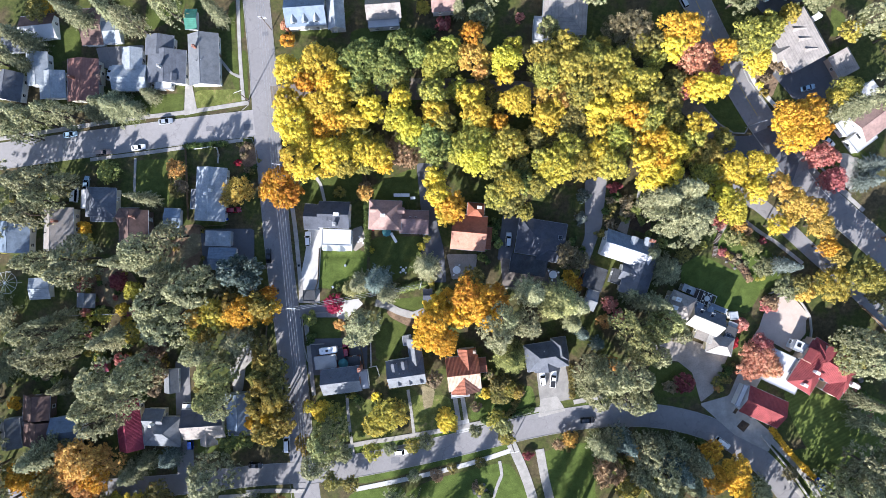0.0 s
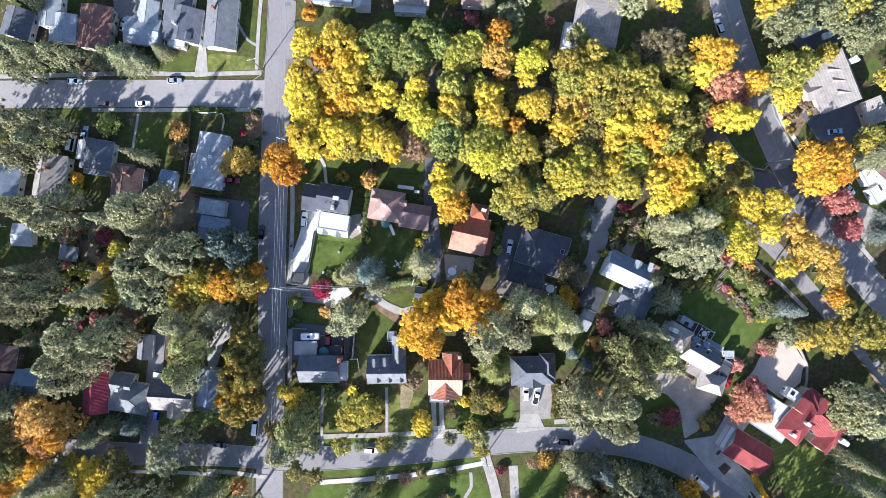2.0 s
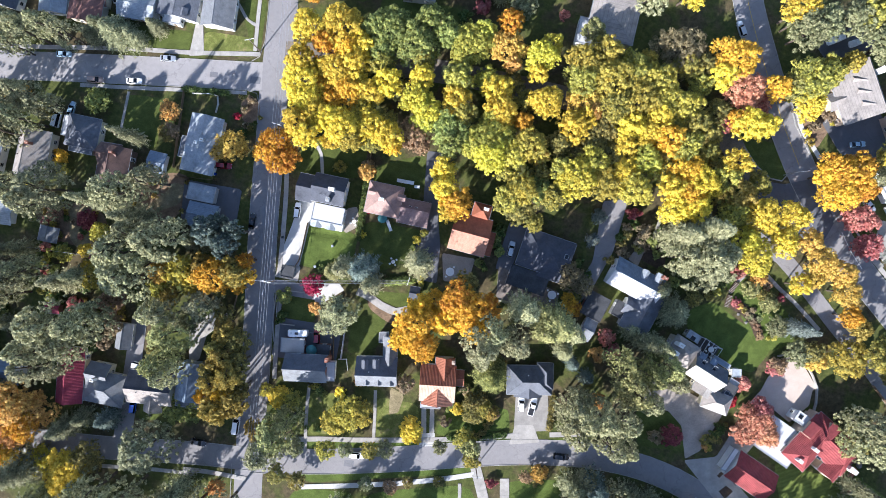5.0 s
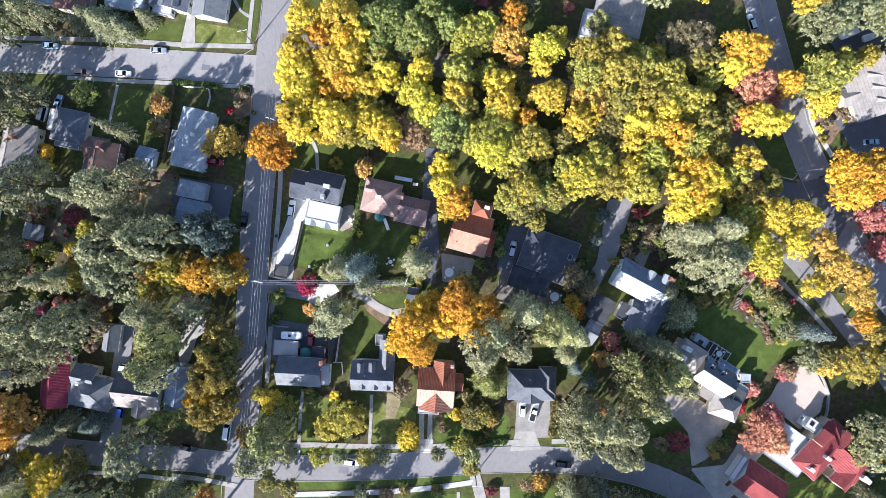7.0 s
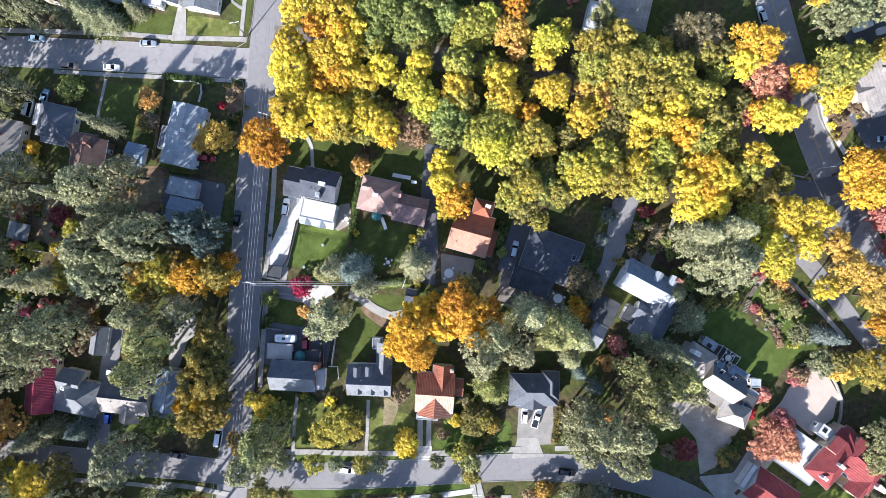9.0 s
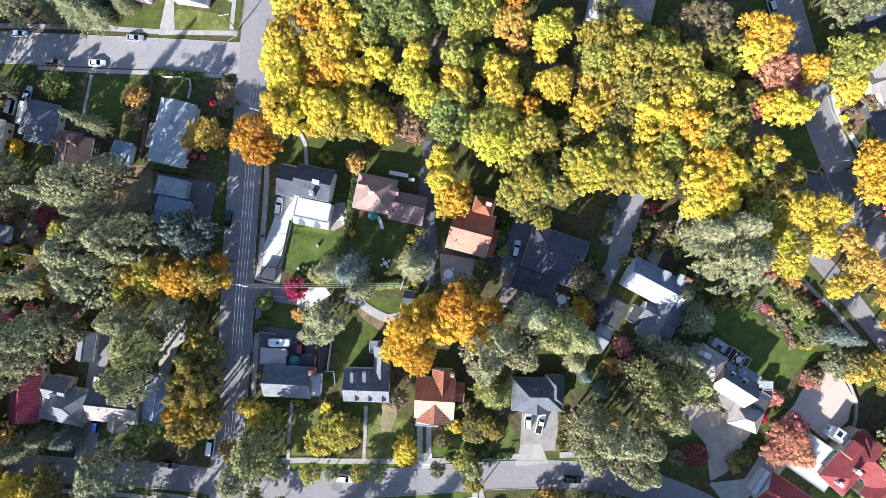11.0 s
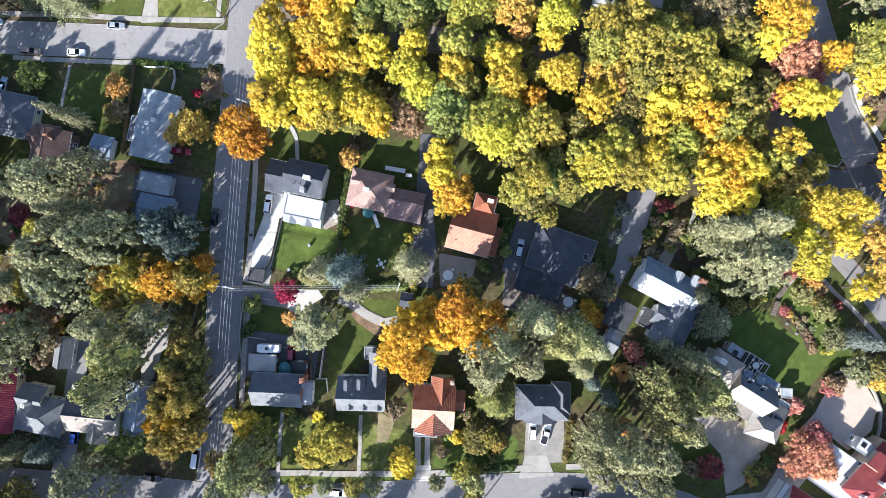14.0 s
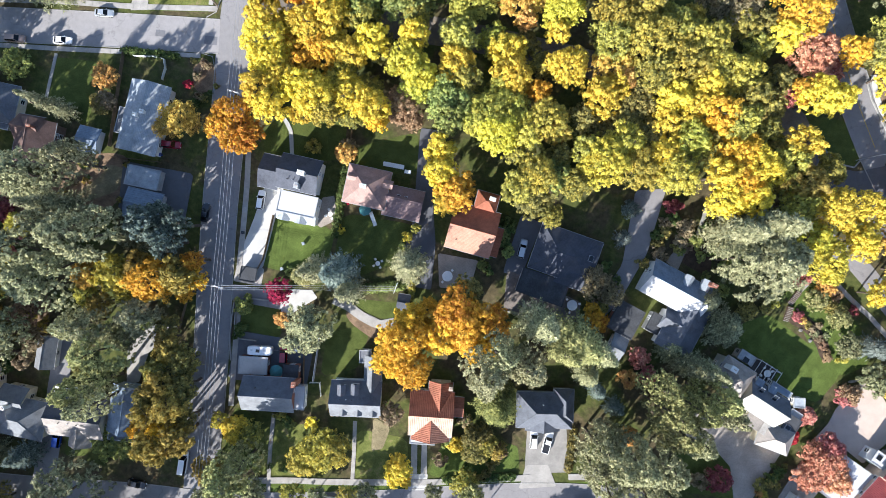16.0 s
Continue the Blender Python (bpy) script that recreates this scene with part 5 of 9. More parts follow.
patch("lawn", [(-41.90, -67.54), (-15.95, -62.88), (8.14, -59.16), (32.21, -53.58), (33.14, -55.99), (8.14, -61.57), (-15.95, -66.04), (-41.91, -69.77)], LAWN_GREEN, "grass verge between sidewalk and kerb", "lawn", 0.024)
patch("lawn", [(41.46, -52.64), (52.56, -50.23), (52.56, -52.27), (41.46, -54.13)], LAWN_GREEN, "grass verge between sidewalk and kerb", "lawn", 0.025)
patch("lawn", [(-4.83, -76.80), (21.11, -70.28), (28.53, -82.34), (30.39, -97.21), (-15.96, -97.25), (-17.81, -84.24)], LAWN_GREEN, "mown green garden lawn", "lawn", 0.026)
patch("lawn", [(31.29, -67.49), (48.88, -63.77), (49.83, -86.04), (36.88, -97.20), (33.16, -82.34)], LAWN_GREEN, "mown green garden lawn", "lawn", 0.027)
patch("lawn", [(-30.78, -75.89), (21.11, -64.71), (22.03, -66.57), (-27.08, -78.30)], LAWN_GREEN, "grass verge between sidewalk and kerb", "lawn", 0.028)
patch("lawn", [(-30.79, -80.54), (-12.24, -78.66), (-15.96, -91.68), (-34.51, -91.69)], LAWN_GREEN, "mown green garden lawn", "lawn", 0.029)
patch("lawn", [(-81.53, 50.95), (-65.43, 51.31), (-64.89, 46.88), (-81.54, 44.49)], LAWN_DRY, "patchy dry front lawn", "lawn", 0.030)
patch("lawn", [(-101.89, 49.11), (-85.23, 50.03), (-85.24, 43.94), (-103.76, 41.73)], LAWN, "mown green garden lawn", "lawn", 0.031)
patch("lawn", [(-82.47, 44.49), (-65.81, 46.33), (-65.81, 45.77), (-81.54, 43.20)], LAWN, "mown green garden lawn", "lawn", 0.031)
patch("lawn", [(-98.13, 69.41), (-86.10, 74.93), (-84.23, 80.46), (-97.18, 80.47)], LAWN, "mown green garden lawn", "lawn", 0.032)
patch("lawn", [(-131.44, 69.44), (-119.40, 71.27), (-118.50, 62.97), (-124.99, 60.20), (-129.62, 60.21)], LAWN, "mown green garden lawn", "lawn", 0.033)
patch("lawn", [(-101.95, 27.87), (-89.91, 28.79), (-89.95, 12.15), (-101.05, 15.85)], LAWN, "mown green garden lawn", "lawn", 0.034)
patch("lawn", [(-81.62, 8.45), (-71.43, 9.37), (-71.44, 6.60), (-81.63, 6.23)], LAWN_DRY, "patchy dry lawn strip", "lawn", 0.035)
patch("lawn", [(-71.33, 63.86), (-68.00, 63.86), (-66.73, 48.17), (-70.42, 56.48)], LAWN, "mown green garden lawn", "lawn", 0.036)
patch("lawn", [(-70.37, 78.61), (-68.34, 80.45), (-68.18, 67.55), (-70.95, 67.55)], LAWN, "mown green garden lawn", "lawn", 0.037)
patch("lawn", [(-66.15, 63.86), (-64.67, 63.85), (-63.96, 48.17), (-65.44, 49.10)], LAWN, "mown green garden lawn", "lawn", 0.038)
patch("lawn", [(-66.86, 80.45), (-65.94, 80.45), (-65.22, 68.47), (-66.51, 67.54)], LAWN, "mown green garden lawn", "lawn", 0.039)
# tree shade painted into the asphalt colour
patch("driveway", [(100.93, 79.08), (110.14, 86.35), (119.10, 87.26), (119.85, 80.10), (111.17, 76.50), (104.00, 75.77)], ASPHALT_DARK_SHADE, "asphalt yard with tree shade in its dark tone", "driveway", 0.068)
patch("lawn", [(131.75, 28.72), (135.43, 29.64), (137.30, 23.19), (133.63, 17.65)], LAWN, "mown green garden lawn", "lawn", 0.040)
patch("lawn", [(-145.65, -11.93), (-137.30, -11.00), (-137.33, -19.34), (-141.97, -20.27)], LAWN, "mown green garden lawn", "lawn", 0.040)
patch("lawn", [(-71.52, -32.30), (-64.10, -30.44), (-65.97, -37.86), (-71.53, -39.72)], LAWN, "mown green garden lawn", "lawn", 0.041)
patch("lawn", [(-80.85, -62.00), (-75.29, -61.99), (-75.30, -67.57), (-80.87, -68.50)], LAWN, "mown green garden lawn", "lawn", 0.042)
patch("lawn", [(-48.20, 80.43), (-34.35, 80.42), (-34.36, 67.52), (-49.14, 69.38)], LAWN, "mown green garden lawn", "lawn", 0.043)
patch("lawn", [(-30.66, 71.20), (-4.81, 71.18), (-4.81, 58.28), (-30.67, 58.30)], LAWN, "mown green garden lawn", "lawn", 0.044)
patch("soil_patch", [(-97.39, 1.04), (-84.40, 7.52), (-77.00, 6.60), (-78.88, -6.36), (-95.59, -17.48)], SOIL, "bare brown soil with dry weeds", "soil", 0.045)
patch("soil_patch", [(-123.37, -8.22), (-101.12, -6.36), (-100.23, -19.33), (-112.28, -20.26), (-121.54, -15.63)], SOIL, "bare reddish soil with leaf litter", "soil", 0.046)
patch("soil_patch", [(-19.33, -20.40), (-15.13, -22.07), (-9.91, -24.04), (-7.56, -26.21), (-11.08, -26.52), (-14.25, -25.15), (-18.21, -22.96)], SOIL, "bare reddish garden soil", "soil", 0.047)
patch("lawn", [(-7.60, -45.25), (-2.97, -47.10), (-3.90, -52.67), (-6.68, -53.60)], DRY_GRASS, "worn dry patch in a lawn", "lawn", 0.048)
patch("soil_patch", [(-94.69, -30.45), (-90.06, -30.45), (-91.95, -47.15), (-95.66, -47.15)], SOIL, "bare soil beside a shed", "soil", 0.048)
patch("garden_bed", [(56.16, 12.13), (65.39, 13.97), (69.10, 2.89), (58.02, 6.59)], MULCH, "dark mulched garden bed", "garden bed", 0.049)
patch("lawn", [(86.5, 3.2), (91.0, 6.0), (96.0, 6.6), (106.5, -1.5), (110.5, -10.5), (104.5, -14.5), (98.5, -13.0), (92.0, -4.0)], LAWN_GREEN, "mown green lawn behind a shrub border", "lawn", 0.050)
patch("garden_bed", [(88.0, -3.6), (90.2, -0.9), (93.8, -1.6), (97.2, -4.0), (100.2, -7.8), (100.6, -11.6), (98.6, -11.8), (96.4, -7.6), (93.0, -5.0)], MULCH, "dark mulched curved garden bed", "garden bed", 0.058)
patch("garden_bed", [(-67.69, 32.48), (-62.13, 34.32), (-60.30, 26.93), (-65.85, 25.09)], SOIL, "gravelly corner garden bed", "garden bed", 0.052)
patch("driveway", [(-44.22, 6.96), (-39.60, 6.22), (-40.35, -1.73), (-41.10, -14.13), (-46.29, -14.50), (-47.02, -10.06), (-45.53, -2.66)], CONCRETE_PALE, "bright pale concrete driveway", "driveway", 0.072)
patch("driveway", [(-47.40, -14.69), (-40.73, -14.13), (-40.74, -18.58), (-47.77, -18.58)], CONCRETE, "small concrete parking pad", "driveway", 0.076)
patch("driveway", [(-47.78, -19.32), (-34.44, -19.32), (-34.44, -23.39), (-47.41, -23.40)], ASPHALT, "grey asphalt side drive", "driveway", 0.080)
patch("driveway", [(-36.29, -20.43), (-33.70, -18.02), (-28.14, -17.28), (-26.48, -18.95), (-30.37, -22.28), (-33.71, -25.62), (-35.00, -23.02)], CONCRETE_PALE, "bright concrete turning area", "driveway", 0.084)
sidewalk([(-22.58, -18.56), (-18.84, -19.50), (-14.93, -21.38), (-10.16, -22.63), (-6.35, -21.28)], 2.22, material=CONCRETE)
# yard surface darkened to carry the shade lying on it
patch("driveway", [(-44.64, -30.44), (-25.19, -30.06), (-25.20, -41.55), (-44.66, -42.49)], ASPHALT_DARK_SHADE, "asphalt yard behind a house, shade painted into its tone", "driveway", 0.088)
patch("driveway", [(30.21, -41.03), (39.60, -38.87), (42.20, -50.00), (31.56, -52.24)], DRIVE, "wide concrete driveway", "driveway", 0.092)
patch("driveway", [(31.55, -50.14), (36.99, -49.16), (39.86, -53.96), (30.83, -56.20)], CONCRETE, "bright concrete driveway apron", "driveway", 0.096)
patch("driveway", [(2.58, -48.59), (4.06, -48.58), (5.55, -57.30), (4.07, -57.67)], CONCRETE, "concrete wheel strip of a driveway", "driveway", 0.100)
patch("driveway", [(5.18, -48.58), (6.47, -48.58), (7.96, -56.93), (6.47, -57.30)], CONCRETE, "concrete wheel strip of a driveway", "driveway", 0.104)
patch("driveway", [(3.70, -57.49), (8.14, -56.74), (8.51, -60.64), (4.07, -61.57)], CONCRETE_PALE, "bright concrete driveway apron", "driveway", 0.108)
patch("driveway", [(-84.67, 52.80), (-82.45, 52.80), (-80.62, 43.57), (-85.06, 42.64)], CONCRETE, "pale concrete driveway", "driveway", 0.112)
patch("driveway", [(-113.87, 64.81), (-98.14, 65.72), (-98.16, 60.19), (-105.56, 57.42), (-112.04, 58.35)], ASPHALT, "asphalt yard between garages", "driveway", 0.116)
# house and tree shadows put into this drive's dark colour
patch("driveway", [(-9.07, 26.92), (-4.08, 27.29), (-2.97, 10.29), (-0.19, -0.81), (0.73, -11.91), (-4.82, -11.91), (-8.15, -6.36), (-6.67, 2.89)], ASPHALT_DARK_SHADE, "asphalt driveway between houses, shadows painted into its tone", "driveway", 0.120)
patch("driveway", [(45.99, 21.36), (53.37, 23.21), (51.55, 6.59), (46.95, -6.35), (43.26, -11.90), (41.41, -8.20), (46.02, 2.89)], ASPHALT, "asphalt driveway between houses", "driveway", 0.124)
patch("driveway", [(19.21, 10.29), (24.76, 9.36), (22.00, -4.50), (17.37, -4.50)], ASPHALT_DARK_SHADE, "dark asphalt driveway", "driveway", 0.128)
patch("driveway", [(67.32, -30.40), (76.56, -29.47), (93.20, -35.02), (88.06, -47.99), (84.00, -51.14), (81.20, -41.51), (76.58, -37.80), (69.18, -36.88)], PAVER, "tan paved turning circle", "driveway", 0.132)
patch("driveway", [(83.63, -51.69), (93.24, -48.91), (97.83, -37.79), (103.36, -35.02), (107.06, -37.79), (100.63, -48.91), (96.94, -52.61), (108.06, -61.87), (106.23, -67.44), (95.12, -61.88)], CONCRETE, "pale concrete drive beside a red-roofed garage", "driveway", 0.136)
patch("driveway", [(104.83, -20.17), (109.32, -15.15), (112.72, -15.30), (115.38, -18.41), (118.36, -23.42), (118.17, -28.61), (113.16, -34.78), (105.11, -30.26)], COURT, "tan paved court beside a house", "driveway", 0.140)
patch("driveway", [(-88.22, -37.87), (-83.58, -37.87), (-81.82, -76.86), (-87.39, -76.87)], ASPHALT, "narrow asphalt driveway", "driveway", 0.144)
patch("driveway", [(-70.60, -37.86), (-62.25, -30.44), (-58.54, -32.67), (-65.04, -39.72), (-65.98, -47.14), (-68.77, -48.99)], CONCRETE, "curved concrete drive", "driveway", 0.148)
# darker than its own asphalt: tree shade is in the colour
patch("driveway", [(-79.78, 5.67), (-62.18, 5.67), (-62.20, -6.36), (-78.88, -6.36)], ASPHALT_DARK_SHADE, "old asphalt yard darkened for tree shade", "driveway", 0.152)
patch("driveway", [(-29.79, 5.67), (-27.01, 6.59), (-25.17, 1.04), (-28.87, -1.73), (-30.72, -0.81)], PAVER, "paved round patio", "driveway", 0.156)
patch("deck", [(18.30, -3.58), (37.71, -8.20), (37.72, -13.75), (19.23, -13.75)], DECK, "weathered deck behind a house", "driveway", 0.160)
patch("terrace", [(0.73, -2.66), (10.90, -2.66), (9.98, -10.05), (2.58, -10.98)], PAVER, "brown paved terrace", "driveway", 0.164)
patch("driveway", [(129.90, 29.64), (135.44, 28.72), (131.78, 19.50), (128.09, 21.35)], CONCRETE, "concrete forecourt", "driveway", 0.168)
patch("driveway", [(-70.82, -89.18), (-63.04, -87.88), (-58.52, -99.05), (-68.76, -101.66)], ASPHALT, "asphalt driveway", "driveway", 0.172)
sidewalk([(-156.59, 33.43), (-145.46, 35.09), (-126.92, 37.86), (-104.69, 41.36), (-84.32, 43.75), (-63.96, 46.88)], 1.29, material=CONCRETE)
sidewalk([(-67.76, 95.18), (-67.41, 80.45), (-66.71, 62.01), (-65.63, 47.62)], 1.11, material=CONCRETE)
sidewalk([(-115.84, 28.24), (-99.16, 30.27), (-84.35, 32.30), (-65.83, 34.69)], 1.11, material=CONCRETE)
sidewalk([(-50.50, 17.69), (-48.85, 6.59), (-47.57, -6.36), (-46.84, -15.62)], 1.29, material=CONCRETE)
sidewalk([(-45.37, -23.03), (-43.91, -37.85), (-42.62, -48.98)], 1.29, material=CONCRETE)
sidewalk([(-42.28, -67.91), (-27.07, -64.75), (-15.95, -63.07), (-2.97, -60.83), (9.99, -58.41), (21.10, -55.81), (33.13, -53.02)], 1.48, material=CONCRETE)
sidewalk([(42.38, -51.16), (53.48, -48.93)], 1.48, material=CONCRETE)
sidewalk([(-30.79, -80.17), (-15.95, -77.18), (-1.12, -73.83), (11.85, -70.29), (22.03, -66.94)], 1.48, material=CONCRETE_PALE)
sidewalk([(22.03, -64.90), (25.74, -73.06), (28.90, -82.34), (30.76, -91.63)], 3.14, material=CONCRETE)
sidewalk([(31.29, -66.56), (33.15, -76.77), (35.94, -87.91)], 2.77, material=CONCRETE)
sidewalk([(18.15, -70.47), (18.89, -74.92), (17.41, -78.64), (15.56, -84.21)], 0.92, material=CONCRETE)
sidewalk([(-42.72, 23.23), (-40.51, 20.46), (-39.03, 14.36)], 0.92, material=CONCRETE_PALE)
sidewalk([(-31.87, -48.97), (-31.32, -56.40), (-30.40, -63.82), (-29.67, -68.46)], 0.92, material=CONCRETE)
sidewalk([(-11.86, -47.11), (-10.75, -54.53), (-9.83, -61.95)], 0.92, material=CONCRETE)
sidewalk([(-74.29, 62.39), (-69.49, 56.48), (-65.80, 55.00)], 0.74, material=CONCRETE)
sidewalk([(-101.02, 28.79), (-101.42, 17.70)], 0.74, material=CONCRETE)
sidewalk([(94.3, 11.2), (102.9, 4.7), (108.4, 1.2), (117.2, -5.7)], 1.11, material=CONCRETE)
sidewalk([(104.36, -60.95), (111.78, -68.36), (119.20, -76.70), (124.78, -85.97)], 1.66, material=CONCRETE)
sidewalk([(90.2, 4.3), (91.8, 6.6), (94.0, 9.6)], 1.3, material=CONCRETE)
sidewalk([(-61.39, -81.73), (-71.97, -82.25), (-89.45, -84.10)], 1.11, material=CONCRETE)
sidewalk([(-45.62, -80.34), (-58.08, -80.29), (-65.11, -80.75)], 1.29, material=CONCRETE)
for xx, yy, rr in ((-76.6, 38.4, 1.2), (-64.0, 38.9, 1.6), (-58.4, 69.4, 1.0), (-15.9, -70.3, 1.5), (19.2, -61.9, 1.3)):
    patch('asphalt_patch', [(xx - rr, yy - rr * 0.7), (xx + rr, yy - rr * 0.6), (xx + rr * 0.9, yy + rr * 0.7), (xx - rr, yy + rr * 0.6)], PATCH, 'darker repair patch in the asphalt', 'asphalt patch', 0.072)

# ---------------------------------------------------------------- houses
h = house_at("house", -37.58, 9.17, -2.0, "white house with slate-grey shingle roof and white bays", "house")
wing(h, 2.58, 0.83, 8.98, 7.42, 0.0, 5.6, 2.6, "gable", "dark", "white", frac=0.5, door=True)
wing(h, -4.71, 0.02, 4.14, 7.22, 0.0, 4.0, 2.0, "gable", "dark", "white")
wing(h, 3.49, -6.28, 8.96, 4.80, 0.0, 4.8, 0.2, "flat", "white", "white", over=0.2)
chimney(h, 3.97, 0.81, 7.0, 10.2, 1.5, 0.9, "white")
chimney(h, 3.19, -2.20, 5.2, 8.8, 0.9, 1.2, "grey")
lean_to(h, 3.49, -9.35, 9.3, 1.9, 3.2, 1.1, "pale", "white")
for bx in (0.55, 4.75):
    dormer(h, bx, -9.55, 2.9, 2.5, 2.0, 0.75, 0.75, 0, "pale", "white")
roof_bits(h, 1.22, -1.07, 7.6, 2, 1.2)
h = house_at("house", -17.39, 9.89, -2.0, "pink house with faded hipped shingle roof and low wing", "house")
wing(h, -1.44, -0.05, 9.54, 8.46, 0.0, 4.6, 3.0, "hip", "pink", "tan", door=True)
wing(h, 7.81, -1.89, 8.46, 6.66, 0.0, 3.0, 1.6, "gable", "mauve", "tan", frac=0.6)
chimney(h, -1.80, -0.36, 6.0, 8.6, 1.3, 0.8, "white")
dormer(h, 3.60, 1.44, 5.6, 1.6, 2.0, 0.6, 0.7, 90, "pink", "tan")
dormer(h, -5.04, 1.44, 5.4, 1.4, 1.8, 0.6, 0.6, -90, "pink", "tan")
skylight(h, 6.48, -0.72, 4.2, 0.8, 1.0)
skylight(h, 8.28, -0.72, 4.2, 0.8, 1.0)
h = house_at("house", 7.91, 4.26, -5.0, "terracotta house with orange clay tile roof", "house")
wing(h, 0.00, 0.00, 10.26, 10.26, 0.0, 5.0, 2.6, "gable", "orange", "tan", door=True, front="salmon")
wing(h, 1.52, 7.36, 4.50, 3.78, 0.0, 5.0, 1.8, "hip", "orange", "tan")
wing(h, 6.25, -1.26, 1.50, 6.30, 0.0, 3.0, 0.6, "gable", "orange", "tan")
chimney(h, 2.52, 8.10, 5.6, 8.0, 1.3, 0.7, "white")
roof_bits(h, -3.24, -3.24, 6.0, 1)
h = house_at("house", 31.11, 2.47, -9.0, "large dark-roofed house in deep tree shade", "house")
wing(h, 0.00, 0.00, 14.58, 10.62, 0.0, 3.6, 2.4, "hip", "dark", "grey", door=True)
wing(h, 3.88, -3.76, 8.10, 5.58, 0.0, 3.3, 1.4, "hip", "dark", "grey")
wing(h, -2.56, -9.15, 11.48, 5.72, 0.0, 3.0, 0.2, "flat", "flatdark", "grey", over=0.2)
skylight(h, 5.76, 1.08, 4.8, 1.2, 1.5)
roof_bits(h, -1.80, -1.80, 4.9, 2)
h = house_at("house", 58.29, -1.68, -18.0, "white house with steep silver-grey metal-edged roof", "house")
wing(h, -0.22, 0.68, 14.58, 7.74, 0.0, 5.0, 3.0, "gable", "blue", "white", frac=0.5, door=True, front="white")
wing(h, 6.0, -6.0, 13.0, 8.0, 90.0, 4.0, 2.6, "gable", "slate", "white", frac=0.5)
wing(h, 3.0, -6.4, 4.6, 4.2, 0.0, 4.0, 1.9, "gable", "slate", "white", windows=False)
# a deck built as a low block; its dark roof carries the shade on it
wing(h, 0.2, -8.6, 3.6, 4.6, 0.0, 2.8, 0.2, "flat", "flatdark", "grey", over=0.1)
chimney(h, 5.50, 5.20, 5.4, 9.2, 1.4, 0.8, "brick")
dormer(h, 0.71, 3.64, 5.6, 1.8, 2.4, 0.9, 0.8, 180, "pale", "white")
dormer(h, 4.93, 4.63, 5.6, 1.8, 2.4, 0.9, 0.8, 180, "pale", "white")
roof_bits(h, 5.91, -0.73, 6.4, 2, 1.0)
h = house_at("garage", 48.39, -10.26, -18.0, "dark flat-roofed garage beside a white house", "garage")
wing(h, 0.00, 0.00, 6.44, 7.16, 0.0, 2.8, 0.2, "flat", "flatdark", "brick", over=0.2)
wing(h, 1.20, -7.18, 3.06, 5.58, 0.0, 2.8, 1.2, "gable", "grey", "white")
h = house_at("house", 84.12, -23.63, -22.5, "pale cream house with tan shingle roof and terrace", "house")
wing(h, -1.20, -0.30, 9.76, 6.38, 0.0, 6.2, 3.2, "gable", "slate", "cream", frac=0.5, door=True, front="ivory")
wing(h, -10.05, 1.06, 7.16, 6.38, 0.0, 6.0, 2.8, "hip", "tan", "cream")
wing(h, 7.31, -5.91, 7.50, 4.98, 12.0, 3.7, 1.9, "hip", "tan", "cream", front="ivory")
wing(h, 1.57, -4.29, 4.14, 5.26, 90.0, 4.2, 1.4, "gable", "tan", "cream", front="ivory")
wing(h, 9.00, -0.96, 3.24, 3.80, 0.0, 3.2, 0.2, "flat", "flatdark", "cream", over=0.2)
wing(h, 8.12, 4.61, 2.40, 2.12, 30.0, 2.6, 0.2, "flat", "pale", "cream", over=0.2)
wing(h, -8.71, 6.84, 3.80, 2.12, 0.0, 3.0, 0.2, "flat", "pale", "cream", over=0.2)
wing(h, 2.62, 4.85, 5.20, 1.28, 0.0, 2.8, 0.2, "flat", "blue", "cream", over=0.2)
wing(h, 8.92, 1.86, 2.68, 1.20, 0.0, 2.6, 0.2, "flat", "sandflat", "cream", over=0.2, windows=False)
skylight(h, -4.37, 1.62, 8.1, 1.2, 1.7, 30)
skylight(h, -0.77, 1.83, 8.1, 1.2, 1.7, 30)
chimney(h, -13.07, 2.16, 6.2, 9.6, 1.5, 1.1, "white")
chimney(h, -13.13, -0.58, 6.2, 9.6, 1.5, 1.1, "white")
skylight(h, -8.64, 6.28, 3.2, 1.6, 1.4)
skylight(h, 8.55, -1.99, 3.4, 1.4, 1.2)
dormer(h, -4.86, 3.11, 6.4, 1.6, 1.4, 0.5, 0.4, 180, "blue", "white")
dormer(h, -1.33, 3.30, 6.4, 1.6, 1.4, 0.5, 0.4, 180, "blue", "white")
patch("driveway", [(104.37, -22.42), (107.74, -17.55), (111.56, -15.15), (114.80, -17.39), (119.35, -22.92), (116.49, -26.71), (112.97, -30.75), (104.81, -32.68), (100.27, -31.11), (103.01, -26.64)], COURT, "tan paved court beside a house", "driveway", 0.176)
deck_matrix = pose(84.53, -16.93, 0, 0, 0, -22.5)
patch("deck", [tuple((deck_matrix @ Vector((dx, dy, 0)))[:2]) for dx, dy in ((-3.4, -2.6), (3.4, -2.6), (3.4, 2.4), (-3.4, 2.4))], DECK_DARK, "dark stained deck under a pergola", "deck", 0.22)
pergola(84.53, -16.93, -22.5, 6.01, 4.10)
garden_table(85.66, -17.13, 10, 4, 0.9)
h = house_at("house", 120.45, -38.5, -32.0, "large house with red hipped tile roof and gables", "house")
wing(h, 1.71, 1.79, 16.10, 9.64, 0.0, 5.6, 3.4, "hip", "red", "tan", rolls=True, door=True)
wing(h, -3.10, -2.01, 14.74, 7.60, 90.0, 5.6, 3.0, "hip", "red", "tan", rolls=True)
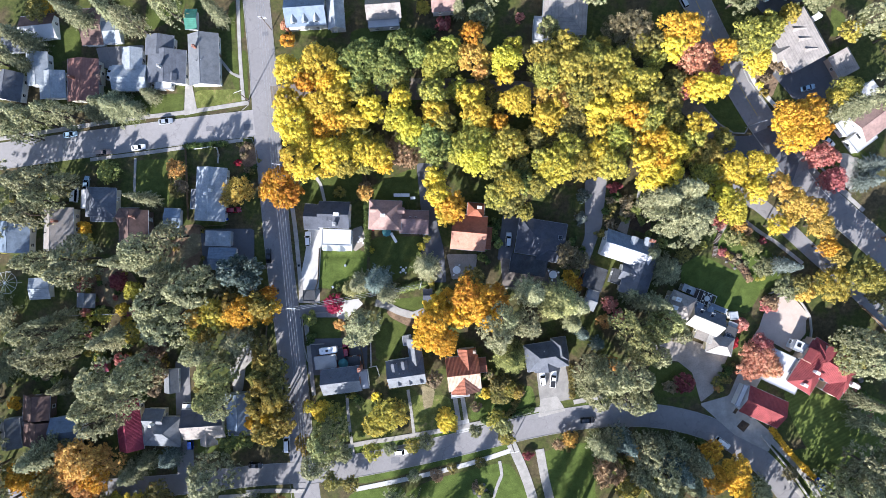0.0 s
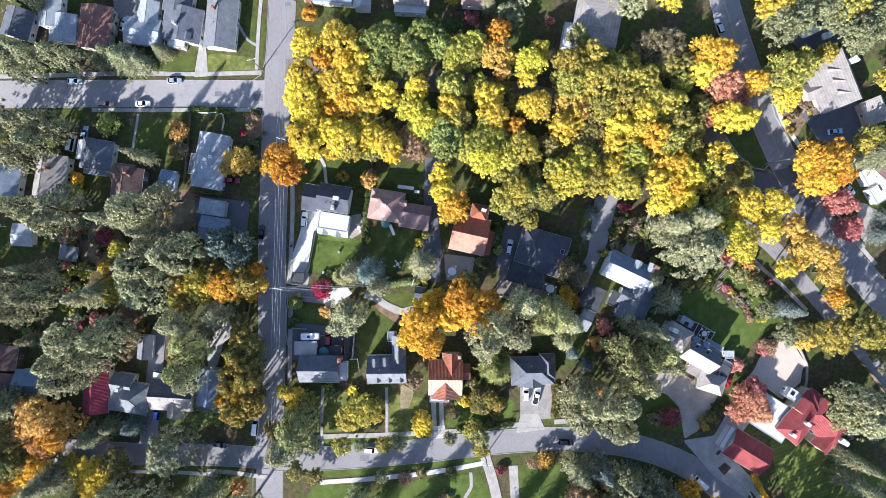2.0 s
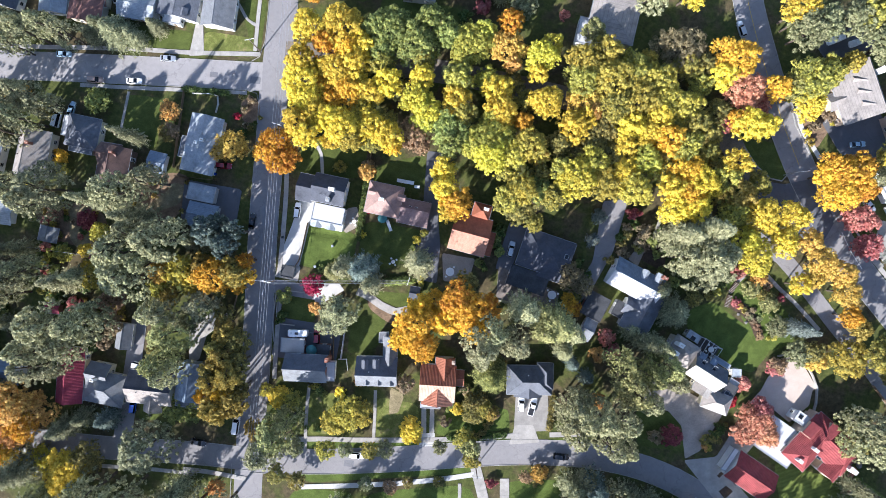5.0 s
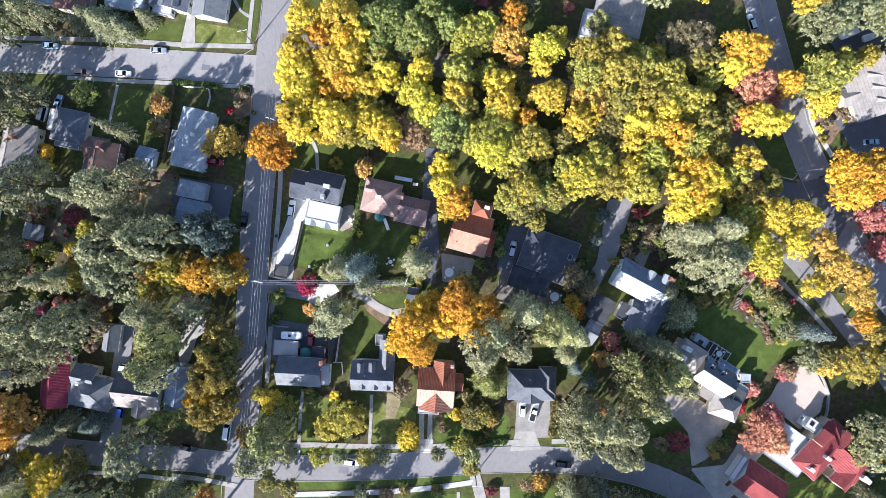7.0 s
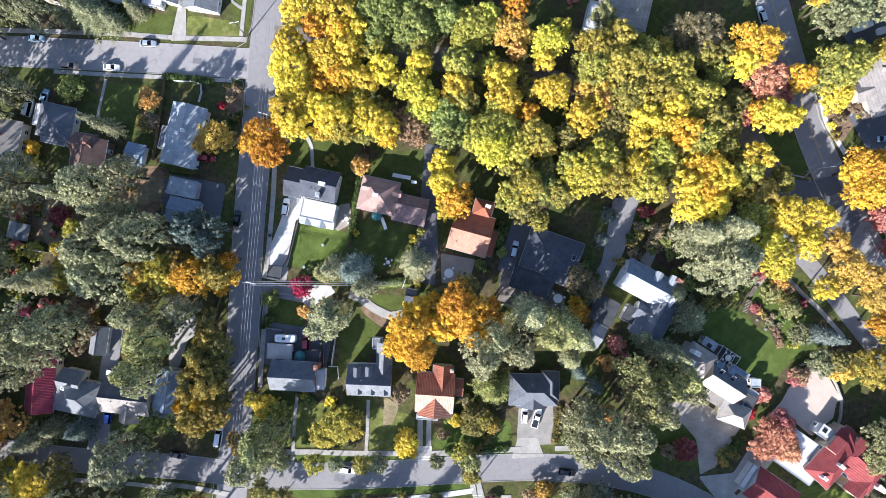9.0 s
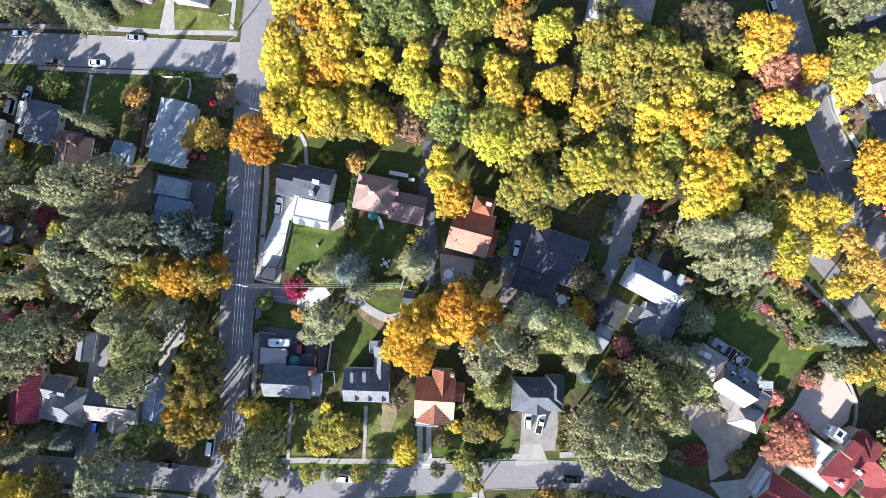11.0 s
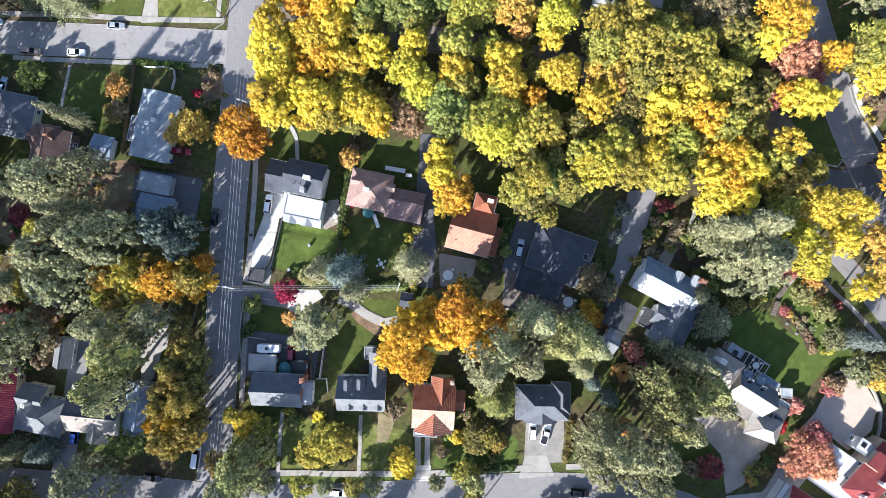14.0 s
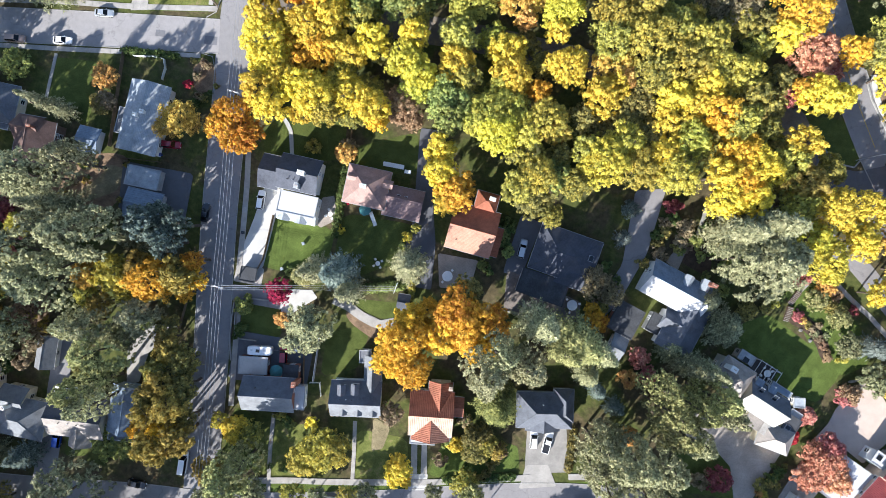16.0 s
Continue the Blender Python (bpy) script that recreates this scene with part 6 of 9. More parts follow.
wing(h, 7.08, -1.82, 7.94, 5.22, 90.0, 5.2, 2.2, "gable", "red", "tan", rolls=True)
chimney(h, -3.22, -3.10, 6.6, 9.8, 1.3, 0.8, "white")
chimney(h, -3.45, -8.24, 5.6, 8.4, 1.2, 0.8, "white")
chimney(h, 10.35, 0.09, 3.4, 7.6, 2.4, 1.1, "white")
dormer(h, -6.50, 0.54, 6.8, 3.0, 4.0, 0.9, 1.5, 180, "red", "tan")
dormer(h, -1.73, 4.30, 6.8, 3.0, 4.0, 0.9, 1.5, 180, "red", "tan")
dormer(h, 3.52, 4.45, 6.8, 3.0, 4.0, 0.9, 1.5, 180, "red", "tan")
skylight(h, -0.19, -3.98, 8.0, 1.6, 0.8, 25)
h = house_at("house_terrace", 108.2, -40.9, -25.0, "flat white roof terrace between red-roofed buildings", "terrace")
wing(h, -0.31, 1.05, 13.88, 10.48, 0.0, 3.4, 0.2, "flat", "white", "white", over=0.2)
wing(h, 1.50, 10.29, 3.68, 3.00, 0.0, 4.2, 0.2, "flat", "white", "white", over=0.2)
skylight(h, 0.81, 10.57, 4.4, 1.4, 1.4)
h = house_at("garage", 102.63, -51.60, -24.0, "garage with red tile roof beside pale concrete drive", "garage")
wing(h, 0.24, -0.05, 12.70, 8.28, 0.0, 3.4, 2.0, "gable", "red", "white", rolls=True)
wing(h, -7.64, 0.35, 1.30, 7.08, 0.0, 3.0, 0.2, "flat", "white", "white", over=0.2, windows=False)
patch("planter", [(95.73, -59.04), (97.69, -56.94), (100.06, -58.32), (98.02, -60.98)], MULCH, "dark square planter in concrete paving", "planter", 0.14)
patch("planter", [(99.22, -55.44), (99.97, -54.60), (101.18, -55.47), (100.46, -56.48)], MULCH, "dark square planter in concrete paving", "planter", 0.143)
patch("planter", [(94.43, -54.46), (95.87, -52.44), (96.68, -53.01), (95.24, -55.03)], MULCH, "dark square planter in concrete paving", "planter", 0.146)
h = house_at("house", -32.87, -43.00, 7.0, "brick house with blue-grey gabled shingle roof", "house")
wing(h, 0.09, 0.10, 11.70, 7.20, 0.0, 5.4, 2.8, "gable", "slate", "brick", door=True, front="grey")
wing(h, 7.11, -0.92, 2.16, 5.36, 0.0, 3.2, 0.2, "flat", "white", "white", over=0.2)
wing(h, 4.56, 5.19, 3.44, 3.12, 0.0, 3.2, 0.2, "flat", "flatdark", "brick", over=0.2)
roof_bits(h, 4.96, -0.19, 7.2, 2)
roof_bits(h, -2.51, 1.98, 7.4, 1)
chimney(h, 6.68, 3.38, 3.0, 8.6, 0.9, 1.2, "brick")
h = house_at("garage", -38.24, -37.42, 7.0, "flat-roofed garage with pale membrane roof", "garage")
wing(h, -0.05, -0.03, 6.64, 3.92, 0.0, 2.8, 0.2, "flat", "sandflat", "brick", over=0.2)
h = house_at("house", -12.16, -40.17, 8.0, "slate-roofed house with a row of white dormers", "house")
wing(h, -0.04, -0.25, 11.26, 7.74, 0.0, 4.6, 2.8, "gable", "slate", "white", frac=0.42, door=True, front="grey")
wing(h, 3.72, 5.92, 7.42, 3.26, 90.0, 4.4, 1.8, "gable", "grey", "white")
wing(h, 1.55, 9.64, 2.48, 2.80, 0.0, 3.0, 0.2, "flat", "flat", "white", over=0.2)
dormer(h, -2.85, -2.66, 4.9, 1.5, 2.2, 0.8, 0.6, 0, "grey", "white")
dormer(h, 0.69, -2.67, 4.9, 1.5, 2.2, 0.8, 0.6, 0, "grey", "white")
dormer(h, 4.23, -2.68, 4.9, 1.5, 2.2, 0.8, 0.6, 0, "grey", "white")
dormer(h, -3.34, 2.09, 5.5, 1.6, 2.2, 0.9, 0.6, 180, "slate", "white")
dormer(h, -0.13, 2.37, 5.5, 1.6, 2.2, 0.9, 0.6, 180, "slate", "white")
roof_bits(h, -2.04, 0.15, 7.0, 3, 1.4)
h = house_at("house", 6.13, -40.46, 6.5, "cream house with mottled clay tile roof and porch", "house")
wing(h, 0.01, -0.28, 9.66, 9.98, 0.0, 4.5, 2.6, "gable", "clay", "cream", rolls=True, front="sand")
wing(h, 0.10, -4.06, 4.54, 8.38, 90.0, 4.3, 2.3, "gable", "clay", "cream", rolls=True, door=True, front="salmon")
wing(h, 1.89, 4.17, 5.82, 4.86, 90.0, 4.4, 2.2, "gable", "clay", "cream", rolls=True, front="clay")
wing(h, 6.47, 1.40, 1.66, 3.90, 0.0, 3.2, 0.8, "gable", "clay", "cream")
wing(h, -1.73, -7.42, 5.68, 1.20, 0.0, 2.8, 0.2, "flat", "white", "white", over=0.2, windows=False)
roof_bits(h, 3.17, -1.09, 6.2, 1)
chimney(h, 4.18, 6.69, 4.6, 7.6, 0.8, 0.8, "tan")
h = house_at("house", 32.93, -35.17, 9.0, "grey shingled bungalow with hipped roof and garage", "house")
wing(h, -0.12, -0.05, 12.54, 7.74, 0.0, 3.8, 2.9, "hip", "slate", "grey")
wing(h, 4.55, 1.15, 3.90, 7.10, 0.0, 3.8, 2.1, "hip", "slate", "grey")
wing(h, -0.35, -2.77, 3.90, 7.42, 90.0, 3.1, 2.0, "gable", "slate", "grey", door=True)
wing(h, -5.09, -0.24, 2.30, 5.50, 0.0, 3.0, 1.4, "hip", "slate", "grey")
roof_bits(h, -1.83, 1.87, 5.9, 2)
h = house_at("garage", -130.80, 70.51, 6.0, "garage with weathered brown shingle roof", "garage")
wing(h, 0.00, 0.00, 10.26, 7.02, 0.0, 2.8, 1.8, "gable", "brown", "white", front="white")
h = house_at("garage", -110.59, 70.13, 3.0, "brown-roofed double garage with pale metal lean-to", "garage")
wing(h, -2.85, 0.69, 5.94, 10.98, 0.0, 2.8, 1.6, "gable", "brown", "white", frac=0.5)
wing(h, 3.00, -1.24, 5.58, 6.30, 0.0, 2.6, 1.0, "gable", "pale", "white")
h = house_at("house", -128.44, 53.99, 3.0, "light blue-grey shingled house with side wing", "house")
wing(h, -2.01, 2.99, 9.90, 5.94, 90.0, 3.6, 1.2, "gable", "pale", "white")
wing(h, 2.40, -2.29, 8.10, 7.38, 90.0, 3.4, 1.2, "gable", "pale", "white", door=True)
h = house_at("house", -115.91, 53.26, 0.0, "brown-red shingled house with hipped roof", "house")
wing(h, 0.00, 0.00, 12.78, 9.18, 90.0, 3.6, 1.5, "gable", "rosewood", "cream", door=True)
wing(h, 4.32, 1.80, 1.62, 5.58, 0.0, 3.0, 1.0, "gable", "brown", "cream")
chimney(h, -2.52, 0.36, 4.0, 6.8, 0.8, 0.8)
h = house_at("house", -101.19, 56.51, 0.0, "pale grey shingled house in tree shadow", "house")
wing(h, 0.90, 3.60, 6.30, 5.58, 90.0, 3.4, 1.2, "gable", "pale", "white")
wing(h, 0.00, -2.52, 10.26, 7.38, 0.0, 3.4, 1.2, "gable", "pale", "white", door=True)
h = house_at("house", -89.57, 59.40, -2.0, "dark grey shingled house with white porch", "house")
wing(h, -1.97, 4.97, 5.58, 8.10, 90.0, 3.6, 1.6, "gable", "slate", "white")
wing(h, 0.60, -1.78, 9.90, 11.34, 90.0, 3.6, 2.0, "gable", "slate", "white")
wing(h, -0.82, -7.59, 5.00, 2.12, 0.0, 2.6, 0.2, "flat", "white", "white", over=0.2, door=True)
chimney(h, -0.36, -2.52, 4.6, 7.4, 0.8, 0.8, "grey")
dormer(h, 3.24, -5.40, 4.0, 2.0, 2.0, 0.8, 0.7, 0, "slate", "white")
h = house_at("house", -77.23, 59.93, 2.0, "long light grey shingled bungalow", "house")
wing(h, 0.00, 0.00, 15.66, 8.82, 90.0, 3.4, 2.2, "gable", "grey", "white", frac=0.55, door=True)
chimney(h, -1.80, 3.24, 4.4, 7.0, 0.8, 0.6, "brick")
roof_bits(h, -0.72, -0.90, 5.4, 2, 1.5)
h = house_at("shed", -81.67, 73.21, 0.0, "green metal-roofed garden shed", "shed")
wing(h, 0.00, 0.00, 3.06, 5.58, 0.0, 2.4, 1.0, "gable", "green", "white", windows=False)
h = house_at("house", -140.08, 51.46, -8.0, "dark blue-grey house with white window wall", "house")
wing(h, 0.00, 0.00, 8.46, 8.10, 90.0, 3.6, 2.2, "gable", "slate", "white")
h = house_at("garage", -137.92, 66.52, 0.0, "dark garage behind houses", "garage")
wing(h, 0.00, 0.00, 7.20, 7.20, 0.0, 2.8, 1.2, "gable", "slate", "grey")
h = house_at("house", -43.33, 75.07, 4.0, "large pale grey house with white dormers", "house")
wing(h, -0.90, 0.06, 12.06, 9.18, 0.0, 5.0, 2.6, "gable", "blue", "white")
wing(h, 8.57, -1.32, 9.18, 4.50, 90.0, 4.4, 2.0, "gable", "pale", "white")
dormer(h, -4.68, -2.88, 5.2, 1.6, 2.4, 0.9, 0.7, 0, "pale", "white")
dormer(h, -1.08, -2.88, 5.2, 1.6, 2.4, 0.9, 0.7, 0, "pale", "white")
dormer(h, 2.52, -2.88, 5.2, 1.6, 2.4, 0.9, 0.7, 0, "pale", "white")
h = house_at("house", -19.42, 76.13, 4.0, "tan-roofed house with white balcony rail", "house")
wing(h, 0.00, 0.00, 10.26, 6.66, 0.0, 5.0, 2.2, "gable", "tan", "white")
wing(h, -0.33, -4.67, 9.68, 2.12, 0.0, 3.2, 0.2, "flat", "white", "white", over=0.2)
h = house_at("house", 0.71, 79.51, 4.0, "house with faded pink roof", "house")
wing(h, 0.00, 0.00, 9.18, 8.46, 0.0, 4.6, 2.0, "gable", "pink", "white")
h = house_at("house", 37.07, 74.81, -3.0, "broad house with flat grey roof and terrace", "house")
wing(h, 1.44, 0.08, 13.14, 13.50, 0.0, 4.6, 0.8, "hip", "tan", "white")
wing(h, -5.13, -5.32, 5.72, 7.52, 0.0, 3.0, 0.2, "flat", "white", "white", over=0.2)
h = house_at("house", 113.70, 66.29, -61.0, "large tan-grey shingled house with triangular gables", "house")
wing(h, 0.13, -0.87, 16.02, 12.78, 0.0, 4.4, 1.7, "gable", "tan", "tan", frac=0.87, door=True)
wing(h, 13.62, 8.93, 7.02, 6.30, 0.0, 3.4, 1.2, "gable", "tan", "tan", frac=0.8)
wing(h, 0.78, -7.43, 3.78, 4.14, 90.0, 3.8, 1.2, "gable", "tan", "tan")
dormer(h, -2.94, 0.04, 5.0, 2.2, 3.6, 0.1, 0.9, -25, "tan", "tan")
dormer(h, 0.73, 0.19, 5.0, 2.2, 3.6, 0.1, 0.9, -25, "tan", "tan")
dormer(h, 4.56, 0.28, 5.0, 2.2, 3.6, 0.1, 0.9, -25, "tan", "tan")
chimney(h, -3.46, 6.33, 3.0, 7.6, 1.8, 0.8, "white", 20)
h = house_at("house", 133.79, 39.28, 37.0, "white house with pale pink roof and terraces", "house")
wing(h, 2.12, -0.39, 9.90, 9.18, 0.0, 4.8, 2.0, "gable", "pink", "white")
wing(h, -0.52, 6.29, 7.52, 5.72, 0.0, 3.0, 0.2, "flat", "sandflat", "white", over=0.2)
wing(h, -3.36, 2.13, 5.72, 5.00, 0.0, 3.4, 0.2, "flat", "white", "white", over=0.2)
wing(h, -2.45, -4.16, 7.88, 5.00, 0.0, 3.0, 0.2, "flat", "white", "white", over=0.2)
wing(h, 6.23, 6.95, 8.60, 4.28, 0.0, 4.0, 0.2, "flat", "white", "white", over=0.2)
skylight(h, -2.95, -2.64, 3.3, 1.6, 2.2, 0)
skylight(h, 4.39, 7.61, 4.3, 1.6, 2.2, 0)
chimney(h, -3.99, 3.65, 3.0, 5.4, 1.0, 1.0, "white")
h = house_at("house", -123.53, 5.36, -1.0, "taupe-grey gabled house with cream walls", "house")
wing(h, 0.00, 0.00, 13.14, 8.46, 90.0, 4.4, 2.6, "gable", "tan", "cream", frac=0.6, door=True)
chimney(h, 0.72, 2.52, 5.2, 8.4, 0.8, 0.8)
roof_bits(h, -2.16, -1.08, 5.8, 2)
h = house_at("house", -110.29, 13.36, -2.0, "blue-grey house with hipped shingle roof", "house")
wing(h, -0.03, 0.72, 8.82, 8.46, 0.0, 3.8, 2.4, "hip", "slate", "cream", door=True)
wing(h, 0.14, -3.96, 6.80, 2.84, 0.0, 3.0, 0.2, "flat", "flat", "cream", over=0.2)
wing(h, -5.82, 1.60, 1.76, 5.72, 0.0, 2.6, 0.2, "flat", "white", "white", over=0.2)
h = house_at("house", -99.34, 7.16, 0.0, "brown shingled house with steep gables", "house")
wing(h, 0.00, -1.08, 9.90, 8.46, 90.0, 4.6, 3.0, "gable", "brown", "brown", door=True)
wing(h, -1.44, 1.80, 5.58, 5.58, 0.0, 4.6, 2.4, "gable", "brown", "brown")
chimney(h, 1.08, 2.16, 5.6, 8.6, 0.9, 0.5)
h = house_at("house", -74.96, 16.63, -3.0, "long pale blue-grey roofed house", "house")
wing(h, 0.00, 0.00, 16.38, 8.82, 90.0, 3.6, 1.8, "gable", "pale", "white", frac=0.5, door=True)
wing(h, -5.68, -1.74, 1.76, 6.08, 0.0, 2.4, 0.2, "flat", "flat", "white", over=0.2)
chimney(h, 0.72, 1.08, 4.6, 6.4, 0.8, 0.8, "white")
chimney(h, -0.72, 0.00, 4.6, 6.4, 0.8, 0.8, "white")
h = house_at("shed", -87.85, 9.07, -3.0, "garden shed with pale blue-grey roof", "shed")
wing(h, 0.00, 0.00, 4.50, 5.22, 0.0, 2.5, 0.8, "gable", "blue", "white", windows=False)
h = house_at("carport", -72.95, 2.45, -2.0, "flat-roofed grey carport beside a garage", "carport")
wing(h, 0.00, 0.00, 7.88, 4.64, 0.0, 2.6, 0.2, "flat", "pale", "grey", over=0.2, windows=False)
h = house_at("garage", -71.6, -4.12, -2.0, "low garage with pale blue metal roof", "garage")
wing(h, 0.00, 0.00, 8.10, 6.30, 0.0, 2.8, 0.8, "gable", "blue", "grey")
h = house_at("house", -138.66, 2.84, -3.0, "pale blue-roofed house with dormer windows", "house")
wing(h, 0.00, 0.00, 9.18, 9.90, 90.0, 3.8, 2.4, "gable", "blue", "white")
h = house_at("shed", -130.84, -13.77, 3.0, "white shed with pale metal roof", "shed")
wing(h, 0.00, 0.00, 5.94, 5.94, 0.0, 2.6, 0.6, "gable", "pale", "white", windows=False)
h = house_at("shed", -115.98, -17.63, -2.0, "weathered grey garden shed", "shed")
wing(h, 0.00, 0.00, 3.78, 4.86, 90.0, 2.4, 0.9, "gable", "grey", "brown", windows=False)
h = house_at("garage", -88.21, -43.52, 2.0, "grey garage with gabled roof", "garage")
wing(h, 0.00, 0.00, 7.02, 3.78, 90.0, 2.8, 1.4, "gable", "grey", "white")
h = house_at("house", -90.68, -58.21, -2.0, "grey hipped house with cream walls", "house")
wing(h, 0.05, -1.44, 10.98, 8.46, 0.0, 3.8, 2.6, "hip", "grey", "cream", door=True)
wing(h, -2.61, 2.43, 5.58, 5.58, 0.0, 3.8, 2.0, "gable", "grey", "cream")
chimney(h, -2.16, 1.44, 5.0, 7.6, 0.8, 0.8, "white")
h = house_at("house", -77.40, -57.11, 4.0, "tan-roofed house with a front gable", "house")
wing(h, 0.00, 0.00, 12.78, 8.82, 0.0, 3.8, 2.4, "gable", "dark", "cream", frac=0.48, front="tan")
wing(h, 1.11, -4.77, 4.14, 4.50, 90.0, 3.4, 1.6, "gable", "tan", "cream", door=True)
roof_bits(h, -0.72, -1.08, 5.8, 3, 2.2)
h = house_at("house", -65.62, -52.99, 2.0, "dark blue-roofed house beside golden trees", "house")
wing(h, 0.00, 0.00, 10.62, 7.74, 90.0, 4.2, 2.4, "gable", "blue", "blue", door=True)
wing(h, -0.23, -6.48, 7.52, 2.84, 0.0, 3.0, 0.2, "flat", "flat", "blue", over=0.2)
h = house_at("house", -101.30, -57.43, 6.0, "house with ribbed crimson metal roof", "house")
wing(h, 0.00, 0.00, 15.66, 7.02, 90.0, 4.0, 2.4, "gable", "crimson", "cream", rolls=True, door=True)
h = house_at("house", -121.30, -59.26, 5.0, "blue-grey roofed house under pines", "house")
wing(h, 0.00, 0.00, 9.18, 7.74, 0.0, 4.0, 2.2, "gable", "blue", "white")
h = house_at("house", -130.95, -51.93, -2.0, "brown gabled house in tree shade", "house")
wing(h, 0.00, 0.00, 7.02, 7.74, 90.0, 4.2, 2.2, "gable", "brown", "brown")
wing(h, 1.02, -8.61, 7.02, 9.54, 90.0, 3.8, 2.0, "gable", "brown", "brown", door=True)
h = house_at("house", -139.49, -60.36, 5.0, "grey-roofed house in tree shade", "house")
wing(h, 0.00, 0.00, 8.82, 5.58, 90.0, 4.0, 2.0, "gable", "grey", "grey")
h = house_at("shed", -110.92, -39.23, 5.0, "small red-roofed shed among pines", "shed")
wing(h, 0.00, 0.00, 3.42, 2.34, 0.0, 2.4, 0.7, "gable", "crimson", "brown", windows=False)

# ---------------------------------------------------------------- trees
# gardens and verges
conifer(-91.1, -1.5, 5.3, 26.9, "pine", True)
conifer(-83.9, 3.2, 3.7, 22.9, "pine", True)
conifer(-97.6, -4.7, 3.7, 25.9, "fir")
conifer(-86.8, -7.8, 4.1, 24.3, "fir")
conifer(-75.6, -12.4, 5.6, 31.7, "pine", True)
conifer(-83.3, -11.1, 3.4, 27.1, "pine", True)
# the four bluefir crowns here have the shade they stand in put into their leaves
leafy(-66.1, -8.1, 4.2, 19.5, "bluefir")
leafy(-60.5, -11.3, 3.6, 19.5, "bluefir")
leafy(-58.3, -6.6, 2.8, 19.5, "bluefir")
leafy(-63.8, -5.2, 3.1, 16.9, "bluefir")
conifer(-71.8, -12.3, 3.6, 11.8, "fir")
conifer(-86.2, -17.6, 5.5, 29.3, "pine", True)
conifer(-84.9, -24.6, 6.3, 24, "pine", True)
conifer(-79.5, -19.8, 3.4, 24.9, "pine", True)
leafy(-77.6, -21.9, 3.6, 16, "tan")
leafy(-78.3, -26.5, 3.1, 12.6, "lime")
leafy(-71.7, -20.5, 4.3, 17, "chartreuse")
leafy(-69.1, -24.3, 3.1, 13.2, "chartreuse")
leafy(-62.7, -20.4, 5.5, 18, "gold")
leafy(-57.0, -18.3, 4.2, 18, "ochre")
leafy(-54.3, -14.5, 2.3, 16, "orange")
leafy(-53.8, -18.9, 3.0, 12.0, "gold")
leafy(-56.1, -22.5, 2.3, 11.5, "gold")
leafy(-75.2, -28.2, 3.0, 11.6, "ochre")
leafy(-65.8, -17.4, 3.1, 17, "ochre")
leafy(-104.2, -20.6, 2.2, 4.8, "yellow")
leafy(-99.9, -14.2, 3.2, 7.0, "chartreuse")
leafy(-109.3, -22.5, 2.4, 6.0, "lime")
leafy(-100.0, -27.8, 3.5, 8.3, "chartreuse")
conifer(-105.1, -29.6, 4.3, 19.6, "pine")
conifer(-102.6, -27.8, 3.3, 15.2, "pine")
leafy(-105.6, -11.7, 2.9, 4.0, "plum")
leafy(-115.5, -10.9, 2.5, 4.1, "copper")
leafy(-114.5, -7.9, 2.2, 5.0, "lime")
conifer(-112.4, -4.0, 5.7, 23.9, "pine", True)
conifer(-113.2, -8.7, 4.4, 25.6, "pine", True)
conifer(-99.2, -39.3, 6.1, 33.3, "pine", True)
conifer(-92.3, -38.7, 5.2, 30.3, "pine", True)
leafy(-105.9, -36.4, 1.4, 3.1, "red")
leafy(-94.1, -34.7, 3.3, 7.9, "copper")
leafy(-96.6, -38.7, 3.0, 7.8, "olive")
leafy(-90.7, -39.7, 2.8, 7.8, "brown")
conifer(-77.0, -33.5, 3.6, 20, "pine", True)
conifer(-74.3, -34.0, 4.2, 17, "pine", True)
conifer(-71.2, -38.6, 5.4, 20, "moss", True)
conifer(-70.4, -45.9, 4.1, 26.5, "moss", True)
conifer(-67.8, -48.7, 3.6, 25.5, "pine", True)
leafy(-68.5, -35.4, 3.3, 10.3, "sage")
conifer(-64.7, -29.3, 4.8, 15, "pine", True)
leafy(-56.3, -36.8, 4.0, 13.0, "ochre")
# next three are added behind the column to close gaps in its road shadow
leafy(-58.4, -41.0, 3.0, 15.0, "olive")
leafy(-58.5, -47.0, 3.0, 17.0, "olive")
leafy(-58.0, -34.1, 2.8, 12.0, "ochre")
leafy(-58.4, -31.3, 3.2, 11.5, "olive")
leafy(-56.2, -44.0, 4.0, 17.0, "ochre")
leafy(-52.7, -38.0, 3.7, 13.5, "olive")
leafy(-56.8, -49.9, 3.4, 19.8, "ochre")
leafy(-52.4, -47.5, 4.3, 20.4, "ochre")
leafy(-51.1, -43.6, 3.4, 16.2, "olive")
leafy(-54.6, -56.9, 4.2, 20.5, "ochre")
leafy(-49.9, -54.8, 4.2, 19.5, "ochre")
leafy(-59.7, -55.2, 2.8, 14.4, "gold")
leafy(-49.5, -50.9, 2.6, 14.7, "olive")
leafy(-53.6, -53.5, 3.5, 17.8, "gold")
conifer(-104.2, -52.6, 5.0, 26.0, "pine", True)
conifer(-104.2, -47.5, 5.1, 28.5, "pine", True)
conifer(-95.9, -44.6, 4.6, 28.1, "pine", True)
leafy(-109.0, -68.9, 6.5, 13.0, "rust")
leafy(-105.6, -83.6, 4.3, 8.7, "bright")
leafy(-95.6, -82.6, 5.8, 13.1, "yellow")
leafy(-91.0, -79.6, 5.2, 11.9, "olive")
leafy(-97.8, -87.7, 4.0, 10.7, "yellow")
conifer(-71.4, -70.2, 6.6, 24.0, "fir", True)
